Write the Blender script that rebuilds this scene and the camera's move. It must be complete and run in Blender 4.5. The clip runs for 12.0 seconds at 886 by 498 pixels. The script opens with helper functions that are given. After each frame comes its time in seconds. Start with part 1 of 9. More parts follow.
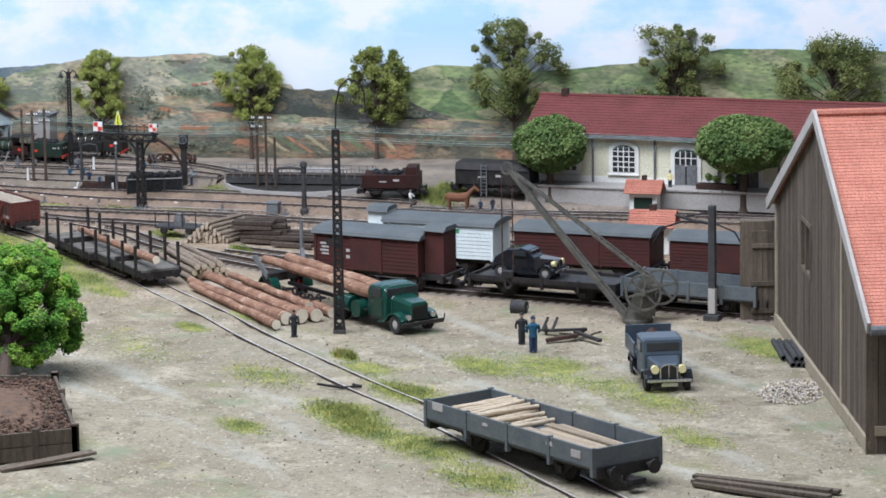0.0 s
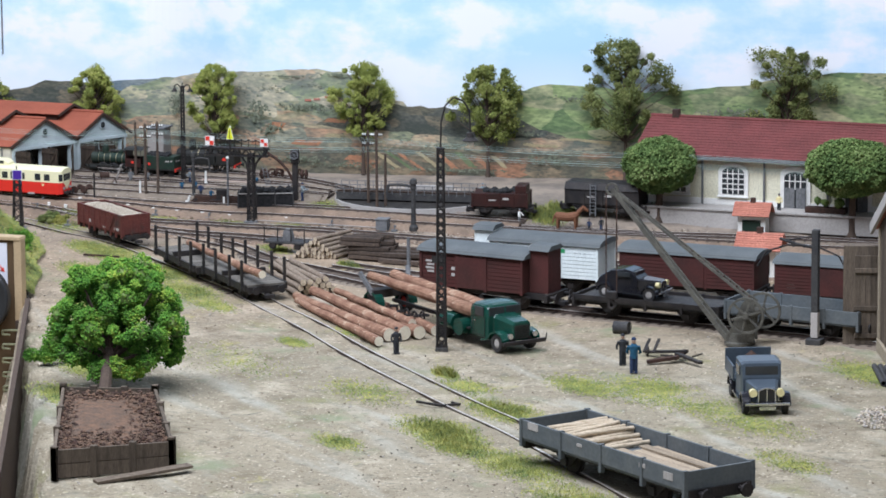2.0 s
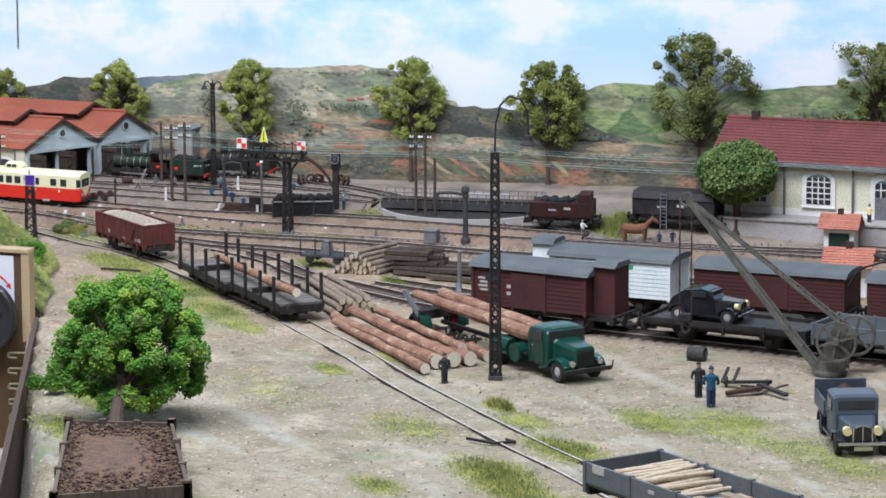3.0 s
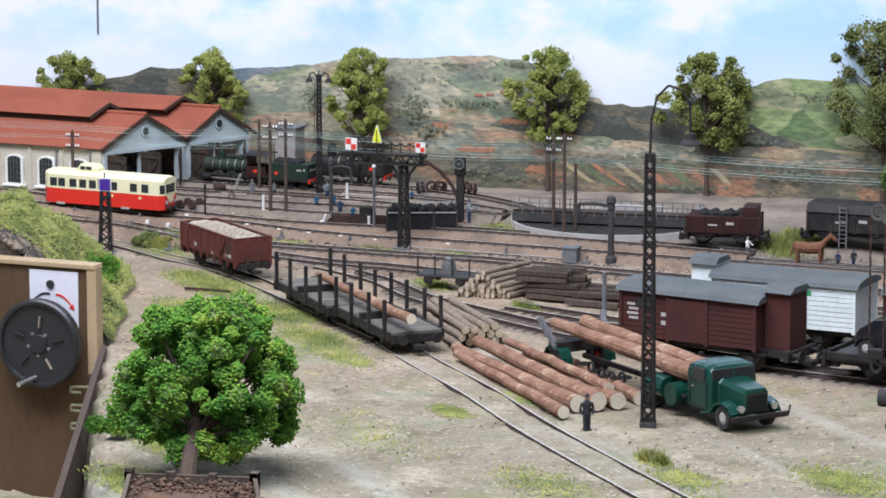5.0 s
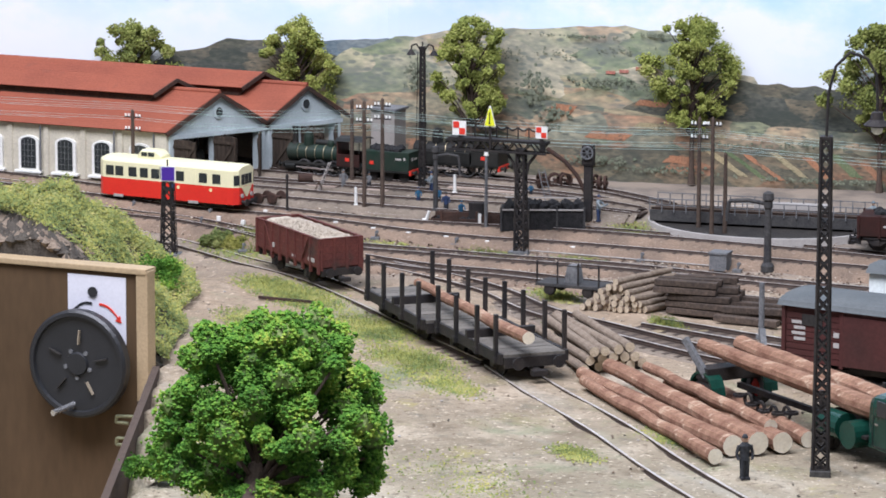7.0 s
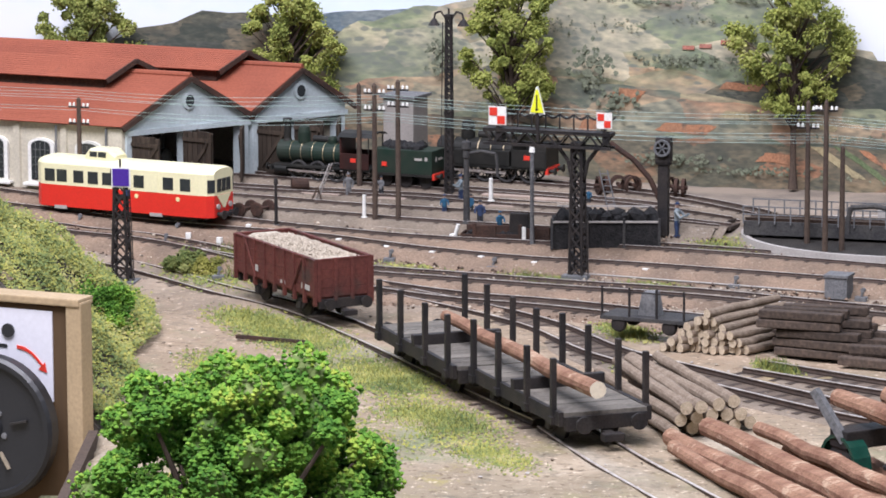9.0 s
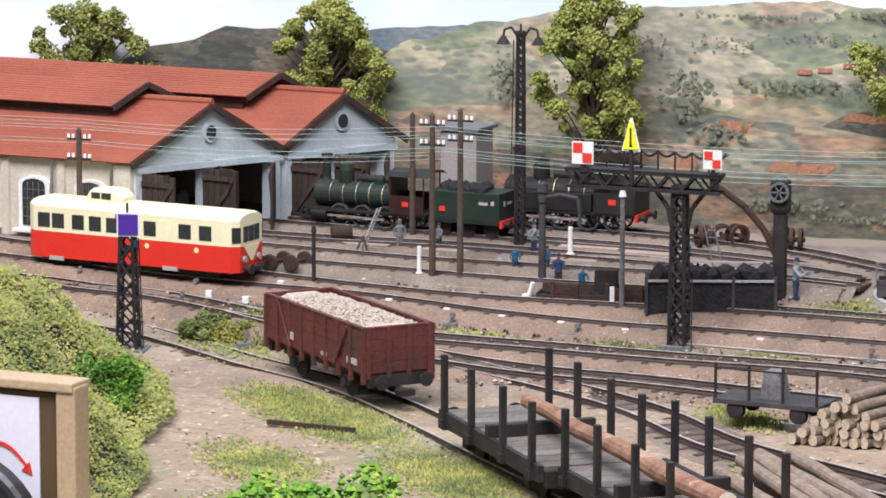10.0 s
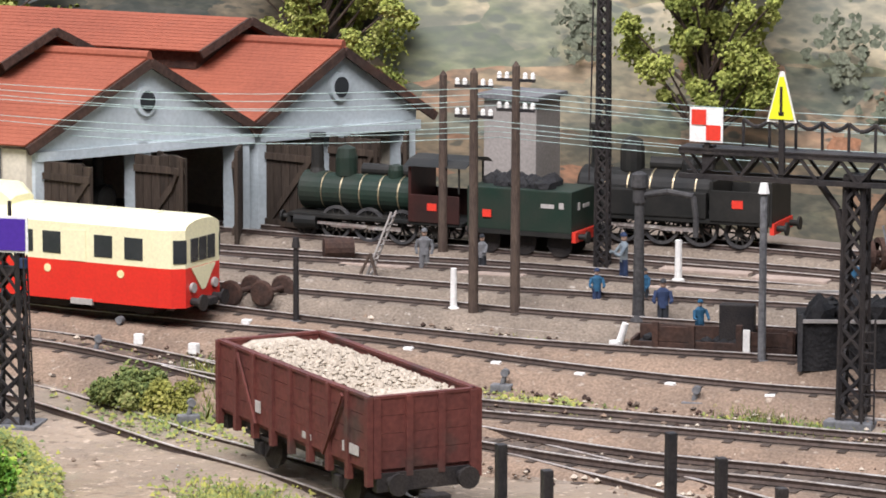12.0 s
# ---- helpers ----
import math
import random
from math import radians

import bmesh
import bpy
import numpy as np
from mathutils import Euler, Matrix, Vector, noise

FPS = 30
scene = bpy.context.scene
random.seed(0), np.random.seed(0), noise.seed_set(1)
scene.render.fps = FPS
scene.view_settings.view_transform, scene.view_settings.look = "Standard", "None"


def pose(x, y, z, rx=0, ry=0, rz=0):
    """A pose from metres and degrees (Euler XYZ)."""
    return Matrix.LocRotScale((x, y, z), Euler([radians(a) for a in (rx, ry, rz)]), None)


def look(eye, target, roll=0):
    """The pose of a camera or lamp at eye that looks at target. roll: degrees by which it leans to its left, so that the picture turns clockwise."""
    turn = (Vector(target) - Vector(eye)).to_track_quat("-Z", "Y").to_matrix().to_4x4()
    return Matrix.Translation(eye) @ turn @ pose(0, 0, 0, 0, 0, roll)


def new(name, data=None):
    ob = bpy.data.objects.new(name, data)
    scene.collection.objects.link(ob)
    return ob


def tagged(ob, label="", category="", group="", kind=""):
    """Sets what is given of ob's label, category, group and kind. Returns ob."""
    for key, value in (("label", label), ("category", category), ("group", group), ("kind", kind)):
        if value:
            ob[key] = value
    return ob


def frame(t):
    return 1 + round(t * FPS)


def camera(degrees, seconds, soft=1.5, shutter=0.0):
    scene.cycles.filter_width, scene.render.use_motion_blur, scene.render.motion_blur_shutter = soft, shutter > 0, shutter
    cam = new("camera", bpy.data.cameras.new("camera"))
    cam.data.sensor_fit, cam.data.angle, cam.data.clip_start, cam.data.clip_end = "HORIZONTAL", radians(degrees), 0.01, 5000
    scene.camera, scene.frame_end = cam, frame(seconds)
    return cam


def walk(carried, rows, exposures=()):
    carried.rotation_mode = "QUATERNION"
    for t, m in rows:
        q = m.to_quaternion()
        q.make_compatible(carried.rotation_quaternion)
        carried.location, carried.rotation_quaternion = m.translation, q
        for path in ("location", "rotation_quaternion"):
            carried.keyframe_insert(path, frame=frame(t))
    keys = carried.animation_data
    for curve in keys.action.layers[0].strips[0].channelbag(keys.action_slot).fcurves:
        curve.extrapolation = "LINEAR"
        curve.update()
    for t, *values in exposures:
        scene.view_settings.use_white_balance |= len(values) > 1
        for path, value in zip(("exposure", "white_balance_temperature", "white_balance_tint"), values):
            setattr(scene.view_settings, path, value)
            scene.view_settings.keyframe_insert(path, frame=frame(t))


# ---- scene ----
# ---- camera ----
cam = camera(12.0, 12.0, soft=1.75)
PATH = [  # seconds, x, y, z, heading, tilt, lean
    (0.0, 0.4806, -2.4354, 0.6323, 9.573, -10.802, -0.932),
    (0.5, 0.4828, -2.4375, 0.6347, 9.922, -10.799, -0.782),
    (1.0, 0.4881, -2.4459, 0.6377, 10.292, -10.768, -0.618),
    (1.5, 0.4993, -2.4529, 0.6407, 10.887, -10.703, -0.452),
    (2.0, 0.5095, -2.4378, 0.6369, 11.532, -10.587, -0.369),
    (2.5, 0.4819, -2.2915, 0.6138, 11.938, -10.583, -0.323),
    (4.5, 0.3709, -1.7675, 0.5158, 13.735, -10.296, -0.117),
    (5.0, 0.3448, -1.6816, 0.5007, 14.155, -10.253, -0.049),
    (5.5, 0.3188, -1.5815, 0.4830, 14.538, -10.234, -0.021),
    (6.0, 0.2911, -1.4755, 0.4637, 14.995, -10.236, 0.055),
    (6.5, 0.2661, -1.3721, 0.4439, 15.402, -10.225, 0.099),
    (7.0, 0.2385, -1.2655, 0.4232, 15.839, -10.208, 0.132),
    (9.0, 0.0878, -0.7619, 0.3220, 16.067, -9.680, -0.206),
    (9.5, 0.0334, -0.6181, 0.3053, 16.069, -9.438, -0.026),
    (10.0, -0.0177, -0.4717, 0.2831, 16.262, -9.321, 0.066),
    (10.5, -0.0563, -0.3437, 0.2604, 16.507, -9.142, 0.102),
    (11.0, -0.0963, -0.2129, 0.2375, 16.694, -9.025, 0.132),
    (11.5, -0.1319, -0.0984, 0.2172, 16.623, -8.947, 0.160),
    (12.0, -0.1702, 0.0211, 0.1970, 16.438, -8.924, 0.129),
]


def aim(x, y, z, heading, tilt, lean):
    h, p = radians(heading), radians(tilt)
    return look((x, y, z), (x - math.sin(h) * math.cos(p), y + math.cos(h) * math.cos(p), z + math.sin(p)), lean)


walk(cam, [(t, aim(*r)) for t, *r in PATH], [(0.0, -0.04, 5780, 13), (4.5, -0.01, 5880, 16), (7.0, 0.07, 5980, 19), (9.5, 0.21, 6230, 22), (12.0, 0.34, 6480, 20)])

# ---- light: a bright hall with ceiling lamps over the layout ----
world = bpy.data.worlds.new("hall_air")
scene.world = world
world.use_nodes = True
world.node_tree.nodes["Background"].inputs[0].default_value = (0.86, 0.93, 1.0, 1)
world.node_tree.nodes["Background"].inputs[1].default_value = 0.24


def ceiling_lamp(x, y, z, sx, sy, watts, colour, tx, ty):
    data = bpy.data.lights.new("hall_lamp", "AREA")
    data.shape, data.size, data.size_y, data.energy, data.color = "RECTANGLE", sx, sy, watts, colour
    ob = new("hall_lamp", data)
    ob.matrix_world = look((x, y, z), (tx, ty, 0))
    return ob


ceiling_lamp(-0.5, -0.1, 1.65, 2.0, 0.8, 71, (0.965, 0.985, 1.0), -0.4, 0.75)

# ---- units: the layout is built in centimetres, at model railway size ----
U = 0.01
rng = random.Random(7)


def smooth(a, b, v):
    s = min(1, max(0, (v - a) / (b - a)))
    return s * s * (3 - 2 * s)


def gz(y):
    """Height of the ground: the depot at the back lies on a low terrace."""
    return 2.4 * smooth(92, 109, y)


def size_at(y):
    return float(np.interp(y, (8, 40, 70, 90, 100, 108), (1.6, 1.36, 1.13, 0.87, 0.67, 0.55)))


# ---- materials ----
def material(name, a, b=None, rough=0.8, metal=0.0, big=40.0, fine=900.0, bump=0.3, stretch=(1, 1, 1), mix=0.5, spots=None, random_tint=0.0, grain=0.35):
    """Two tones that mingle in blotches, with fine grain and relief. big and fine: blotches a metre."""
    m = bpy.data.materials.new(name)
    m.use_nodes = True
    nt = m.node_tree
    bsdf = nt.nodes["Principled BSDF"]
    b = b or tuple(v * 0.72 for v in a)
    co = nt.nodes.new("ShaderNodeTexCoord")
    mp = nt.nodes.new("ShaderNodeMapping")
    mp.inputs["Scale"].default_value = stretch
    nt.links.new(co.outputs["Object"], mp.inputs[0])

    def noise_node(scale, detail):
        n = nt.nodes.new("ShaderNodeTexNoise")
        n.inputs["Scale"].default_value, n.inputs["Detail"].default_value = scale, detail
        nt.links.new(mp.outputs[0], n.inputs["Vector"])
        return n

    def ramp(src, lo, hi):
        r = nt.nodes.new("ShaderNodeMapRange")
        r.inputs["From Min"].default_value, r.inputs["From Max"].default_value = lo, hi
        nt.links.new(src, r.inputs["Value"])
        return r.outputs[0]

    def blend(kind, fac, c1, c2):
        x = nt.nodes.new("ShaderNodeMix")
        x.data_type, x.blend_type = "RGBA", kind
        for sock, v in ((x.inputs["Factor"], fac), (x.inputs["A"], c1), (x.inputs["B"], c2)):
            if isinstance(v, bpy.types.NodeSocket):
                nt.links.new(v, sock)
            else:
                sock.default_value = v if not isinstance(v, tuple) else (*v[:3], 1)
        return x.outputs["Result"]

    n1, n2 = noise_node(big, 4), noise_node(fine, 3)
    col = blend("MIX", ramp(n1.outputs[0], mix - 0.18, mix + 0.18), a, b)
    if spots:
        c3, scale, lo = spots
        col = blend("MIX", ramp(noise_node(scale, 5).outputs[0], lo, lo + 0.1), col, c3)
    dark = blend("MIX", ramp(n2.outputs[0], 0.3, 0.7), (1 - grain,) * 3, (1 + grain * 0.4,) * 3)
    col = blend("MULTIPLY", 1.0, col, dark)
    if random_tint:
        oi = nt.nodes.new("ShaderNodeObjectInfo")
        r = nt.nodes.new("ShaderNodeMapRange")
        r.inputs["To Min"].default_value, r.inputs["To Max"].default_value = 1 - random_tint, 1 + random_tint * 0.5
        nt.links.new(oi.outputs["Random"], r.inputs["Value"])
        hsv = nt.nodes.new("ShaderNodeHueSaturation")
        nt.links.new(col, hsv.inputs["Color"])
        nt.links.new(r.outputs[0], hsv.inputs["Value"])
        col = hsv.outputs[0]
    nt.links.new(col, bsdf.inputs["Base Color"])
    bsdf.inputs["Roughness"].default_value, bsdf.inputs["Metallic"].default_value = rough, metal
    bsdf.inputs["Specular IOR Level"].default_value = 0.2 if rough >= 0.5 else 0.5
    if bump:
        bn = nt.nodes.new("ShaderNodeBump")
        bn.inputs["Strength"].default_value, bn.inputs["Distance"].default_value = bump, 0.0006
        nt.links.new(n2.outputs[0], bn.inputs["Height"])
        nt.links.new(bn.outputs[0], bsdf.inputs["Normal"])
    return m


M = {}
M["black_iron"] = material("black_iron", (0.022, 0.021, 0.022), (0.045, 0.038, 0.034), rough=0.6, big=120, fine=1500)
M["dark_grey"] = material("dark_grey", (0.045, 0.045, 0.047), (0.075, 0.072, 0.068), rough=0.75, big=110)
M["wagon_grey"] = material("wagon_grey", (0.105, 0.12, 0.128), (0.135, 0.145, 0.145), rough=0.65, big=90, fine=700, bump=0.1, grain=0.15)
M["wagon_brown"] = material("wagon_brown", (0.145, 0.044, 0.035), (0.1, 0.036, 0.031), rough=0.6, big=60, fine=700, bump=0.15, grain=0.25, spots=((0.075, 0.045, 0.038), 55, 0.56))
M["van_brown"] = material("van_brown", (0.085, 0.028, 0.025), (0.06, 0.026, 0.023), rough=0.65, big=70, fine=700, bump=0.12, grain=0.15)
M["van_roof"] = material("van_roof", (0.125, 0.135, 0.135), (0.095, 0.105, 0.108), rough=0.8, big=60, bump=0.1, grain=0.12)
M["van_white"] = material("van_white", (0.8, 0.86, 0.84), (0.68, 0.74, 0.72), rough=0.6, big=90, mix=0.62, grain=0.12)
M["rail"] = material("rail", (0.07, 0.047, 0.036), (0.045, 0.032, 0.026), rough=0.55, metal=0.3, big=200)
M["rail_head"] = material("rail_head", (0.72, 0.68, 0.64), (0.5, 0.43, 0.38), rough=0.35, metal=0.35, big=200, bump=0)
M["wagon_floor"] = material("wagon_floor", (0.21, 0.19, 0.16), (0.14, 0.127, 0.11), rough=0.85, big=90, stretch=(3, 0.6, 1), random_tint=0.2)
M["sleeper"] = material("sleeper", (0.115, 0.084, 0.064), (0.07, 0.054, 0.044), rough=0.9, big=300, random_tint=0.35)
M["ballast"] = material("ballast", (0.31, 0.22, 0.155), (0.2, 0.147, 0.108), rough=0.95, big=70, fine=1400, bump=0.9, spots=((0.38, 0.31, 0.24), 500, 0.62))
M["ballast_grey"] = material("ballast_grey", (0.18, 0.137, 0.105), (0.105, 0.084, 0.068), rough=0.95, big=60, fine=1400, bump=0.9, spots=((0.29, 0.24, 0.2), 500, 0.66))
M["ballast_dust"] = material("ballast_dust", (0.28, 0.226, 0.172), (0.18, 0.146, 0.113), rough=0.95, big=60, fine=1400, bump=0.9, spots=((0.42, 0.37, 0.31), 500, 0.64))
M["red_tile"] = material("red_tile", (0.33, 0.1, 0.058), (0.27, 0.082, 0.05), rough=0.9, big=40, fine=900, bump=0.12, grain=0.15, random_tint=0.03, spots=((0.25, 0.085, 0.055), 60, 0.66))
M["orange_tile"] = material("orange_tile", (0.56, 0.23, 0.16), (0.47, 0.18, 0.125), rough=0.9, big=45, fine=800, random_tint=0.1, spots=((0.4, 0.17, 0.12), 160, 0.62))
M["dark_red_roof"] = material("dark_red_roof", (0.2, 0.06, 0.055), (0.155, 0.05, 0.045), rough=0.8, big=50)
M["plaster_blue"] = material("plaster_blue", (0.5, 0.56, 0.57), (0.4, 0.46, 0.47), rough=0.9, big=60, bump=0.1, grain=0.12, spots=((0.45, 0.46, 0.46), 150, 0.66))
M["plaster_cream"] = material("plaster_cream", (0.78, 0.75, 0.57), (0.7, 0.67, 0.5), rough=0.9, big=50, spots=((0.45, 0.42, 0.33), 110, 0.64))
# cream taken down: the shaded side wall of the shed is coloured in
M["plaster_pale"] = material("plaster_pale", (0.6, 0.55, 0.44), (0.52, 0.475, 0.38), rough=0.9, big=50, grain=0.15, bump=0.12, spots=((0.5, 0.45, 0.36), 120, 0.67))
M["white_paint"] = material("white_paint", (0.84, 0.83, 0.78), (0.75, 0.74, 0.69), rough=0.7, big=80, grain=0.15)
M["dark_glass"] = material("dark_glass", (0.025, 0.029, 0.032), (0.04, 0.044, 0.046), rough=0.15, big=60, bump=0, grain=0.1)
# near-black; the shade inside the shed and barn is put into it
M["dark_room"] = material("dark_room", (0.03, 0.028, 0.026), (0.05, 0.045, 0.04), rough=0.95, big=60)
M["old_planks"] = material("old_planks", (0.175, 0.138, 0.102), (0.105, 0.083, 0.064), rough=0.9, big=60, fine=500, stretch=(6, 6, 0.6), random_tint=0.3)
M["shed_planks"] = material("shed_planks", (0.075, 0.055, 0.04), (0.045, 0.034, 0.026), rough=0.9, big=60, fine=500, stretch=(6, 6, 0.6), random_tint=0.3)
M["cab_red"] = material("cab_red", (0.05, 0.018, 0.015), (0.03, 0.016, 0.014), rough=0.5, big=80, bump=0.05, grain=0.15)
M["tower_grey"] = material("tower_grey", (0.34, 0.31, 0.28), (0.27, 0.25, 0.225), rough=0.9, big=40, grain=0.18, bump=0.15)
M["beam_wood"] = material("beam_wood", (0.4, 0.34, 0.25), (0.3, 0.25, 0.18), rough=0.85, big=80, stretch=(4, 4, 0.8))
M["bark"] = material("bark", (0.2, 0.1, 0.065), (0.34, 0.2, 0.13), rough=0.95, big=90, fine=800, bump=0.5, stretch=(0.35, 2, 2), spots=((0.5, 0.36, 0.25), 100, 0.62))
M["log_pale"] = material("log_pale", (0.62, 0.52, 0.38), (0.5, 0.4, 0.28), rough=0.85, big=150, stretch=(0.5, 3, 3), spots=((0.3, 0.22, 0.15), 200, 0.64))
M["log_end"] = material("log_end", (0.78, 0.72, 0.58), (0.7, 0.62, 0.47), rough=0.85, big=200, grain=0.1, bump=0.1)
M["log_grey"] = material("log_grey", (0.2, 0.15, 0.11), (0.3, 0.24, 0.18), rough=0.9, big=150, stretch=(0.5, 3, 3))
M["truck_green"] = material("truck_green", (0.008, 0.058, 0.04), (0.007, 0.042, 0.03), rough=0.22, big=60, bump=0.05, grain=0.15)
M["lettering_green"] = material("lettering_green", (0.05, 0.3, 0.12), (0.06, 0.34, 0.14), rough=0.6, bump=0, grain=0.1)
M["car_blue"] = material("car_blue", (0.065, 0.085, 0.107), (0.052, 0.068, 0.088), rough=0.4, big=60, bump=0.05, grain=0.15)
M["car_black"] = material("car_black", (0.012, 0.012, 0.016), (0.02, 0.02, 0.024), rough=0.12, big=60, bump=0, grain=0.1)
M["chrome"] = material("chrome", (0.7, 0.7, 0.7), (0.55, 0.55, 0.55), rough=0.25, metal=0.9, bump=0, grain=0.1)
M["lamp_lens"] = material("lamp_lens", (0.85, 0.75, 0.4), (0.8, 0.7, 0.35), rough=0.2, bump=0, grain=0.1)
M["tyre"] = material("tyre", (0.03, 0.03, 0.032), (0.06, 0.055, 0.05), rough=0.85, big=200)
M["railcar_red"] = material("railcar_red", (0.72, 0.035, 0.02), (0.66, 0.03, 0.02), rough=0.35, big=40, bump=0.03, grain=0.1)
M["railcar_cream"] = material("railcar_cream", (0.83, 0.78, 0.5), (0.78, 0.73, 0.46), rough=0.4, big=40, bump=0.03, grain=0.1)
M["loco_green"] = material("loco_green", (0.014, 0.032, 0.022), (0.028, 0.036, 0.027), rough=0.5, big=60, bump=0.04, grain=0.12)
M["loco_black"] = material("loco_black", (0.014, 0.015, 0.014), (0.032, 0.03, 0.026), rough=0.55, big=60, bump=0.06, grain=0.15)
M["brass"] = material("brass", (0.62, 0.5, 0.3), (0.5, 0.42, 0.28), rough=0.35, metal=0.8, bump=0)
M["signal_red"] = material("signal_red", (0.72, 0.05, 0.03), (0.65, 0.05, 0.03), rough=0.5, bump=0, grain=0.1)
M["signal_yellow"] = material("signal_yellow", (0.82, 0.85, 0.03), (0.75, 0.78, 0.03), rough=0.5, bump=0, grain=0.1)
M["signal_violet"] = material("signal_violet", (0.075, 0.03, 0.3), (0.07, 0.03, 0.26), rough=0.5, bump=0, grain=0.1)
M["coal"] = material("coal", (0.016, 0.016, 0.017), (0.035, 0.034, 0.034), rough=0.8, big=300, bump=0.9)
M["rust"] = material("rust", (0.08, 0.044, 0.032), (0.05, 0.034, 0.028), rough=0.9, big=200)
M["concrete"] = material("concrete", (0.46, 0.43, 0.4), (0.38, 0.355, 0.325), rough=0.9, big=40, grain=0.18, bump=0.15)
M["paving"] = material("paving", (0.42, 0.33, 0.27), (0.34, 0.265, 0.215), rough=0.9, big=60, grain=0.2)
M["slate"] = material("slate", (0.2, 0.2, 0.2), (0.14, 0.145, 0.15), rough=0.9, big=80)
M["crane_grey"] = material("crane_grey", (0.135, 0.128, 0.105), (0.085, 0.08, 0.068), rough=0.7, big=120)
M["plank_yellow"] = material("plank_yellow", (0.42, 0.34, 0.24), (0.29, 0.23, 0.165), rough=0.85, big=80, stretch=(0.6, 4, 4), random_tint=0.3)
M["gravel_load"] = material("gravel_load", (0.62, 0.54, 0.43), (0.48, 0.41, 0.32), rough=0.95, big=500, random_tint=0.2)


def foliage(name, *tones):
    """Flocked foam: every tuft takes a tone of its own, in drifts."""
    m = bpy.data.materials.new(name)
    m.use_nodes = True
    nt = m.node_tree
    bs = nt.nodes["Principled BSDF"]
    bs.inputs["Roughness"].default_value = 0.95
    bs.inputs["Specular IOR Level"].default_value = 0.15
    geo, co = nt.nodes.new("ShaderNodeNewGeometry"), nt.nodes.new("ShaderNodeTexCoord")
    n = nt.nodes.new("ShaderNodeTexNoise")
    n.inputs["Scale"].default_value, n.inputs["Detail"].default_value = 45, 3
    nt.links.new(co.outputs["Object"], n.inputs["Vector"])
    mad = nt.nodes.new("ShaderNodeMath")
    mad.operation = "MULTIPLY_ADD"
    nt.links.new(geo.outputs["Random Per Island"], mad.inputs[0])
    mad.inputs[1].default_value = 0.45
    shiftn = nt.nodes.new("ShaderNodeMapRange")
    shiftn.inputs["From Min"].default_value, shiftn.inputs["From Max"].default_value = 0.3, 0.7
    shiftn.inputs["To Min"].default_value, shiftn.inputs["To Max"].default_value = -0.05, 0.6
    nt.links.new(n.outputs[0], shiftn.inputs["Value"])
    nt.links.new(shiftn.outputs[0], mad.inputs[2])
    r = nt.nodes.new("ShaderNodeValToRGB")
    e = r.color_ramp.elements
    e[0].position, e[0].color = 0.0, (*tones[0], 1)
    e[1].position, e[1].color = 1.0, (*tones[-1], 1)
    for k, c in enumerate(tones[1:-1], 1):
        x = r.color_ramp.elements.new(k / (len(tones) - 1))
        x.color = (*c, 1)
    nt.links.new(mad.outputs[0], r.inputs[0])
    nt.links.new(r.outputs[0], bs.inputs["Base Color"])
    M[name] = m


foliage("leaf_bright", (0.026, 0.08, 0.016), (0.068, 0.18, 0.027), (0.16, 0.32, 0.045), (0.4, 0.47, 0.075))
foliage("leaf_olive", (0.08, 0.1, 0.03), (0.17, 0.2, 0.055), (0.29, 0.32, 0.085), (0.42, 0.41, 0.16))
foliage("leaf_sun", (0.1, 0.13, 0.035), (0.22, 0.26, 0.065), (0.37, 0.4, 0.1), (0.52, 0.5, 0.2))
foliage("leaf_mid", (0.06, 0.078, 0.03), (0.12, 0.145, 0.05), (0.21, 0.235, 0.075), (0.34, 0.33, 0.14))
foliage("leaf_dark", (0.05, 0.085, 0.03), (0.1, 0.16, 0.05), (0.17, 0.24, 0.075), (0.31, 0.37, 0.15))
foliage("moss", (0.08, 0.12, 0.045), (0.14, 0.185, 0.065), (0.23, 0.26, 0.085), (0.36, 0.34, 0.14))
foliage("grass", (0.12, 0.14, 0.045), (0.22, 0.23, 0.06), (0.34, 0.33, 0.08), (0.42, 0.37, 0.15))
M["trunk"] = material("trunk", (0.11, 0.08, 0.06), (0.075, 0.055, 0.045), rough=0.95, big=200, stretch=(3, 3, 0.6))
M["panel_edge"] = material("panel_edge", (0.5, 0.37, 0.22), (0.4, 0.3, 0.18), rough=0.7, big=30, grain=0.15, bump=0.1)
M["brown_soil"] = material("brown_soil", (0.19, 0.115, 0.075), (0.11, 0.08, 0.06), rough=1.0, big=200, fine=900, bump=1.0)
M["stone_dark"] = material("stone_dark", (0.12, 0.105, 0.085), (0.07, 0.06, 0.05), rough=0.95, big=150, bump=1.0)
# brown lowered so that the shadow on the control panel is in the colour
M["panel_ply"] = material("panel_ply", (0.12, 0.075, 0.039), (0.082, 0.052, 0.028), rough=0.85, big=20, fine=300, stretch=(1, 1, 0.3), grain=0.12)
M["black_plastic"] = material("black_plastic", (0.02, 0.021, 0.023), (0.026, 0.027, 0.03), rough=0.4, big=60, bump=0.05, grain=0.1)
M["paper"] = material("paper", (0.72, 0.72, 0.78), (0.7, 0.7, 0.76), rough=0.7, bump=0, grain=0.05)
M["bracket_wire"] = material("bracket_wire", (0.34, 0.34, 0.2), (0.25, 0.25, 0.15), rough=0.4, metal=0.5, bump=0)
M["skin_paint"] = material("skin_paint", (0.45, 0.3, 0.22), (0.4, 0.26, 0.19), rough=0.7)
M["cloth_blue"] = material("cloth_blue", (0.035, 0.055, 0.115), (0.03, 0.045, 0.09), rough=0.8)
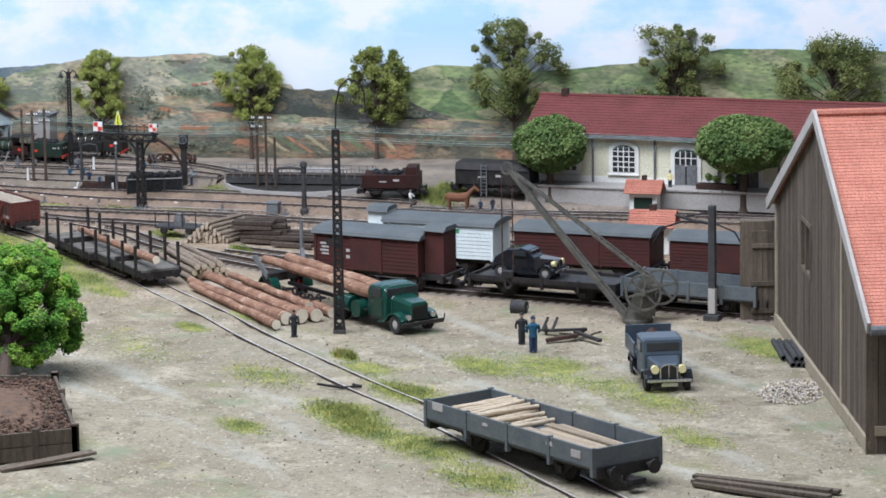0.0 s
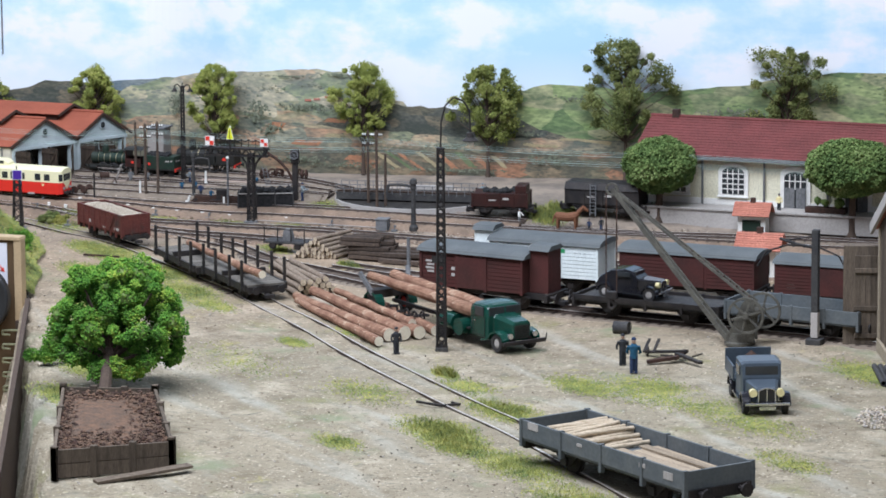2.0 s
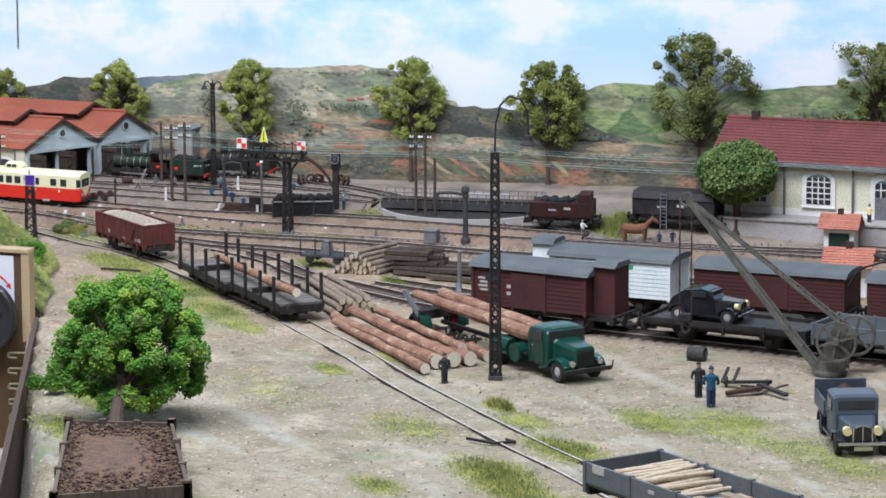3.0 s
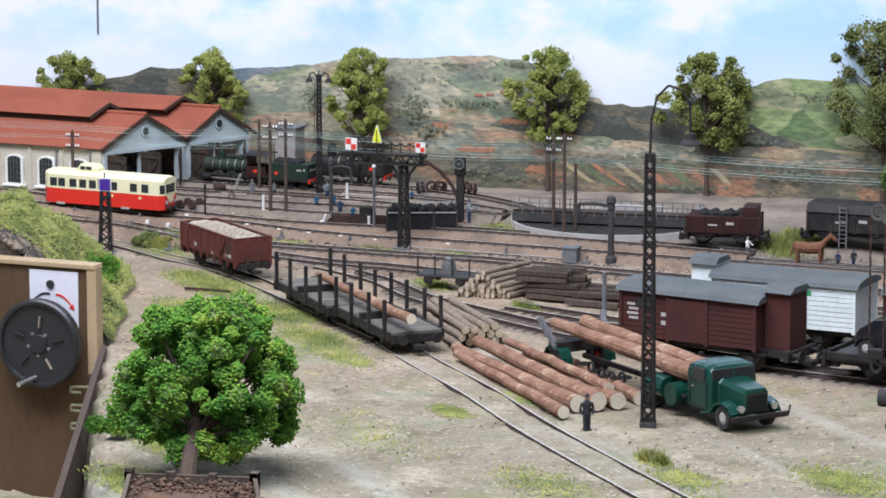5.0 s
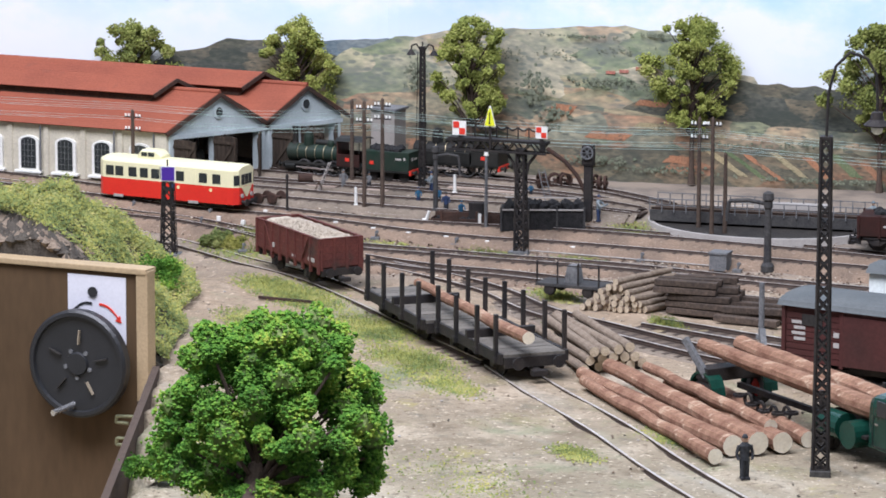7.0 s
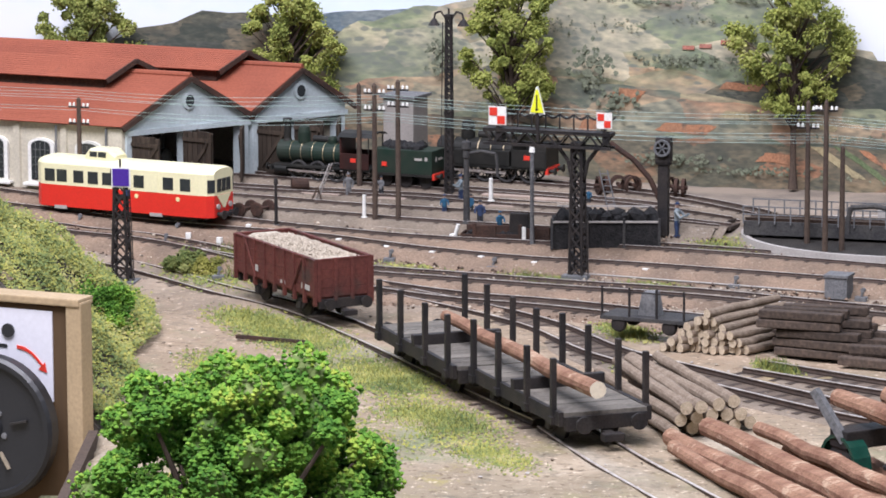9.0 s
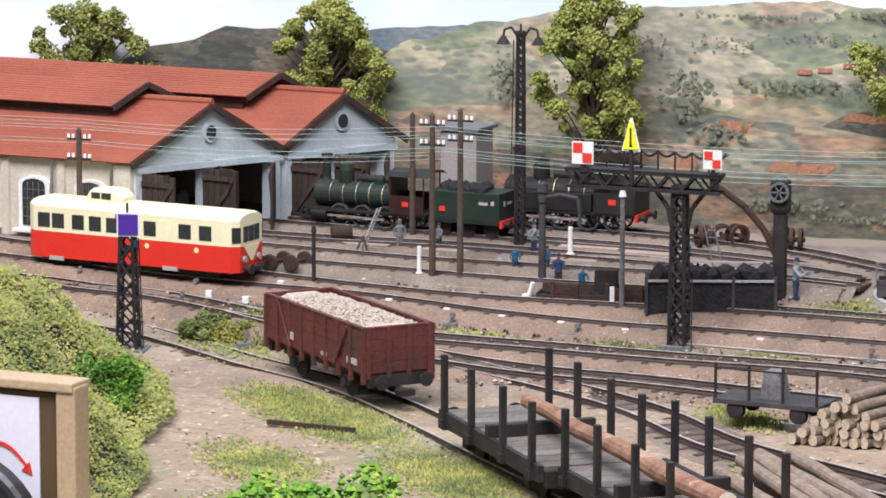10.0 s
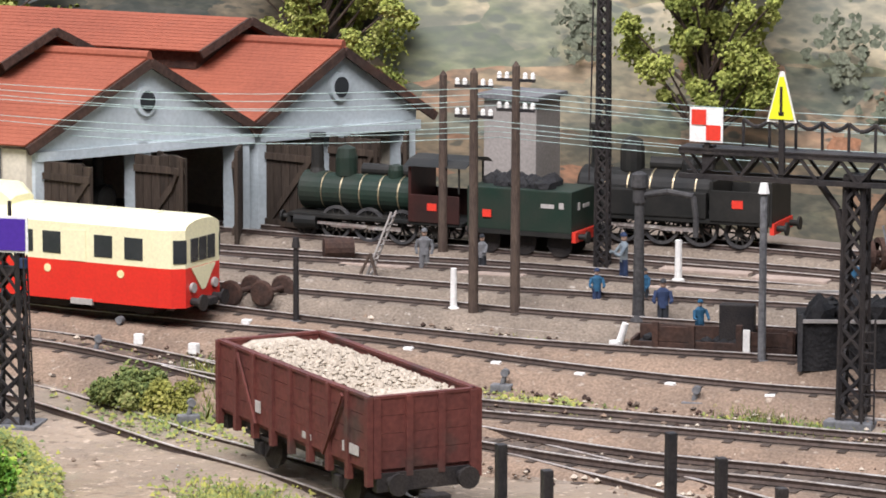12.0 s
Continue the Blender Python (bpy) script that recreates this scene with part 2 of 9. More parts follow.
M["cloth_dark"] = material("cloth_dark", (0.03, 0.035, 0.04), (0.05, 0.05, 0.055), rough=0.8)
M["cloth_teal"] = material("cloth_teal", (0.03, 0.11, 0.19), (0.025, 0.085, 0.15), rough=0.8)
M["horse_brown"] = material("horse_brown", (0.22, 0.1, 0.055), (0.17, 0.075, 0.04), rough=0.7)
M["wire"] = material("wire", (0.42, 0.55, 0.5), (0.35, 0.46, 0.42), rough=0.5, bump=0)
M["room_floor"] = material("room_floor", (0.25, 0.24, 0.23), (0.2, 0.19, 0.18), rough=0.7, big=3, fine=60)


# ---- mesh helpers; lengths in centimetres ----
class Build:
    def __init__(self):
        self.bm = bmesh.new()
        self.slot = 0

    def _paint(self, verts):
        for f in {f for v in verts for f in v.link_faces}:
            f.material_index = self.slot
        return verts

    def box(self, x0, y0, z0, x1, y1, z1, bevel=0.0, m=None):
        r = bmesh.ops.create_cube(self.bm, size=1)
        bmesh.ops.transform(self.bm, verts=r["verts"], matrix=Matrix.Translation(((x0 + x1) / 2, (y0 + y1) / 2, (z0 + z1) / 2)) @ Matrix.Diagonal((abs(x1 - x0), abs(y1 - y0), abs(z1 - z0), 1)))
        vs = r["verts"]
        if bevel:
            es = list({e for v in vs for e in v.link_edges})
            out = bmesh.ops.bevel(self.bm, geom=es, offset=bevel, segments=2, affect="EDGES", profile=0.6)
            vs = list({v for f in out["faces"] for v in f.verts} | {v for v in vs if v.is_valid})
        if m is not None:
            bmesh.ops.transform(self.bm, verts=vs, matrix=m)
        return self._paint(vs)

    def rod(self, p, q, r0, r1=None, n=10, caps=True):
        p, q = Vector(p), Vector(q)
        r1 = r0 if r1 is None else r1
        out = bmesh.ops.create_cone(self.bm, cap_ends=caps, segments=n, radius1=max(r0, 1e-4), radius2=max(r1, 1e-4), depth=(q - p).length)
        m = Matrix.Translation((p + q) / 2) @ (q - p).to_track_quat("Z", "Y").to_matrix().to_4x4()
        bmesh.ops.transform(self.bm, verts=out["verts"], matrix=m)
        return self._paint(out["verts"])

    def bar(self, p, q, w, h=None):
        """A square bar from p to q."""
        p, q = Vector(p), Vector(q)
        h = h or w
        r = bmesh.ops.create_cube(self.bm, size=1)
        m = Matrix.Translation((p + q) / 2) @ (q - p).to_track_quat("Z", "Y").to_matrix().to_4x4() @ Matrix.Diagonal((w, h, (q - p).length, 1))
        bmesh.ops.transform(self.bm, verts=r["verts"], matrix=m)
        return self._paint(r["verts"])

    def prism(self, pts, a, b, axis="y"):
        """A profile in two axes, drawn out along the third from a to b."""
        put = {"x": lambda u, v, w: (w, u, v), "y": lambda u, v, w: (u, w, v), "z": lambda u, v, w: (u, v, w)}[axis]
        lo = [self.bm.verts.new(put(u, v, a)) for u, v in pts]
        hi = [self.bm.verts.new(put(u, v, b)) for u, v in pts]
        n = len(pts)
        fs = [self.bm.faces.new(lo), self.bm.faces.new(list(reversed(hi)))]
        fs += [self.bm.faces.new((lo[i], hi[i], hi[(i + 1) % n], lo[(i + 1) % n])) for i in range(n)]
        bmesh.ops.recalc_face_normals(self.bm, faces=fs)
        for f in fs:
            f.material_index = self.slot
        return lo + hi

    def loft(self, rings, closed=True, caps=True):
        vs = [[self.bm.verts.new(p) for p in ring] for ring in rings]
        fs, n = [], len(rings[0])
        for a, b in zip(vs, vs[1:]):
            for i in range(n if closed else n - 1):
                fs.append(self.bm.faces.new((a[i], a[(i + 1) % n], b[(i + 1) % n], b[i])))
        if caps and closed:
            fs += [self.bm.faces.new(list(reversed(vs[0]))), self.bm.faces.new(vs[-1])]
        bmesh.ops.recalc_face_normals(self.bm, faces=fs)
        for f in fs:
            f.material_index = self.slot
        return [v for r in vs for v in r]

    def lathe(self, profile, centre=(0, 0, 0), axis="z", n=16):
        c = Vector(centre)
        rings = []
        for r, h in profile:
            ring = []
            for k in range(n):
                a = 2 * math.pi * k / n
                u, v = max(r, 1e-3) * math.cos(a), max(r, 1e-3) * math.sin(a)
                ring.append(c + Vector({"z": (u, v, h), "y": (u, h, v), "x": (h, u, v)}[axis]))
            rings.append(ring)
        return self.loft(rings, caps=profile[0] != profile[-1])

    def blob(self, p, r, jitter=0.25, sub=2, squash=(1, 1, 1)):
        out = bmesh.ops.create_icosphere(self.bm, subdivisions=sub, radius=1)
        for v in out["verts"]:
            k = r * (1 + rng.uniform(-jitter, jitter))
            v.co = Vector((p[0] + v.co.x * k * squash[0], p[1] + v.co.y * k * squash[1], p[2] + v.co.z * k * squash[2]))
        return self._paint(out["verts"])

    def ring(self, centre, radius, thick, axis="y", n=20, depth=None):
        d = depth or thick
        return self.lathe([(radius - thick, -d / 2), (radius, -d / 2), (radius, d / 2), (radius - thick, d / 2), (radius - thick, -d / 2)], centre, axis, n)


def part(name, b, mats, parent, label="", smooth_shade=False):
    """Links a Build as one mesh object under a thing or a part."""
    mesh = bpy.data.meshes.new(name)
    b.bm.transform(Matrix.Scale(U, 4))
    if smooth_shade:
        for f in b.bm.faces:
            f.smooth = True
    b.bm.to_mesh(mesh)
    b.bm.free()
    for m in (mats if isinstance(mats, (list, tuple)) else [mats]):
        mesh.materials.append(M[m])
    ob = new(name, mesh)
    ob.parent = parent
    if label:
        tagged(ob, label)
    return ob


def like(ob, parent, m, name=None):
    """Another part on the same mesh."""
    o = new(name or ob.name.split(".")[0], ob.data)
    o.parent = parent
    o.matrix_basis = m
    return o


def shift(x=0, y=0, z=0, rz=0, rx=0, ry=0):
    return pose(x * U, y * U, z * U, rx, ry, rz)


def thing(name, x, y, rz=0, s=1.0, label="", category="", group="", kind="", z=None):
    e = new(name)
    e.empty_display_size = 0.01
    e.matrix_basis = pose(x * U, y * U, (gz(y) if z is None else z) * U, 0, 0, rz) @ Matrix.Scale(s, 4)
    return tagged(e, label, category, group, kind)


def solo(name, b, mats, x=0, y=0, z=0, rz=0, s=1.0, label="", category="", group="", kind="", smooth_shade=False):
    """A thing that is one mesh."""
    ob = part(name, b, mats, None, "", smooth_shade)
    ob.matrix_basis = pose(x * U, y * U, z * U, 0, 0, rz) @ Matrix.Scale(s, 4)
    return tagged(ob, label, category, group, kind)


def scatter(name, place, count, shape, mats, parent=None, label="", category="", kind="stuff", soft_shade=False):
    """Many small pieces, joined. place() gives x, y, z; shape(i) the corners and faces of one piece."""
    verts, faces = [], []
    for i in range(count):
        x, y, z = place()
        vs, fs = shape(i)
        o = len(verts)
        verts += [((x + v[0]) * U, (y + v[1]) * U, (z + v[2]) * U) for v in vs]
        faces += [tuple(k + o for k in f) for f in fs]
    mesh = bpy.data.meshes.new(name)
    mesh.from_pydata(verts, [], faces)
    for m in (mats if isinstance(mats, (list, tuple)) else [mats]):
        mesh.materials.append(M[m])
    if isinstance(mats, (list, tuple)) and len(mats) > 1:
        per = len(faces) // max(count, 1)
        for k, f in enumerate(mesh.polygons):
            f.material_index = (k // max(per, 1) * 7919) % len(mats)
    if soft_shade:
        mesh.polygons.foreach_set("use_smooth", [True] * len(mesh.polygons))
    ob = new(name, mesh)
    ob.parent = parent
    return tagged(ob, label, category, "", kind)


def chip(r, flat=0.6):
    """A small stone: a squashed, uneven octahedron."""
    k = [rng.uniform(0.6, 1.2) * r for _ in range(6)]
    vs = [(k[0], 0, 0), (-k[1], 0, 0), (0, k[2], 0), (0, -k[3], 0), (0, 0, k[4] * flat), (0, 0, -k[5] * flat)]
    a = rng.uniform(0, 6.28)
    c, s = math.cos(a), math.sin(a)
    vs = [(x * c - y * s, x * s + y * c, z) for x, y, z in vs]
    return vs, [(0, 2, 4), (2, 1, 4), (1, 3, 4), (3, 0, 4), (2, 0, 5), (1, 2, 5), (3, 1, 5), (0, 3, 5)]


def leaf(r):
    """A small curled leaf clump of four triangles."""
    d = Vector((rng.gauss(0, 1), rng.gauss(0, 1), rng.gauss(0, 1))).normalized()
    u = d.orthogonal().normalized()
    w = d.cross(u)
    k = r * rng.uniform(0.6, 1.3)
    vs = [u * k, w * k * 0.8, -u * k, -w * k * 0.8, d * k * 0.7]
    return [tuple(v) for v in vs], [(0, 1, 4), (1, 2, 4), (2, 3, 4), (3, 0, 4)]


def tuft(r):
    """A crumb of foam: an uneven octahedron."""
    return chip(r * rng.uniform(0.6, 1.3), 0.95)


def crumb(r):
    """The upper half of a crumb of flock."""
    k = [rng.uniform(0.6, 1.3) * r for _ in range(5)]
    a = rng.uniform(0, 6.28)
    c, n = math.cos(a), math.sin(a)
    vs = [(k[0] * c, k[0] * n, 0), (-k[1] * n, k[1] * c, 0), (-k[2] * c, -k[2] * n, 0), (k[3] * n, -k[3] * c, 0), (0, 0, k[4])]
    return vs, [(0, 1, 4), (1, 2, 4), (2, 3, 4), (3, 0, 4)]


def blade(h):
    a = rng.uniform(0, 6.28)
    w = h * 0.09
    dx, dy = rng.gauss(0, 0.35) * h, rng.gauss(0, 0.35) * h
    return [(-w * math.cos(a), -w * math.sin(a), 0), (w * math.cos(a), w * math.sin(a), 0), (dx, dy, h * rng.uniform(0.6, 1.2))], [(0, 1, 2)]


# ---- ground, room and painted backdrop ----
def back_y(x):
    return 113.5 + 5.0 * smooth(36, 50, -x)


def make_ground():
    m = bpy.data.materials.new("dusty_ground")
    m.use_nodes = True
    nt = m.node_tree
    bs = nt.nodes["Principled BSDF"]
    bs.inputs["Roughness"].default_value = 0.97
    co = nt.nodes.new("ShaderNodeTexCoord")

    def nz(scale, detail=5, rough=0.6):
        n = nt.nodes.new("ShaderNodeTexNoise")
        n.inputs["Scale"].default_value, n.inputs["Detail"].default_value, n.inputs["Roughness"].default_value = scale, detail, rough
        nt.links.new(co.outputs["Object"], n.inputs["Vector"])
        return n.outputs[0]

    def rng_node(src, lo, hi):
        r = nt.nodes.new("ShaderNodeMapRange")
        r.inputs["From Min"].default_value, r.inputs["From Max"].default_value = lo, hi
        nt.links.new(src, r.inputs["Value"])
        return r.outputs[0]

    def mixc(fac, a, b, kind="MIX"):
        x = nt.nodes.new("ShaderNodeMix")
        x.data_type, x.blend_type = "RGBA", kind
        for s, v in ((x.inputs["Factor"], fac), (x.inputs["A"], a), (x.inputs["B"], b)):
            if isinstance(v, bpy.types.NodeSocket):
                nt.links.new(v, s)
            else:
                s.default_value = (*v, 1) if isinstance(v, tuple) else v
        return x.outputs["Result"]

    c = mixc(rng_node(nz(7), 0.35, 0.65), (0.316, 0.257, 0.184), (0.234, 0.188, 0.131))
    c = mixc(rng_node(nz(23, 6), 0.5, 0.66), c, (0.403, 0.332, 0.248))
    c = mixc(rng_node(nz(31, 6), 0.56, 0.7), c, (0.164, 0.124, 0.081))
    c = mixc(rng_node(nz(11, 7, 0.7), 0.55, 0.68), c, (0.218, 0.198, 0.095))
    c = mixc(rng_node(nz(17, 7, 0.75), 0.6, 0.72), c, (0.327, 0.282, 0.090))
    c = mixc(rng_node(nz(150, 4), 0.54, 0.68), c, (0.240, 0.188, 0.131))
    c = mixc(rng_node(nz(300, 3), 0.58, 0.68), c, (0.153, 0.116, 0.077))
    c = mixc(rng_node(nz(360, 3), 0.6, 0.7), c, (0.610, 0.515, 0.405))
    # wheel streaks along the siding, and sandier ground towards the depot
    spun = nt.nodes.new("ShaderNodeMapping")
    spun.inputs["Rotation"].default_value = (0, 0, radians(52))
    nt.links.new(co.outputs["Object"], spun.inputs[0])
    turned = nt.nodes.new("ShaderNodeMapping")
    turned.inputs["Scale"].default_value = (6, 34, 1)
    nt.links.new(spun.outputs[0], turned.inputs[0])
    streak = nt.nodes.new("ShaderNodeTexNoise")
    streak.inputs["Scale"].default_value, streak.inputs["Detail"].default_value = 1.0, 5
    nt.links.new(turned.outputs[0], streak.inputs["Vector"])
    c = mixc(rng_node(streak.outputs[0], 0.54, 0.78), c, (0.4, 0.375, 0.325))
    c = mixc(rng_node(nz(70, 6, 0.7), 0.54, 0.7), c, (0.17, 0.15, 0.11))
    c = mixc(rng_node(nz(13, 5, 0.65), 0.56, 0.7), c, (0.2, 0.215, 0.125))
    yy = nt.nodes.new("ShaderNodeSeparateXYZ")
    nt.links.new(co.outputs["Object"], yy.inputs[0])
    c = mixc(1.0, c, mixc(rng_node(yy.outputs["Y"], 0.45, 0.8), (0.95, 1.0, 0.97), (1.08, 1.0, 0.94)), "MULTIPLY")
    # the depot's ground is darker, with ash and rust
    sep = nt.nodes.new("ShaderNodeSeparateXYZ")
    nt.links.new(co.outputs["Object"], sep.inputs[0])
    wob = nt.nodes.new("ShaderNodeMath")
    wob.operation = "MULTIPLY_ADD"
    nt.links.new(nz(14, 4), wob.inputs[0])
    wob.inputs[1].default_value = 0.22
    nt.links.new(sep.outputs["Y"], wob.inputs[2])
    ash = mixc(rng_node(nz(40, 5), 0.4, 0.62), (0.3, 0.243, 0.188), (0.18, 0.15, 0.122))
    c = mixc(rng_node(wob.outputs[0], 0.98, 1.12), c, ash)
    nt.links.new(c, bs.inputs["Base Color"])
    bn = nt.nodes.new("ShaderNodeBump")
    bn.inputs["Strength"].default_value, bn.inputs["Distance"].default_value = 0.9, 0.0012
    nt.links.new(nz(380, 4), bn.inputs["Height"])
    nt.links.new(bn.outputs[0], bs.inputs["Normal"])
    M["ground"] = m
    verts, faces = [], []
    nx, ny = 150, 110
    x0, x1, y0, y1 = -120.0, 75.0, -14.0, 146.0
    for j in range(ny + 1):
        for i in range(nx + 1):
            x, y = x0 + (x1 - x0) * i / nx, y0 + (y1 - y0) * j / ny
            z = gz(y) - 0.04 + 0.16 * (noise.noise(Vector((x * 0.22, y * 0.22, 0))) - 0.1) + 0.07 * noise.noise(Vector((x * 0.9, y * 0.9, 3)))
            z = min(z, gz(y) + 0.02)
            cut = smooth(0, -1.4, x - (-45.2 + (64 - y) * 0.33)) * smooth(1.9, 0.5, y - (64.4 + (-45.2 - x) * 0.14))  # recess for the control panel
            verts.append((x * U, y * U, (z * (1 - cut) - 9.5 * cut) * U))
    for j in range(ny):
        for i in range(nx):
            a = j * (nx + 1) + i
            faces.append((a, a + 1, a + nx + 2, a + nx + 1))
    mesh = bpy.data.meshes.new("ground")
    mesh.from_pydata(verts, [], faces)
    mesh.materials.append(m)
    for f in mesh.polygons:
        f.use_smooth = True
    tagged(new("ground", mesh), "dusty beige model ground with stones and ash", "ground", "", "structure")


make_ground()

b = Build()
b.box(-120, -15, -14, 75, 146, -10)
b.box(-120, -16, -14, 75, -14, 0.2)
solo("baseboard", b, "panel_ply", label="plywood board that carries the model landscape", category="board", kind="structure")

b = Build()
b.box(-210, -380, -105, 210, 190, -100)
solo("floor", b, "room_floor", label="plain floor of the exhibition hall", category="floor", kind="structure")

for x in (-112, 67):
    for y in (-8, 138):
        b = Build()
        b.box(x - 3, y - 3, -100, x + 3, y + 3, -14, 0.3)
        solo("table_leg", b, "beam_wood", label="plain wooden leg under the layout board", category="table leg", group="legs of the layout", kind="structure")


def painted(name, tones, scale, wood, thick=0.5):
    """Brushed landscape paint: fields in soft patches, with woods and hedges dabbed over them."""
    m = bpy.data.materials.new(name)
    m.use_nodes = True
    nt = m.node_tree
    bs = nt.nodes["Principled BSDF"]
    bs.inputs["Roughness"].default_value = 0.95
    bs.inputs["Specular IOR Level"].default_value = 0.1
    co = nt.nodes.new("ShaderNodeTexCoord")
    mp = nt.nodes.new("ShaderNodeMapping")
    mp.inputs["Scale"].default_value = (1, 0.3, 2.6)
    mp.inputs["Rotation"].default_value = (0, 0.3, 0)
    nt.links.new(co.outputs["Object"], mp.inputs[0])

    def nz(s, d=5, col=False):
        n = nt.nodes.new("ShaderNodeTexNoise")
        n.inputs["Scale"].default_value, n.inputs["Detail"].default_value = s, d
        nt.links.new(mp.outputs[0], n.inputs["Vector"])
        return n.outputs[1 if col else 0]

    def ramp(src, lo, hi):
        r = nt.nodes.new("ShaderNodeMapRange")
        r.inputs["From Min"].default_value, r.inputs["From Max"].default_value = lo, hi
        nt.links.new(src, r.inputs["Value"])
        return r.outputs[0]

    def mixc(fac, a_, b_, kind="MIX"):
        x = nt.nodes.new("ShaderNodeMix")
        x.data_type, x.blend_type = "RGBA", kind
        for s, v in ((x.inputs["Factor"], fac), (x.inputs["A"], a_), (x.inputs["B"], b_)):
            if isinstance(v, bpy.types.NodeSocket):
                nt.links.new(v, s)
            else:
                s.default_value = (*v, 1) if isinstance(v, tuple) else v
        return x.outputs["Result"]

    def math_node(op, a_, b_):
        x = nt.nodes.new("ShaderNodeMath")
        x.operation = op
        for s, v in ((x.inputs[0], a_), (x.inputs[1], b_)):
            if isinstance(v, bpy.types.NodeSocket):
                nt.links.new(v, s)
            else:
                s.default_value = v
        return x.outputs[0]

    def warped(amount, s):
        v = nt.nodes.new("ShaderNodeVectorMath")
        v.operation = "MULTIPLY_ADD"
        nt.links.new(nz(s, 3, True), v.inputs[0])
        v.inputs[1].default_value = (amount,) * 3
        nt.links.new(mp.outputs[0], v.inputs[2])
        return v.outputs[0]

    def cells(s, vec):
        v = nt.nodes.new("ShaderNodeTexVoronoi")
        v.inputs["Scale"].default_value = s
        nt.links.new(vec, v.inputs["Vector"])
        return v

    fields = cells(scale, warped(0.02, scale * 0.8))
    sep = nt.nodes.new("ShaderNodeSeparateColor")
    nt.links.new(fields.outputs["Color"], sep.inputs[0])
    pick = math_node("ADD", math_node("MULTIPLY", sep.outputs[0], 0.8), math_node("MULTIPLY", nz(scale * 1.6, 6), 0.25))
    r = nt.nodes.new("ShaderNodeValToRGB")
    e = r.color_ramp.elements
    e[0].position, e[0].color = 0.15, (*tones[0], 1)
    e[1].position, e[1].color = 0.85, (*tones[-1], 1)
    for k, c in enumerate(tones[1:-1], 1):
        x = r.color_ramp.elements.new(0.15 + 0.7 * k / (len(tones) - 1))
        x.color = (*c, 1)
    nt.links.new(pick, r.inputs[0])
    c = r.outputs[0]
    # soft lights and darks of the brush
    c = mixc(1.0, c, mixc(ramp(nz(scale * 5, 5), 0.35, 0.65), (0.7, 0.73, 0.74), (1.24, 1.2, 1.13)), "MULTIPLY")
    # single trees and hedges, then closed woods
    dots = cells(scale * 4.5, warped(0.006, scale * 4))
    few = math_node("MULTIPLY", ramp(dots.outputs["Distance"], 0.42, 0.24), ramp(nz(scale * 1.3, 4), 0.6 - 0.2 * thick, 0.68 - 0.2 * thick))
    c = mixc(math_node("MULTIPLY", few, 0.8), c, wood)
    woods = ramp(math_node("ADD", nz(scale * 0.9, 3), math_node("MULTIPLY", nz(scale * 7, 4), 0.3)), 0.6, 0.84)
    c = mixc(math_node("MULTIPLY", woods, 0.8), c, wood)
    nt.links.new(c, bs.inputs["Base Color"])
    M[name] = m


def make_sky_paint():
    m = bpy.data.materials.new("sky_paint")
    m.use_nodes = True
    nt = m.node_tree
    bs = nt.nodes["Principled BSDF"]
    bs.inputs["Roughness"].default_value = 0.95
    bs.inputs["Specular IOR Level"].default_value = 0.1
    co = nt.nodes.new("ShaderNodeTexCoord")
    mp = nt.nodes.new("ShaderNodeMapping")
    mp.inputs["Scale"].default_value = (1, 1, 1.7)
    nt.links.new(co.outputs["Object"], mp.inputs[0])
    n = nt.nodes.new("ShaderNodeTexNoise")
    n.inputs["Scale"].default_value, n.inputs["Detail"].default_value, n.inputs["Roughness"].default_value = 12.0, 6, 0.55
    nt.links.new(mp.outputs[0], n.inputs["Vector"])
    r = nt.nodes.new("ShaderNodeValToRGB")
    e = r.color_ramp.elements
    e[0].position, e[0].color = 0.42, (0.5, 0.71, 0.9, 1)
    e[1].position, e[1].color = 0.58, (0.83, 0.84, 0.87, 1)
    mid = r.color_ramp.elements.new(0.5)
    mid.color = (0.63, 0.78, 0.9, 1)
    nt.links.new(n.outputs[0], r.inputs[0])
    # paler towards the hills
    sep = nt.nodes.new("ShaderNodeSeparateXYZ")
    nt.links.new(co.outputs["Object"], sep.inputs[0])
    g = nt.nodes.new("ShaderNodeMapRange")
    g.inputs["From Min"].default_value, g.inputs["From Max"].default_value = 0.135, 0.08
    nt.links.new(sep.outputs["Z"], g.inputs["Value"])
    x = nt.nodes.new("ShaderNodeMix")
    x.data_type = "RGBA"
    nt.links.new(g.outputs[0], x.inputs["Factor"])
    nt.links.new(r.outputs[0], x.inputs["A"])
    x.inputs["B"].default_value = (0.8, 0.84, 0.88, 1)
    nt.links.new(x.outputs["Result"], bs.inputs["Base Color"])
    M["sky_paint"] = m


make_sky_paint()
painted("paint_far_hill", [(0.2, 0.25, 0.29), (0.16, 0.21, 0.25), (0.25, 0.28, 0.29), (0.2, 0.235, 0.25)], 40, (0.13, 0.17, 0.2))
painted("paint_dark_wood", [(0.11, 0.115, 0.1), (0.16, 0.155, 0.12), (0.085, 0.095, 0.08), (0.21, 0.18, 0.13), (0.12, 0.13, 0.115)], 45, (0.065, 0.075, 0.065), 0.8)
painted("paint_stony", [(0.33, 0.36, 0.25), (0.6, 0.53, 0.38), (0.25, 0.3, 0.19), (0.5, 0.46, 0.35), (0.6, 0.4, 0.26), (0.27, 0.32, 0.21), (0.58, 0.52, 0.38)], 27, (0.19, 0.21, 0.18), 0.9)
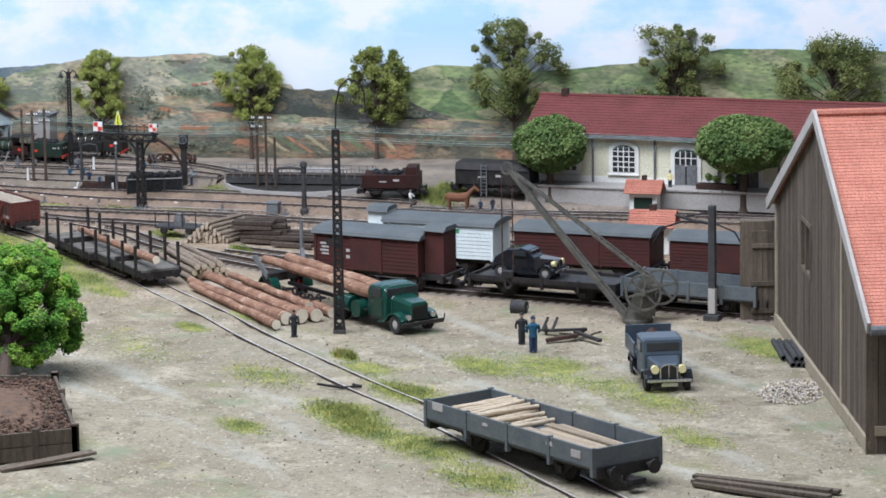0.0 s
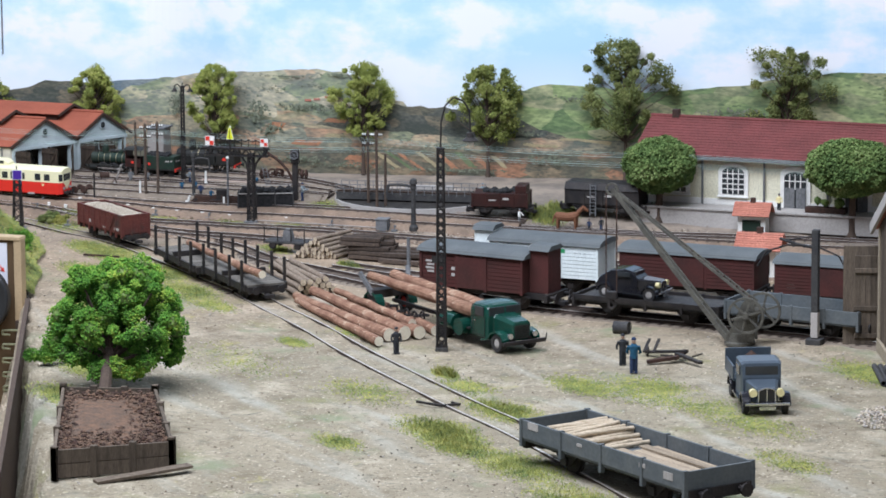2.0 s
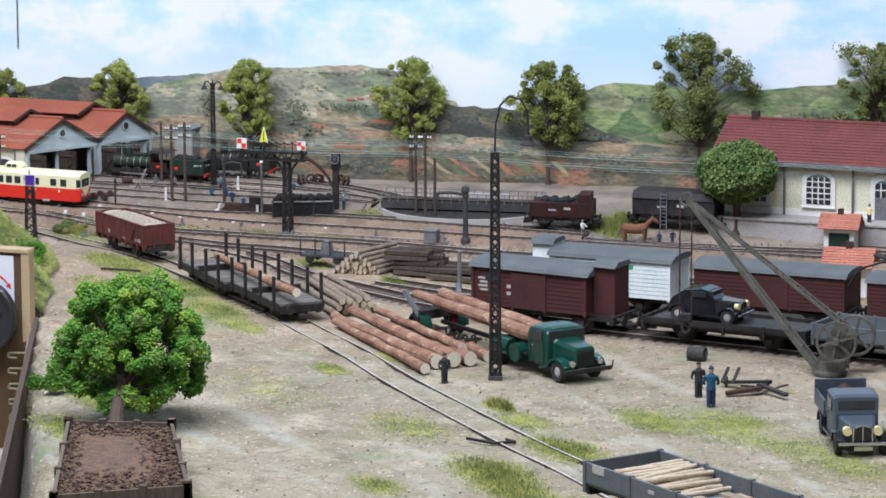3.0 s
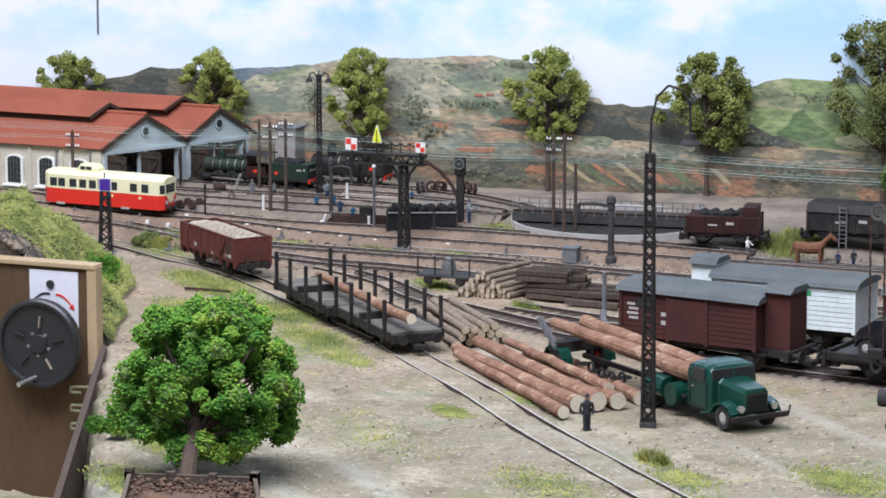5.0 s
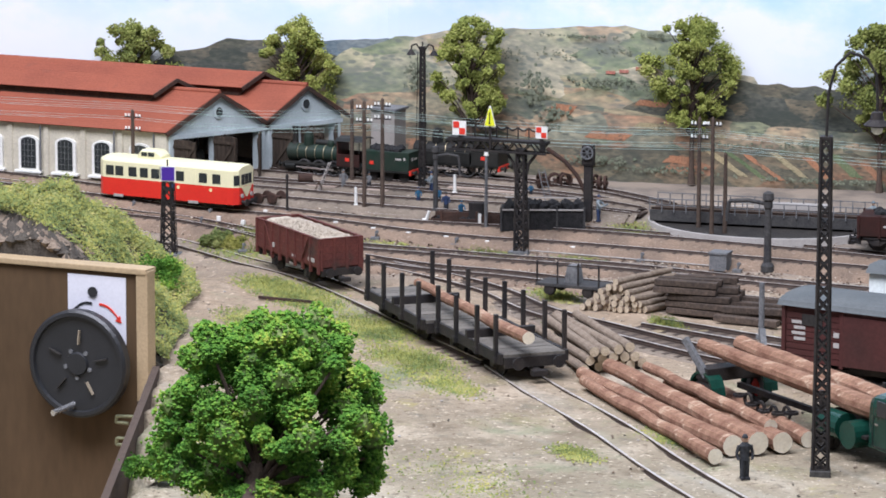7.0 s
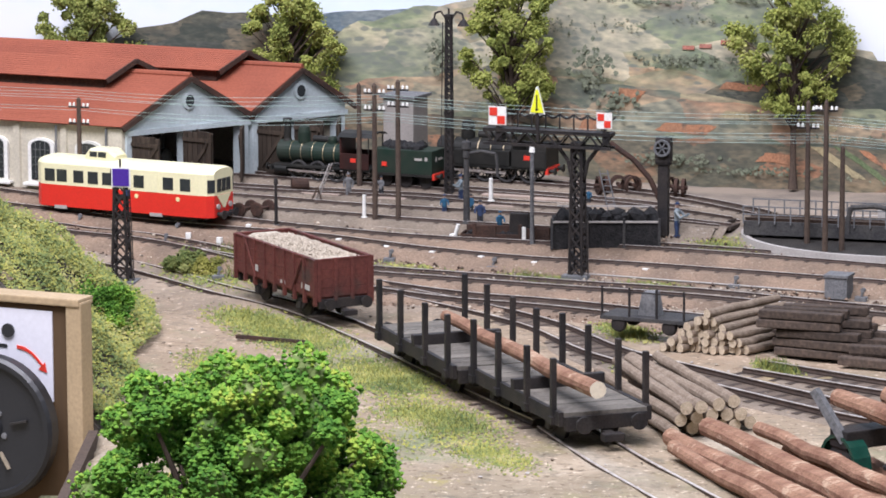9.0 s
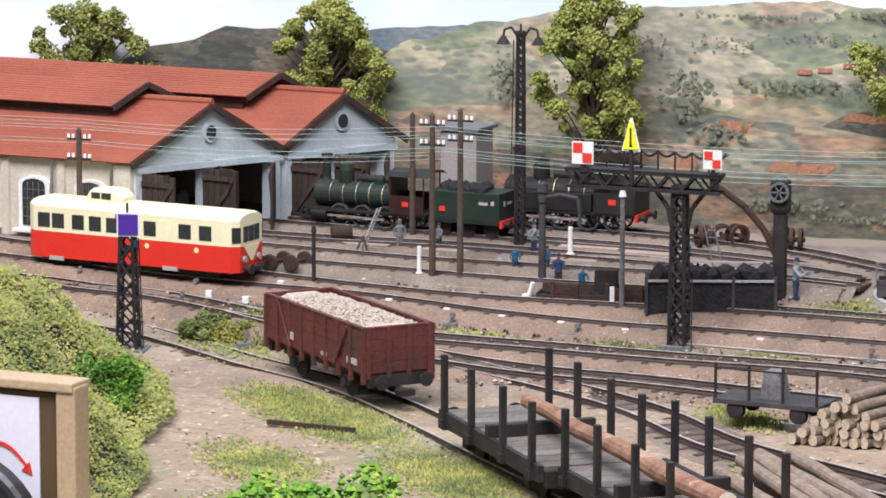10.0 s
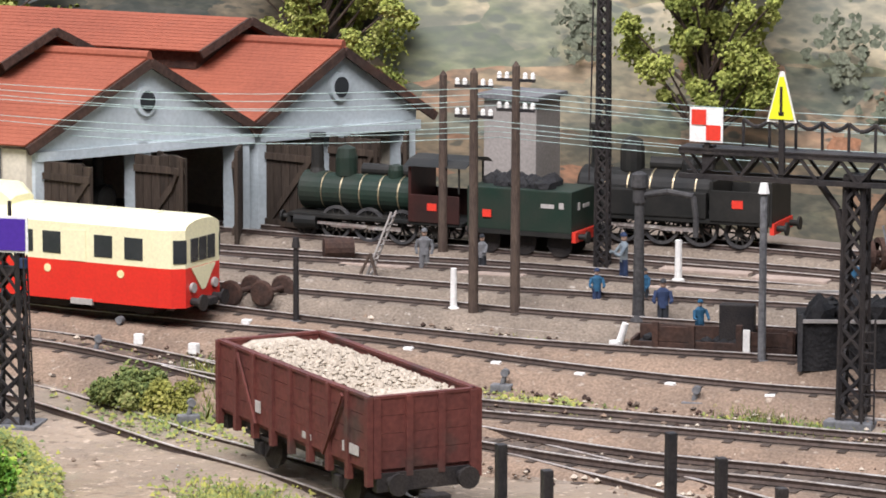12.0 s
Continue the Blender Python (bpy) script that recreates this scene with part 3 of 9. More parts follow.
painted("paint_meadow", [(0.2, 0.28, 0.13), (0.31, 0.37, 0.18), (0.24, 0.33, 0.14), (0.4, 0.39, 0.24), (0.16, 0.23, 0.11)], 30, (0.1, 0.14, 0.08), 0.5)
painted("paint_near", [(0.17, 0.155, 0.115), (0.12, 0.12, 0.092), (0.26, 0.2, 0.135), (0.14, 0.145, 0.105), (0.32, 0.18, 0.115)], 42, (0.085, 0.09, 0.074), 0.8)
painted("paint_valley", [(0.33, 0.32, 0.24), (0.19, 0.21, 0.16), (0.42, 0.36, 0.25), (0.47, 0.29, 0.19), (0.16, 0.18, 0.145), (0.27, 0.29, 0.19), (0.44, 0.34, 0.23)], 34, (0.12, 0.135, 0.115), 0.8)
M["paint_orange"] = material("paint_orange", (0.47, 0.22, 0.12), (0.36, 0.2, 0.12), rough=0.95, big=90, grain=0.3, spots=((0.2, 0.14, 0.1), 160, 0.6))
M["paint_field"] = material("paint_field", (0.46, 0.38, 0.22), (0.33, 0.29, 0.18), rough=0.95, big=90, grain=0.3, spots=((0.2, 0.19, 0.12), 160, 0.6))
M["paint_green"] = material("paint_green", (0.13, 0.18, 0.09), (0.19, 0.22, 0.12), rough=0.95, big=90, grain=0.3)
M["paint_wood"] = material("paint_wood", (0.15, 0.175, 0.12), (0.24, 0.255, 0.18), rough=0.95, big=140, grain=0.5)
M["paint_roof"] = material("paint_roof", (0.5, 0.18, 0.13), (0.44, 0.2, 0.15), rough=0.95, big=100)

backdrop = tagged(new("backdrop"), "painted backdrop board with clouds, hills and fields", "backdrop", "", "structure")


def curved_sheet(name, mat, x0, x1, low, high, off, step=0.7):
    """A painted sheet on the backdrop: low and high give its edges at x."""
    n = max(2, int((x1 - x0) / step))
    verts, faces = [], []
    for i in range(n + 1):
        x = x0 + (x1 - x0) * i / n
        for z in (low(x), high(x)):
            verts.append((x * U, (back_y(x) - off) * U, z * U))
    for i in range(n):
        faces.append((2 * i, 2 * i + 2, 2 * i + 3, 2 * i + 1))
    mesh = bpy.data.meshes.new(name)
    mesh.from_pydata(verts, [], faces)
    mesh.materials.append(M[mat])
    ob = new(name, mesh)
    ob.parent = backdrop
    return ob


def outline(knots, rough=0.25, seed=0.0):
    """A hill's crest through (x, z) knots, smoothed, with small treetops on it."""
    def f(x):
        if x <= knots[0][0]:
            z = knots[0][1]
        elif x >= knots[-1][0]:
            z = knots[-1][1]
        else:
            for (xa, za), (xb, zb) in zip(knots, knots[1:]):
                if xa <= x <= xb:
                    z = za + (zb - za) * smooth(xa, xb, x)
                    break
        return z + rough * noise.noise(Vector((x * 0.9, seed, 0))) + rough * 0.5 * noise.noise(Vector((x * 3.1, seed, 5)))
    return f


curved_sheet("sky_board", "sky_paint", -125, 80, lambda x: -1, lambda x: 75, 0.0)
HILLS = [
    ("painted_far_hill", "paint_far_hill", -125, 80, outline([(-100, 6.4), (-76, 6.4), (-69, 6.9), (-63, 6.8), (-56.5, 8.4), (-52, 9.2), (-48, 9.4), (-30, 7.6), (-18, 7.6), (-12, 8.8), (8, 10.6), (14, 11.8), (40, 11.8)], 0.1, 1), 0.25),
    ("painted_wood_hill", "paint_dark_wood", -77, -46, outline([(-77, 0), (-72, 5.2), (-66, 6.9), (-61.8, 8.2), (-59, 9.05), (-55.8, 8.9), (-51, 8.1), (-46, 7.0)], 0.16, 2), 0.5),
    ("painted_stony_hill", "paint_stony", -59, -21, outline([(-59, 0), (-55, 6.2), (-51, 8.8), (-47.5, 9.7), (-43.7, 10.4), (-39.9, 10.9), (-33.9, 11.35), (-30.9, 11.2), (-28.4, 10.3), (-25.6, 8.8), (-21, 0)], 0.16, 3), 0.75),
    ("painted_meadow_hill", "paint_meadow", -25, 60, outline([(-25, 0), (-21, 7.2), (-18.3, 8.6), (-15.5, 9.7), (-12.3, 10.5), (-8.5, 10.4), (-4.5, 9.9), (-1.3, 10.2), (3.7, 10.7), (9, 11.6), (13.2, 12.1), (18.6, 12.1), (40, 11.8)], 0.13, 4), 0.75),
    ("painted_wood_ridge", "paint_dark_wood", -37, -4, outline([(-37, 3), (-32, 7.0), (-27, 8.5), (-24.2, 8.3), (-21.1, 8.2), (-17, 8.0), (-12, 6.4), (-8, 4.0), (-4, 0)], 0.28, 5), 1.0),
    ("painted_valley", "paint_valley", -62, 16, outline([(-62, 0), (-57, 4.6), (-49, 6.2), (-43, 7.2), (-37, 6.8), (-29, 6.2), (-20, 5.8), (-8, 5.8), (6, 5.2), (16, 2)], 0.22, 6), 1.25),
    ("painted_near_bank", "paint_near", -66, 60, outline([(-66, 2), (-57, 3.8), (-43, 4.7), (-35, 4.5), (-28, 4.3), (-20, 4.5), (-8, 4.6), (10, 4.6), (60, 4.6)], 0.25, 7), 1.5),
]
for name, mat, x0, x1, crest, off in HILLS:
    curved_sheet(name, mat, x0, x1, lambda x: 0, crest, off)


def front_sheet(x, z):
    """How far the foremost painted sheet at this spot stands before the board."""
    return max([off for _n, _m, x0, x1, crest, off in HILLS if x0 <= x <= x1 and crest(x) >= z] + [0.25])


def on_board(name, mat, shapes):
    """Flat dabs of paint, each a ring of (x, z), laid one over the other on the foremost sheet."""
    verts, faces = [], []
    off = max(front_sheet(x, z) for ring in shapes for x, z in ring) + 0.02
    for ring in shapes:
        faces.append(tuple(range(len(verts), len(verts) + len(ring))))
        verts += [(x * U, (back_y(x) - off) * U, z * U) for x, z in ring]
        off += 0.004
    mesh = bpy.data.meshes.new(name)
    mesh.from_pydata(verts, [], faces)
    mesh.materials.append(M[mat])
    ob = new(name, mesh)
    ob.parent = backdrop


def field_strip(mat, x, z, w, h, slant):
    """A strip field: four brushed sides, leaning by slant."""
    ends = [(-w / 2, -h / 2), (w / 2, -h / 2), (w / 2, h / 2), (-w / 2, h / 2)]
    ring = []
    for (ua, va), (ub, vb) in zip(ends, ends[1:] + ends[:1]):
        for k in range(6):
            u, v = ua + (ub - ua) * k / 6 + rng.gauss(0, 0.03), va + (vb - va) * k / 6 + rng.gauss(0, 0.03)
            ring.append((x + u + slant * v, z + v - 0.06 * u))
    on_board("painted_field", mat, [ring])


def wood_dabs(x, z, w, h, n, size):
    """A painted copse of many small crowns."""
    shapes = []
    for _ in range(n * 2):
        cx, cz = x + rng.gauss(0, w * 0.3), z + rng.gauss(0, h * 0.3)
        r = size * rng.uniform(0.2, 0.5)
        shapes.append([(cx + r * rng.uniform(0.6, 1.6) * math.cos(t), cz + r * rng.uniform(0.5, 1.5) * math.sin(t)) for t in [2 * math.pi * k / 10 for k in range(10)]])
    on_board("painted_copse", "paint_wood", shapes)


for args in (("paint_orange", -33.8, 4.9, 2.4, 0.42, 1.2), ("paint_orange", -29.4, 3.7, 1.6, 0.4, 1.2), ("paint_field", -26.6, 3.6, 0.6, 1.4, -1.5), ("paint_green", -25.5, 3.6, 0.5, 1.5, -1.5), ("paint_orange", -24.4, 3.5, 0.45, 1.4, -1.5), ("paint_field", -22.9, 3.7, 0.5, 1.4, -1.3),
             ("paint_orange", -21.2, 3.6, 0.6, 1.2, -1.2), ("paint_green", -19.6, 3.8, 0.7, 1.3, -1.1), ("paint_orange", -18.0, 3.5, 0.5, 0.9, -1.0), ("paint_field", -16.6, 3.7, 0.5, 1.0, -1.0), ("paint_field", -31.0, 5.6, 2.2, 0.3, 1.0),
             ("paint_orange", -36.6, 6.4, 1.4, 0.5, 0.8), ("paint_orange", -31.2, 6.9, 1.8, 0.3, 0.9), ("paint_orange", -38.4, 4.9, 0.9, 0.6, 0.5), ("paint_field", -27.6, 5.2, 1.8, 0.25, 1.0), ("paint_field", -9, 5.7, 4.5, 0.22, 0.6), ("paint_field", -13, 5.2, 3.0, 0.25, 0.6)):
    field_strip(*args)
for args in ((-38.3, 7.6, 1.6, 1.6, 46, 0.3), (-37.2, 6.0, 1.8, 1.0, 30, 0.26), (-34.0, 8.0, 3.6, 0.5, 60, 0.2), (-30.5, 7.8, 2.6, 0.6, 50, 0.22), (-42.5, 8.2, 2.0, 0.5, 24, 0.2), (-46.8, 7.6, 1.6, 1.6, 40, 0.28), (-35.5, 10.7, 4.0, 0.12, 40, 0.14), (-31.0, 10.9, 2.4, 0.15, 30, 0.16),
             (-40.6, 9.3, 2.4, 0.5, 18, 0.13), (-44.0, 9.0, 2.4, 0.6, 18, 0.13), (-37.0, 9.6, 3.0, 0.5, 18, 0.12), (-33.0, 9.9, 3.0, 0.4, 18, 0.12), (-34.5, 3.5, 4.0, 0.5, 50, 0.22), (-30.0, 3.1, 4.0, 0.3, 40, 0.18), (-20.5, 2.9, 8.0, 0.25, 70, 0.18), (-26.0, 4.7, 4.0, 0.2, 36, 0.14),
             (-21.0, 4.9, 5.0, 0.3, 46, 0.16), (-15.0, 6.2, 3.0, 0.6, 40, 0.22), (-12.0, 4.0, 5.0, 0.6, 50, 0.22), (4.0, 8.4, 5.0, 0.6, 40, 0.25), (11.0, 10.0, 4.0, 0.7, 40, 0.25), (-10.0, 9.3, 2.5, 0.4, 22, 0.18)):
    wood_dabs(*args)
for x, z in ((-32.0, 8.9), (-33.0, 8.7), (-31.2, 9.05), (-33.8, 8.6)):
    b = Build()
    b.box(x - 0.28, back_y(x) - front_sheet(x, z) - 0.06, z - 0.08, x + 0.28, back_y(x) - front_sheet(x, z) - 0.01, z + 0.1)
    part("painted_house", b, "paint_roof", backdrop)
# joint between two lengths of the backdrop
b = Build()
b.box(-63.5, back_y(-63.4) - 0.12, 11.3, -63.4, back_y(-63.4) - 0.02, 74)
part("board_joint", b, "slate", backdrop)


# ---- tracks ----
def spline(pts, step):
    """Even steps along a smooth line through the points."""
    dense = []
    P = [Vector(p) for p in pts]
    P = [P[0] * 2 - P[1]] + P + [P[-1] * 2 - P[-2]]
    for i in range(1, len(P) - 2):
        for k in range(24):
            t = k / 24
            a, b_, c, d = P[i - 1], P[i], P[i + 1], P[i + 2]
            dense.append(0.5 * ((2 * b_) + (c - a) * t + (2 * a - 5 * b_ + 4 * c - d) * t * t + (3 * b_ - a - 3 * c + d) * t ** 3))
    dense.append(P[-2])
    out, left = [dense[0]], step
    for a, b_ in zip(dense, dense[1:]):
        seg = (b_ - a).length
        pos = 0.0
        while seg - pos >= left:
            pos += left
            out.append(a + (b_ - a) * (pos / seg))
            left = step
        left -= seg - pos
    return out


sleeper_mesh = None


def sleeper_data():
    global sleeper_mesh
    if sleeper_mesh is None:
        b = Build()
        b.box(-0.14, -1.4, -0.12, 0.14, 1.4, 0.13)
        mesh = bpy.data.meshes.new("sleeper")
        b.bm.transform(Matrix.Scale(U, 4))
        b.bm.to_mesh(mesh)
        b.bm.free()
        mesh.materials.append(M["sleeper"])
        sleeper_mesh = mesh
    return sleeper_mesh


TRACKS = []


def track(pts, label, sunk=False, bed="ballast", height=0.0):
    line = spline(pts, 0.9)
    TRACKS.append(line)
    t = tagged(new("railway_track"), label, "railway track", "tracks of the yard", "structure")
    nrm = []
    for i, p in enumerate(line):
        d = (line[min(i + 1, len(line) - 1)] - line[max(i - 1, 0)]).normalized()
        nrm.append((d, Vector((-d.y, d.x))))
    if not sunk:
        rows = []
        for (d, n), p in zip(nrm, line):
            s = size_at(p.y)
            z = gz(p.y) + height
            rows.append([(*(p + n * w * s), z + h * s) for w, h in ((-3.0, -0.7), (-1.7, 0.12), (-1.1, 0.16), (1.1, 0.16), (1.7, 0.12), (3.0, -0.7))])
        b = Build()
        b.loft([r[:3] for r in rows], closed=False)
        b.loft([r[3:] for r in rows], closed=False)
        b.slot = 1
        b.loft([r[2:4] for r in rows], closed=False)
        part("ballast_bed", b, ["ballast_dust" if bed == "ballast_grey" else bed, "ballast_grey"], t)
    for side in (-1, 1):
        b = Build()
        rows, heads = [], []
        for (d, n), p in zip(nrm, line):
            s = size_at(p.y)
            z = gz(p.y) + height + (-0.15 if sunk else 0.2 * s)
            c = p + n * side * 0.83 * s
            rows.append([(*(c + n * w * s), z + h * s) for w, h in ((-0.085, 0.0), (0.085, 0.0), (0.032, 0.08), (0.04, 0.17), (-0.04, 0.17), (-0.032, 0.08))])
            heads.append([(*(c + n * w * s), z + h * s) for w, h in ((-0.042, 0.17), (0.042, 0.17), (0.038, 0.195), (-0.038, 0.195))])
        b.loft(rows)
        b.slot = 1
        b.loft(heads)
        part("rail", b, ["rail", "rail_head"], t)
    if not sunk:
        for i, ((d, n), p) in enumerate(zip(nrm, line)):
            if p.x < -90 or p.x > 45:
                continue
            s = size_at(p.y)
            o = new("sleeper", sleeper_data())
            o.parent = t
            o.matrix_basis = shift(p.x, p.y, gz(p.y) + height + (0.045 if p.y > 98 else 0.04 if height < -0.1 else 0.05) * s, math.degrees(math.atan2(d.y, d.x)) + rng.uniform(-1.5, 1.5)) @ Matrix.Scale(s, 4)
    return t


SIDING = [(40, -34), (13.2, 7.8), (1.6, 25.2), (-3.6, 32.2), (-11.7, 43.7), (-16.3, 50.6), (-20.4, 57.2), (-25.3, 64.2), (-29.0, 70.0), (-34.7, 76.9), (-40.2, 83.7), (-44.9, 89.0), (-49.7, 92.6), (-53.4, 95.0), (-57.4, 96.6), (-70, 99.6), (-110, 104)]
track(SIDING[:9], "siding track sunk in dusty ground, bare rails", sunk=True)
track(SIDING[8:], "siding track with dark sleepers, half buried in dust", bed="ballast_grey", height=-0.25)
track([(-45, 95.2), (-39.5, 92.0), (-34.4, 88.0), (-30.3, 82.9), (-25.9, 79.3), (-20.9, 75.5), (-17.6, 73.3), (-10.5, 69.6), (-3.7, 66.7), (5.4, 63.9), (14.6, 61.0), (45, 51)], "loading track with dark sleepers beside the yard", bed="ballast_grey", height=-0.15)
track([(-24, 81.5), (-15, 77.2), (-5.1, 74.3), (6.6, 72.0), (17.5, 70.2), (45, 64)], "van siding on grey ballast", bed="ballast_grey", height=-0.15)
track([(-80, 102.4), (-62, 100.0), (-58.8, 99.4), (-55.3, 98.9), (-51.5, 97.7), (-47.5, 96.6), (-43.8, 96.1), (-39.8, 95.8), (-35.1, 95.4), (-28.9, 95.0), (-20.8, 93.6), (-4, 91.0), (20, 87.5), (50, 83)], "main track on rust-brown ballast")
track([(-52, 97.8), (-47, 95.6), (-43, 93.9), (-38.8, 92.6), (-34.5, 91.9), (-26, 89.5), (-15, 87.2), (0, 84.4), (20, 81.5), (50, 77)], "main track on rust-brown ballast with worn rails")
track([(-95, 107.0), (-75, 104.4), (-62, 102.3), (-56.9, 101.3), (-52.3, 100.8), (-47.6, 100.4), (-42.3, 99.4), (-37.4, 98.8), (-33, 98.7), (-23.3, 98.0), (-10, 96.9), (18, 94.6), (50, 92.5)], "depot track on brown ballast")
track([(-95, 108.6), (-72, 105.8), (-60, 103.4), (-51.9, 101.9), (-46.6, 101.1), (-42, 100.7), (-31.4, 100.5), (-20.7, 99.6), (-12, 98.6)], "depot track below the railcar")
track([(-66, 105.4), (-56, 103.9), (-50, 103.3), (-47.5, 103.1), (-43.3, 102.7), (-37, 102.4)], "short track to the coal bunker", bed="ballast_grey")
track([(-57, 105.4), (-50.9, 104.8), (-47.4, 104.4), (-42.8, 104.2), (-34, 104.0), (-29.4, 103.4)], "short track to the turntable", bed="ballast_grey")
track([(-60, 106.8), (-52.6, 106.0), (-45.8, 105.8), (-40.7, 105.3), (-35.8, 104.8), (-29.4, 103.7)], "engine track to the turntable", bed="ballast_grey")
track([(-58, 109.6), (-52.5, 108.5), (-47.9, 107.9), (-43, 107.2), (-38, 106.6), (-33, 105.6), (-29.0, 104.4)], "engine track into the shed", bed="ballast_grey")
track([(-52, 110.8), (-46, 110.2), (-40, 109.6), (-34, 107.8), (-28.6, 105.2)], "engine track along the backdrop", bed="ballast_grey")
track([(-14, 97.4), (-1.9, 96.6), (6.2, 96.5), (16.9, 96.2), (50, 93.5)], "platform track before the goods house", bed="ballast_grey")


# loose stones on the beds of the main tracks
def bed_stone():
    line = TRACKS[rng.choice((4, 4, 5, 5, 6, 7))]
    while True:
        p = line[rng.randrange(len(line))]
        if -66 < p.x < 6:
            break
    w = rng.uniform(-2.4, 2.4)
    x, y = p.x + rng.uniform(-0.6, 0.6), p.y + w
    return x, y, gz(y) + 0.1 - 0.12 * max(0, abs(w) - 1.4)


scatter("ballast_stones", bed_stone, 9000, lambda i: chip(rng.choice((0.05, 0.07, 0.1)), 0.7), ["ballast", "rust", "gravel_load", "ballast", "ballast_grey"], None, "loose rust-brown ballast stones between the tracks", "ballast")


# ---- buildings ----
def arch_pts(w, h, n=10, base=0.0):
    """A round-headed opening: width w, height h, from base up."""
    r = w / 2
    return [(-r, base), (r, base)] + [(r * math.cos(a), base + h - r * 0.5 + 0.5 * r * math.sin(a)) for a in [math.pi * k / n for k in range(n + 1)]]


def arched_window(parent, x, y, z, w, h, rz, door=False, bar=0.07):
    """An arched window in its surround; its face looks towards -y before it is turned."""
    win = new("door" if door else "window")
    win.parent = parent
    win.matrix_basis = shift(x, y, z, rz)
    b = Build()
    rim = 0.7 if bar > 0.05 else 0.4
    b.prism(arch_pts(w + rim, h + rim * 0.64, base=-0.15 if not door else 0), -0.16, 0.05)
    part("surround", b, "white_paint", win)
    b = Build()
    b.prism(arch_pts(w, h), -0.2, -0.165)
    part("pane", b, "dark_glass", win)
    b = Build()
    k = 4
    for i in range(1, k):
        xx = -w / 2 + w * i / k
        b.bar((xx, -0.23, 0.05 if not door else h * 0.6), (xx, -0.23, h * 0.94), bar)
    for i in range(1, 5):
        zz = h * i / 5.2
        if not door or zz > h * 0.55:
            b.bar((-w / 2, -0.23, zz), (w / 2, -0.23, zz), bar)
    part("glazing_bar", b, "white_paint" if bar > 0.05 else "slate", win)
    if door:
        b = Build()
        b.box(-w / 2, -0.28, 0, -0.03, -0.2, h * 0.6, 0.02)
        b.box(0.1, -0.28, 0, w / 2, -0.2, h * 0.6, 0.02)
        part("door_leaf", b, "slate", win)
    else:
        b = Build()
        b.box(-w / 2 - 0.4, -0.35, -0.28, w / 2 + 0.4, 0.0, -0.14, 0.03)
        part("sill", b, "white_paint", win)
    return win


def tile_rows(name, corners, rows, mat, parent, thick=0.12, lap=0.06, cols=1):
    """A roof slope of lapped courses from eave to ridge; corners: eave a, eave b, ridge b, ridge a."""
    a, b_, c, d = [Vector(p) for p in corners]
    up = (b_ - a).cross(d - a).normalized()
    if up.z < 0:
        up = -up
    b = Build()
    slope = new(name)
    slope.parent = parent
    for i in range(rows):
        t0, t1 = i / rows, min(1.0, (i + 1.15) / rows)
        p0, p1 = a.lerp(d, t0), b_.lerp(c, t0)
        q0, q1 = a.lerp(d, t1), b_.lerp(c, t1)
        for j in range(cols):
            u0, u1 = j / cols, (j + 1) / cols - (0.02 / cols if cols > 1 else 0)
            k = rng.uniform(-0.2, 0.2) * lap if cols > 1 else 0
            low = [p0.lerp(p1, u0), p0.lerp(p1, u1), q0.lerp(q1, u1), q0.lerp(q1, u0)]
            lift = [lap + k * 0.6, lap + k * 0.6, 0, 0]
            ring0 = [v + up * l for v, l in zip(low, lift)]
            ring1 = [v + up * (l + thick) for v, l in zip(low, lift)]
            b.loft([ring0, ring1])
        if cols == 1 or i >= rows - 12:
            part("tile_course", b, mat, slope)
            b = Build()
    if b.bm.faces:
        tagged(part("tiles", b, mat, slope), kind="stuff")
    return slope


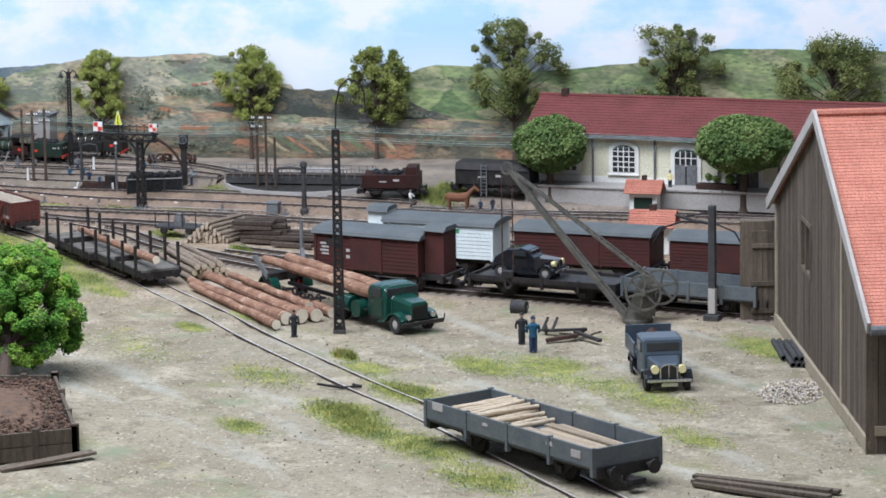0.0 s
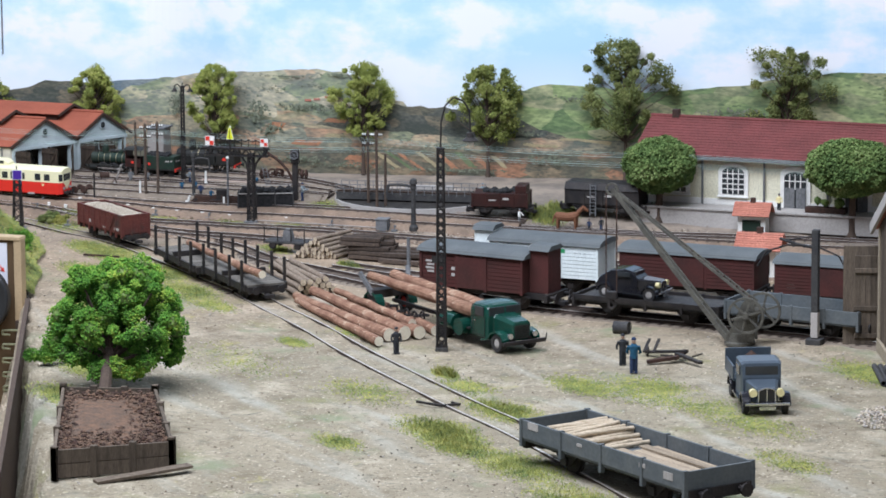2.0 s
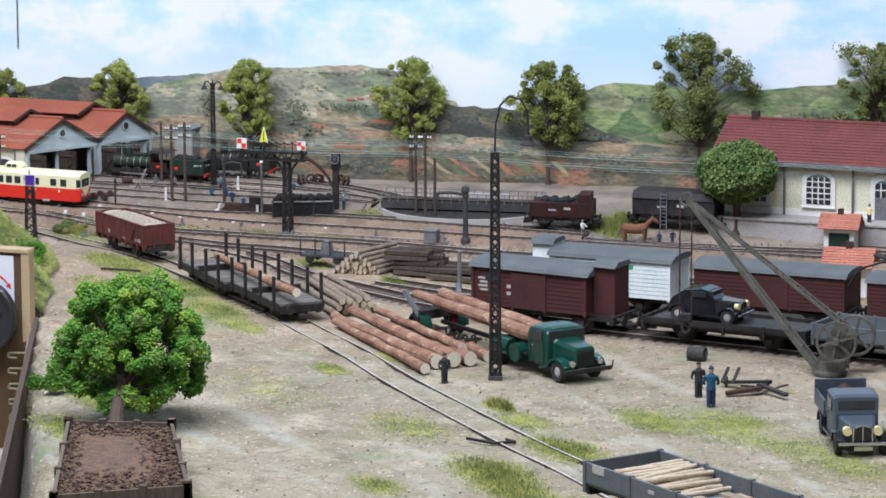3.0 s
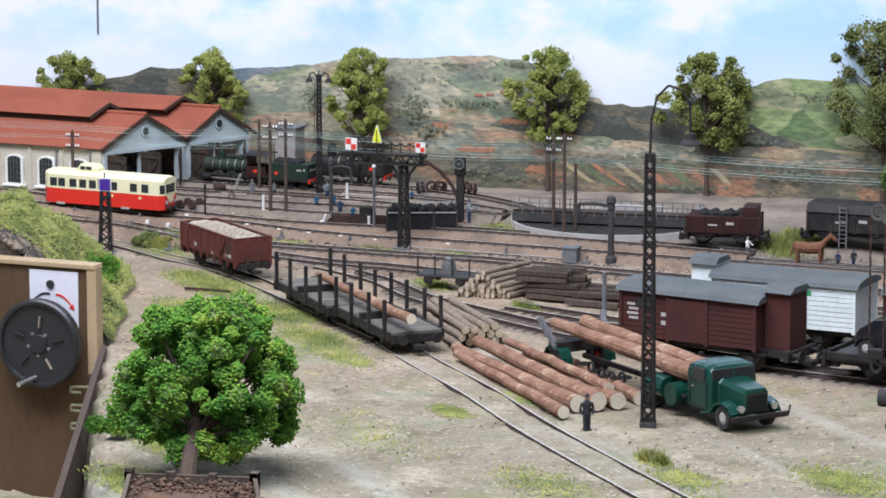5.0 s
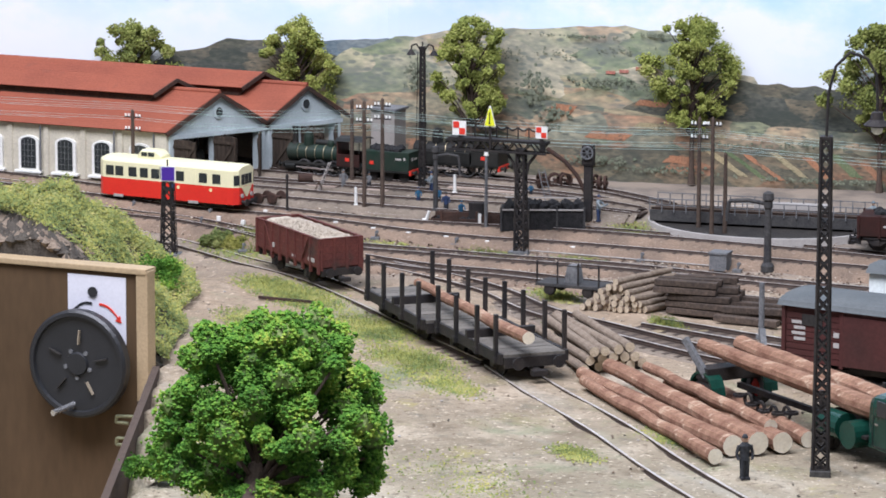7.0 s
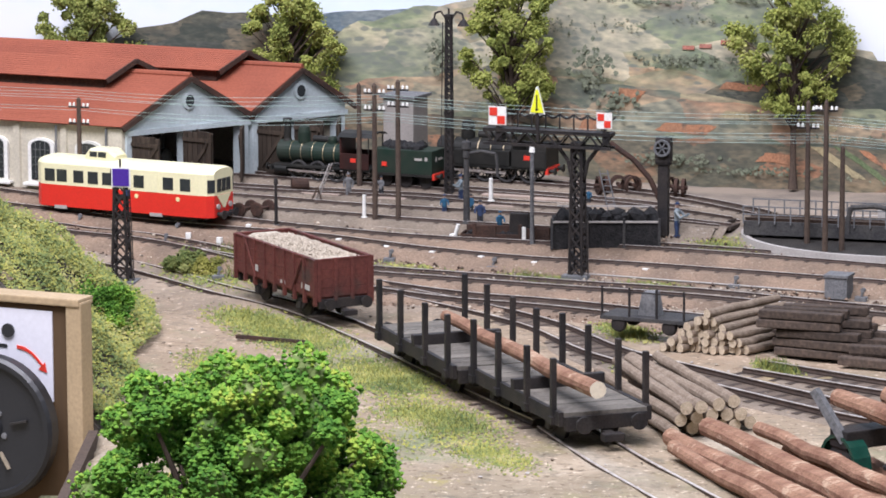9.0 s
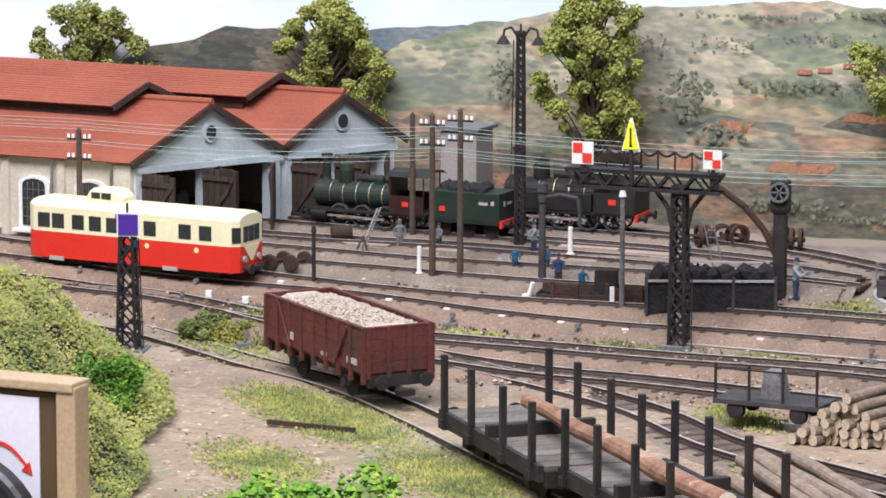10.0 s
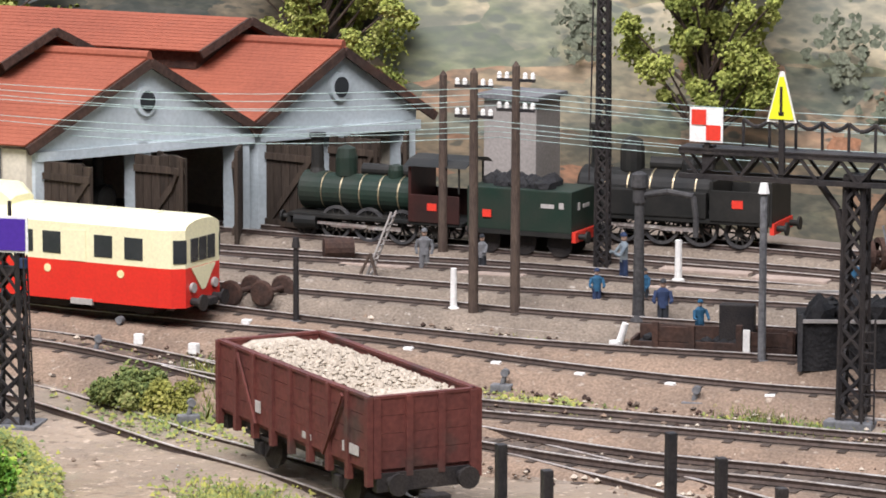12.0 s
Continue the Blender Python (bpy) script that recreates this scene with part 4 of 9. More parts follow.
def engine_shed():
    """Two bays side by side with gables, raised roof vents and plank doors."""
    s = thing("engine_shed", -58.2, 103.6, 0, 1.0, "two-bay engine shed with red tiled roofs and pale blue gables", "engine shed", z=2.1)
    a, c = radians(52.2), radians(171)
    ux, uy, vx, vy = math.cos(a), math.sin(a), math.cos(c), math.sin(c)

    def P(u, v, z):
        return Vector((u * ux + v * vx, u * uy + v * vy, z))

    HE, L = 3.29, 27
    BAYS = ((0.0, 6.95, 5.27), (6.95, 5.5, 5.19))  # start, width and ridge height of each bay
    END = 12.45

    def slab(b, u0, v0, z0, u1, v1, z1):
        lo = [P(u0, v0, z0), P(u1, v0, z0), P(u1, v1, z0), P(u0, v1, z0)]
        b.loft([lo, [p + Vector((0, 0, z1 - z0)) for p in lo]])

    def gable_piece(b, pts, v0, v1):
        b.loft([[P(u, v0, z) for u, z in pts], [P(u, v1, z) for u, z in pts]])

    for k, (o, W, HA) in enumerate(BAYS):
        zo = HE + (HA - HE) * 0.42  # height of the round window
        b = Build()
        gable_piece(b, [(o + 0.1, 2.85), (o + W - 0.1, 2.85), (o + W - 0.1, HE), (o + W / 2, HA - 0.1), (o + 0.1, HE)], 0, 0.4)
        part("gable", b, "plaster_blue", s, "pale blue-grey plaster gable")
        b = Build()
        n = 18
        for r, v0, v1, mat in ((0.4, -0.12, 0.0, "plaster_blue"),):
            gable_piece(b, [(o + W / 2 + r * 0.8 * math.cos(t), zo + r * math.sin(t)) for t in [2 * math.pi * i / n for i in range(n)]], v0, v1)
        part("oculus_ring", b, "plaster_blue", s)
        b = Build()
        gable_piece(b, [(o + W / 2 + 0.22 * math.cos(t), zo + 0.28 * math.sin(t)) for t in [2 * math.pi * i / n for i in range(n)]], -0.16, -0.1)
        part("oculus_pane", b, "dark_glass", s)
        for u in (o + 0.05, o + W / 2 - 0.2, o + W - 0.55):
            b = Build()
            slab(b, u, -0.1, 0, u + 0.32, 0.4, 3.0)
            part("door_post", b, "plaster_blue", s)
        b = Build()
        slab(b, o + 0.1, -0.15, 2.75, o + W - 0.1, 0.45, 3.0)
        part("lintel", b, "plaster_blue", s)
        # roof slopes with an overhang at the gable
        for u_e, u_r in ((o - 0.35, o + W / 2), (o + W + 0.35 if k else o + W, o + W / 2)):
            ze = HE - 0.1
            tile_rows("roof_slope", [P(u_e, -0.2, ze), P(u_e, L, ze), P(u_r, L, HA), P(u_r, -0.2, HA)], 26, "red_tile", s, 0.05, 0.006)
        b = Build()
        for u_e in (o - 0.3, o + W + (0.3 if k else 0)):
            b.bar(P(u_e, -0.24, HE - 0.22), P(o + W / 2, -0.24, HA - 0.12), 0.12, 0.24)
        part("barge_board", b, "rust", s, "dark brown barge board")
        b = Build()
        b.rod(P(o + W / 2, -0.2, HA + 0.06), P(o + W / 2, L, HA + 0.08), 0.14, n=8)
        part("ridge", b, "red_tile", s)
        # raised smoke vent along the ridge
        v0 = 2.7
        for side in (-1, 1):
            tile_rows("vent_roof", [P(o + W / 2 + side * 1.6, v0, HA - 0.2), P(o + W / 2 + side * 1.6, L - 3, HA - 0.2), P(o + W / 2, L - 3, HA + 0.62), P(o + W / 2, v0, HA + 0.62)], 11, "red_tile", s, 0.05, 0.01)
        b = Build()
        gable_piece(b, [(o + W / 2 - 1.25, HA - 0.7), (o + W / 2 + 1.25, HA - 0.7), (o + W / 2 + 1.25, HA - 0.1), (o + W / 2, HA + 0.5), (o + W / 2 - 1.25, HA - 0.1)], v0 + 0.5, L - 3.5)
        part("vent_wall", b, "rust", s, "dark brown boarded vent wall")
        b = Build()
        for side in (-1, 1):
            b.bar(P(o + W / 2 + side * 1.65, v0 - 0.05, HA - 0.25), P(o + W / 2, v0 - 0.05, HA + 0.58), 0.1, 0.22)
        part("vent_barge_board", b, "rust", s)
        # open plank door leaves
        for u, sw in ((o + 0.35, 72), (o + W / 2 - 0.35, 66), (o + W / 2 + 0.35, 100), (o + W - 0.5, 128)):
            leaf_ = new("door_leaf")
            leaf_.parent = s
            p = P(u, -0.1, 0)
            leaf_.matrix_basis = Matrix.Translation(p * U) @ pose(0, 0, 0, 0, 0, 52.2 - sw)
            for i in range(6):
                b = Build()
                b.box(i * 0.27, -0.05, 0.1, i * 0.27 + 0.25, 0.05, 2.75 + rng.uniform(-0.04, 0.04))
                part("plank", b, "shed_planks", leaf_)
            b = Build()
            for z in (0.5, 2.3):
                b.box(0, -0.12, z, 1.6, -0.04, z + 0.18)
            b.bar((0.1, -0.08, 0.6), (1.55, -0.08, 2.4), 0.07, 0.16)
            part("brace", b, "shed_planks", leaf_)
    # long side wall with arched windows
    b = Build()
    slab(b, 0, 0.3, 0, 0.4, L, HE)
    part("side_wall", b, "plaster_pale", s, "cream plaster side wall")
    b = Build()
    slab(b, END - 0.4, 0.3, 0, END, L, HE)
    part("side_wall", b, "plaster_pale", s)
    # rear wall and floor are near-black: the unlit interior is painted in
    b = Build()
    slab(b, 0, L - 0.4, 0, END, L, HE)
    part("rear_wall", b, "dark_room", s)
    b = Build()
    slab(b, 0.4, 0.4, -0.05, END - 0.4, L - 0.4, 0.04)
    part("shed_floor", b, "dark_room", s, "floor coloured near-black for the unlit inside")
    for v in (0.4, 3.1, 5.6, 8.1, 10.6, 13.1, 15.6):
        b = Build()
        slab(b, -0.12, v - (0.4 if v < 1 else 0.15), 0, 0.1, v + (0.4 if v < 1 else 0.15), HE - 0.2)
        part("pilaster", b, "plaster_pale", s)
    for v in (1.8, 4.3, 6.8, 9.3, 11.8, 14.3):
        arched_window(s, *P(-0.02, v, 0.5), 1.0, 1.85, 171 - 180, bar=0.02)
    for v in (0.75, 3.4, 8.4):
        b = Build()
        b.rod(P(-0.2, v, 0), P(-0.2, v, HE - 0.2), 0.06, n=8)
        part("drain_pipe", b, "slate", s)
    return s


engine_shed()


def goods_house():
    s = thing("goods_house", -2.5, 102.6, -7.9, 0.99, "long cream goods house with dark red roof", "goods house", z=2.1)
    L, D, H, R = 46, 10, 4.45, 6.7
    b = Build()
    b.box(0, 0, 0, L, 0.4, H)
    part("front_wall", b, "plaster_cream", s, "cream plaster wall")
    b = Build()
    b.box(0, D - 0.4, 0, L, D, H)
    b.box(L - 0.4, 0.4, 0, L, D - 0.4, H)
    part("rear_wall", b, "plaster_cream", s)
    b = Build()
    b.prism([(0.4, 0), (D - 0.4, 0), (D - 0.4, H), (D / 2, R - 0.2), (0.4, H)], 0, 0.4, "x")
    part("gable_wall", b, "plaster_cream", s)
    b = Build()
    b.box(-0.05, -0.12, 0, L, 0.0, 0.75)
    part("plinth", b, "white_paint", s, "pale stone plinth")
    tile_rows("roof_slope", [(-0.7, -0.8, H - 0.1), (L, -0.8, H - 0.1), (L, D / 2, R), (-0.7, D / 2, R)], 14, "dark_red_roof", s, 0.09, 0.04)
    tile_rows("roof_slope", [(-0.7, D + 0.8, H - 0.1), (L, D + 0.8, H - 0.1), (L, D / 2, R), (-0.7, D / 2, R)], 14, "dark_red_roof", s, 0.09, 0.04)
    b = Build()
    b.box(-0.7, -0.92, H - 0.32, L, -0.7, H - 0.05, 0.03)
    part("gutter", b, "slate", s, "dark grey gutter")
    b = Build()
    b.rod((-0.75, D / 2, R + 0.12), (L, D / 2, R + 0.12), 0.16, n=8)
    part("ridge", b, "dark_red_roof", s)
    b = Build()
    b.box(1.2, D / 2 - 0.3, R, 1.8, D / 2 + 0.3, R + 0.7, 0.03)
    part("chimney", b, "rust", s)
    for x, door in ((2.9, 0), (8.0, 0), (13.4, 1), (18.7, 1), (24, 0), (29.4, 1)):
        arched_window(s, x, -0.02, 0 if door else 1.2, 1.9, 3.35 if door else 2.3, 0, bool(door))
    for x in (5.3, 10.7, 16.2, 21.4):
        b = Build()
        b.rod((x, -0.18, 0.2), (x, -0.18, H - 0.2), 0.1, n=8)
        part("drain_pipe", b, "slate", s)
    return s


goods_house()
b = Build()
b.box(0, -2.6, -1.2, 46, -0.15, 0.42, 0.04)
for i in range(46):
    b.box(i + 0.03, -2.75, 0.3, i + 0.97, -2.4, 0.47, 0.03)
solo("platform", b, "concrete", -2.5, 102.6, 1.95, -7.9, label="pale concrete platform before the goods house", category="platform", kind="structure")


def barn():
    """The plank barn with orange tiles at the edge of the yard."""
    near, far = Vector((31.4, 17.1)), Vector((22.1, 56.2))
    ang = math.degrees(math.atan2((far - near).y, (far - near).x))
    s = thing("plank_barn", near.x, near.y, ang, 1.0, "weathered plank barn with orange tiled roof", "barn", z=0)
    L, HN, HF, R = (far - near).length, 9.2, 9.3, 18.4
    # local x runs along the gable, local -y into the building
    # near-black sheet: the shade behind the plank gaps is put into its colour
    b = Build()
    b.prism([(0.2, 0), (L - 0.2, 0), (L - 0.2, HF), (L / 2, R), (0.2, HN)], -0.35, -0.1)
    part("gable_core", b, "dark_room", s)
    n = 58
    for i in range(n):
        x0, x1 = L * i / n, L * (i + 1) / n - 0.04
        xm = (x0 + x1) / 2
        top = HN + (R - HN) * xm / (L / 2) if xm < L / 2 else HF + (R - HF) * (L - xm) / (L / 2)
        if 24.0 < xm < 28.3:
            for lo, hi in ((0, 6.6), (10.2, top)):
                b = Build()
                b.box(x0, -0.1, lo, x1, 0.05 + rng.uniform(0, 0.04), hi - 0.1)
                part("plank", b, "old_planks", s)
            continue
        b = Build()
        b.box(x0, -0.1, 0, x1, 0.05 + rng.uniform(0, 0.05), top - 0.1)
        part("plank", b, "old_planks", s)
    # window opening with a frame; the dark inside is painted on a flat pane
    w = new("window")
    w.parent = s
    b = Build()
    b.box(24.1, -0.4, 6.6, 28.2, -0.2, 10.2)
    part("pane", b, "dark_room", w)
    b = Build()
    for q in ((23.9, 6.5, 24.2, 10.3), (28.1, 6.5, 28.4, 10.3), (24.2, 6.5, 28.1, 6.8), (24.2, 10.0, 28.1, 10.3), (26.1, 6.8, 26.4, 10.0)):
        b.box(q[0], -0.1, q[1], q[2], 0.16, q[3])
    part("frame", b, "old_planks", w)
    # timber posts and rails
    for x in (0.25, 10.8, L - 0.3):
        b = Build()
        top = HN + (R - HN) * x / (L / 2) if x < L / 2 else HF
        b.box(x - 0.3, -0.2, 0, x + 0.3, 0.22, top - 0.2, 0.04)
        part("corner_post", b, "beam_wood", s, "pale timber post")
    b = Build()
    b.box(-0.1, 0.0, 0, L, 0.28, 0.9, 0.04)
    part("sill_beam", b, "beam_wood", s)
    # side wall below the near eave
    for i in range(26):
        b = Build()
        b.box(-0.1, -0.4 - i * 0.8, 0, 0.05 + rng.uniform(0, 0.03), -0.4 - i * 0.8 + 0.76, HN)
        part("side_plank", b, "old_planks", s)
    b = Build()
    b.box(-0.2, -22, 1.2, 0.1, -0.2, 1.8)
    part("side_rail", b, "beam_wood", s)
    # roof
    ov, go = 1.6, 0.4
    slope_n, slope_f = (R - HN) / (L / 2), (R - HF) / (L / 2)
    tile_rows("roof_slope", [(-ov, go, HN - slope_n * ov), (-ov, -26, HN - slope_n * ov), (L / 2, -26, R + 0.1), (L / 2, go, R + 0.1)], 64, "orange_tile", s, 0.06, 0.03, 50)
    tile_rows("roof_slope", [(L + ov, go, HF - slope_f * ov), (L + ov, -26, HF - slope_f * ov), (L / 2, -26, R + 0.1), (L / 2, go, R + 0.1)], 20, "orange_tile", s, 0.12, 0.06)
    b = Build()
    b.bar((-ov - 0.2, go + 0.1, HN - slope_n * ov + 0.05), (L / 2, go + 0.1, R + 0.2), 0.22, 0.8)
    b.bar((L + ov + 0.2, go + 0.1, HF - slope_f * ov + 0.05), (L / 2, go + 0.1, R + 0.2), 0.22, 0.8)
    part("barge_board", b, "concrete", s, "pale grey barge board")
    b = Build()
    b.rod((-ov - 0.2, go, HN - slope_n * ov - 0.1), (-ov - 0.2, -26, HN - slope_n * ov - 0.1), 0.32, n=10)
    part("gutter", b, "slate", s)
    b = Build()
    b.rod((L / 2, go, R + 0.3), (L / 2, -26, R + 0.3), 0.3, n=8)
    part("ridge", b, "orange_tile", s)
    return s


barn()


def barn_door():
    s = thing("barn_door", 20.1, 57.6, 6, 0.965, "tall open plank door leaf beside the barn", "door")
    for i in range(7):
        b = Build()
        b.box(i * 0.4, -0.1, 0.1, i * 0.4 + 0.37, 0.1 + rng.uniform(0, 0.05), 6.9)
        part("plank", b, "old_planks", s)
    for z in (0.6, 2.7, 5.6):
        b = Build()
        b.box(-0.05, -0.22, z, 2.85, -0.08, z + 0.35, 0.03)
        part("ledge", b, "old_planks", s)
    b = Build()
    b.box(-0.9, 0.15, 0, 3.4, 1.4, 7.6)
    part("door_frame", b, "old_planks", s)


barn_door()


def hut(x, y, s_, z=None):
    s = thing("signal_hut", x, y, -4, s_, "small white and green hut with orange tiled roof", "hut", "huts by the goods house", z=z)
    b = Build()
    b.box(-1.4, -1.0, 0, 1.4, 1.0, 2.4, 0.04)
    part("wall", b, "white_paint", s)
    b = Build()
    b.box(-0.95, -1.06, 0.4, 0.95, -0.96, 1.9)
    part("shutter", b, "loco_green", s, "dark green shutter")
    for side in (-1, 1):
        tile_rows("roof_slope", [(-1.9, side * 1.6, 2.3), (1.9, side * 1.6, 2.3), (1.9, 0, 3.5), (-1.9, 0, 3.5)], 8, "orange_tile", s, 0.1, 0.05, 8)
    b = Build()
    b.box(-0.3, -0.2, 3.2, 0.2, 0.3, 4.0, 0.03)
    part("chimney", b, "rust", s)


hut(7.6, 97.0, 0.82)
hut(10.0, 82.7, 0.99)


# ---- rolling stock ----
def wheelset(parent, x, r=0.55):
    ws = new("wheelset")
    ws.parent = parent
    for side in (-1, 1):
        b = Build()
        b.lathe([(0.05, -0.1), (r * 0.8, -0.1), (r, -0.08), (r, 0.06), (r * 1.12, 0.07), (r * 1.12, 0.11), (0.05, 0.11)], (x, -side * 0.85, r + 0.25), "y", 18)
        part("wheel", b, "black_iron", ws, smooth_shade=False)
    b = Build()
    b.rod((x, -0.9, r + 0.25), (x, 0.9, r + 0.25), 0.12, n=8)
    part("axle", b, "black_iron", ws)


def running_gear(parent, L, W, axles, floor=1.35, buffers=True):
    b = Build()
    for side in (-1, 1):
        b.box(-L / 2, side * (W / 2 - 0.55) - 0.1, floor - 0.35, L / 2, side * (W / 2 - 0.55) + 0.1, floor)
    part("solebar", b, "black_iron", parent)
    for e in (-1, 1):
        b = Build()
        b.box(e * L / 2 - 0.12, -W / 2 + 0.1, floor - 0.45, e * L / 2 + 0.12, W / 2 - 0.1, floor)
        part("buffer_beam", b, "black_iron", parent)
        if buffers:
            for side in (-1, 1):
                b = Build()
                b.rod((e * L / 2, side * 0.95, floor - 0.2), (e * (L / 2 + 0.5), side * 0.95, floor - 0.2), 0.13, n=10)
                b.rod((e * (L / 2 + 0.5), side * 0.95, floor - 0.2), (e * (L / 2 + 0.6), side * 0.95, floor - 0.2), 0.28, n=12)
                part("buffer", b, "black_iron", parent)
        b = Build()
        b.bar((e * L / 2, 0, floor - 0.6), (e * (L / 2 + 0.8), 0, floor - 0.62), 0.3, 0.22)
        b.box(e * (L / 2 + 0.6) - 0.2, -0.35, floor - 0.75, e * (L / 2 + 0.6) + 0.2, 0.35, floor - 0.5, 0.03)
        part("coupling", b, "black_iron", parent)
    for x in axles:
        wheelset(parent, x)
        for side in (-1, 1):
            b = Build()
            b.prism([(x - 0.7, floor - 0.3), (x + 0.7, floor - 0.3), (x + 0.2, 0.55), (x - 0.2, 0.55)], side * 1.2 - 0.05, side * 1.2 + 0.05)
            b.box(x - 0.2, side * 1.26 - 0.12, 0.6, x + 0.2, side * 1.26 + 0.12, 0.95, 0.03)
            b.box(x - 0.85, side * 1.26 - 0.06, 1.0, x + 0.85, side * 1.26 + 0.06, 1.1)
            part("axle_guard", b, "black_iron", parent)


def bars(parent, marks, mat="white_paint", face=-1, y=1.6, proud=0.02):
    """Plain bars where lettering cannot be read: x, z, width, height."""
    for x, z, w, h in marks:
        b = Build()
        b.box(x, face * y, z, x + w, face * (y + proud), z + h)
        part("marking", b, mat, parent)


def open_wagon():
    s = thing("open_wagon", -44.9, 89.0, 133.5, 0.876, "weathered red-brown open goods wagon loaded with pale gravel", "goods wagon", "rolling stock")
    L, W, F, T = 8.8, 2.85, 1.35, 3.2
    running_gear(s, L, W, (-2.3, 2.3), F)
    b = Build()
    b.box(-L / 2, -W / 2, F, L / 2, W / 2, F + 0.15)
    part("floor", b, "wagon_brown", s)
    n = 8
    for side in (-1, 1):
        for i in range(n):
            b = Build()
            x0 = -L / 2 + L * i / n
            for k in range(4):
                z0 = F + 0.1 + k * (T - F - 0.1) / 4
                b.box(x0, side * W / 2 - 0.06, z0, x0 + L / n, side * W / 2 + 0.06, z0 + (T - F - 0.1) / 4 - 0.012)
            part("side_panel", b, "wagon_brown", s)
        for i in range(n + 1):
            b = Build()
            x = -L / 2 + L * i / n
            b.box(x - 0.09, side * (W / 2 + 0.05) - 0.07, F - 0.3, x + 0.09, side * (W / 2 + 0.05) + 0.09, T + 0.03)
            part("stanchion", b, "wagon_brown", s)
        b = Build()
        b.box(-L / 2 - 0.05, side * W / 2 - 0.08, T - 0.02, L / 2 + 0.05, side * W / 2 + 0.1, T + 0.05)
        part("top_rail", b, "wagon_brown", s)
        for e in (-1, 1):
            b = Build()
            b.bar((e * (L / 2 - 2.4), side * (W / 2 + 0.16), F + 0.1), (e * (L / 2 - 1.3), side * (W / 2 + 0.16), T - 0.1), 0.05, 0.12)
            part("diagonal_strap", b, "wagon_brown", s)
    for e in (-1, 1):
        for j in range(3):
            b = Build()
            y0 = -W / 2 + 0.1 + j * (W - 0.2) / 3
            for k in range(4):
                z0 = F + 0.1 + k * (T - F - 0.1) / 4
                b.box(e * L / 2 - 0.06, y0, z0, e * L / 2 + 0.06, y0 + (W - 0.2) / 3, z0 + (T - F - 0.1) / 4 - 0.01)
            part("end_panel", b, "wagon_brown", s)
        for j in range(4):
            b = Build()
            y = -W / 2 + 0.12 + j * (W - 0.24) / 3
            b.box(e * (L / 2 + 0.05) - 0.08, y - 0.09, F - 0.1, e * (L / 2 + 0.05) + 0.12, y + 0.09, T + 0.02)
            part("end_post", b, "wagon_brown", s)
        b = Build()
        b.box(e * L / 2 - 0.08, -W / 2, T - 0.02, e * L / 2 + 0.1, W / 2, T + 0.05)
        part("top_rail", b, "wagon_brown", s)
    bars(s, [(1.8, 1.75, 0.5, 0.3), (-3.9, 1.7, 0.9, 0.25), (-1.2, 1.6, 0.5, 0.16)], "concrete", 1, W / 2 + 0.08)

    def place():
        x, y = rng.uniform(-L / 2 + 0.2, L / 2 - 0.2), rng.uniform(-W / 2 + 0.15, W / 2 - 0.15)
        hump = 0.32 * (1 - (2 * x / L) ** 4) * (1 - (2 * y / W) ** 2)
        return x, y, T - 0.28 + hump + rng.uniform(-0.05, 0.1)

    b = Build()
    b.prism([(-W / 2 + 0.1, F + 0.2), (W / 2 - 0.1, F + 0.2), (W / 2 - 0.1, T - 0.3), (0.6, T - 0.02), (-0.6, T - 0.02), (-W / 2 + 0.1, T - 0.3)], -L / 2 + 0.1, L / 2 - 0.1, "x")
    part("load_bed", b, "gravel_load", s)
    scatter("gravel", place, 3800, lambda i: chip(rng.uniform(0.05, 0.11), 0.8), "gravel_load", s, kind="")
    return s


open_wagon()


def stake_wagon(x, y, rz, s_):
    s = thing("stake_wagon", x, y, rz, s_, "black flat wagon with tall iron stakes and grey deck", "flat wagon", "rolling stock", z=-0.25)
    L, W, F = 8.2, 3.05, 1.3
    running_gear(s, L, W, (-2.5, 2.5), F, buffers=True)
    for i in range(12):
        b = Build()
        x0 = -L / 2 + L * i / 12
        b.box(x0 + 0.015, -W / 2, F, x0 + L / 12 - 0.015, W / 2, F + 0.12 + rng.uniform(0, 0.015))
        part("deck_plank", b, "wagon_floor", s)
    b = Build()
    for side in (-1, 1):
        b.box(-L / 2, side * W / 2 - 0.08, F - 0.3, L / 2, side * W / 2 + 0.08, F + 0.16)
    part("side_frame", b, "black_iron", s)
    for xs in (-3.6, -1.3, 1.3, 3.6):
        for side in (-1, 1):
            b = Build()
            b.box(xs - 0.1, side * (W / 2 + 0.08) - 0.09, F - 0.35, xs + 0.1, side * (W / 2 + 0.08) + 0.09, F + 1.85, 0.02)
            b.box(xs - 0.16, side * (W / 2 + 0.08) - 0.14, F - 0.3, xs + 0.16, side * (W / 2 + 0.08) + 0.14, F - 0.05)
            part("stake", b, "black_iron", s)
    b = Build()
    b.box(-0.14, -W / 2 - 0.1, F + 0.12, 0.14, W / 2 + 0.1, F + 0.5, 0.03)
    part("bolster", b, "black_iron", s)
    return s


stake_wagon(-29.0, 70.1, 126.3, 1.11)
stake_wagon(-34.9, 77.3, 125.5, 1.11)


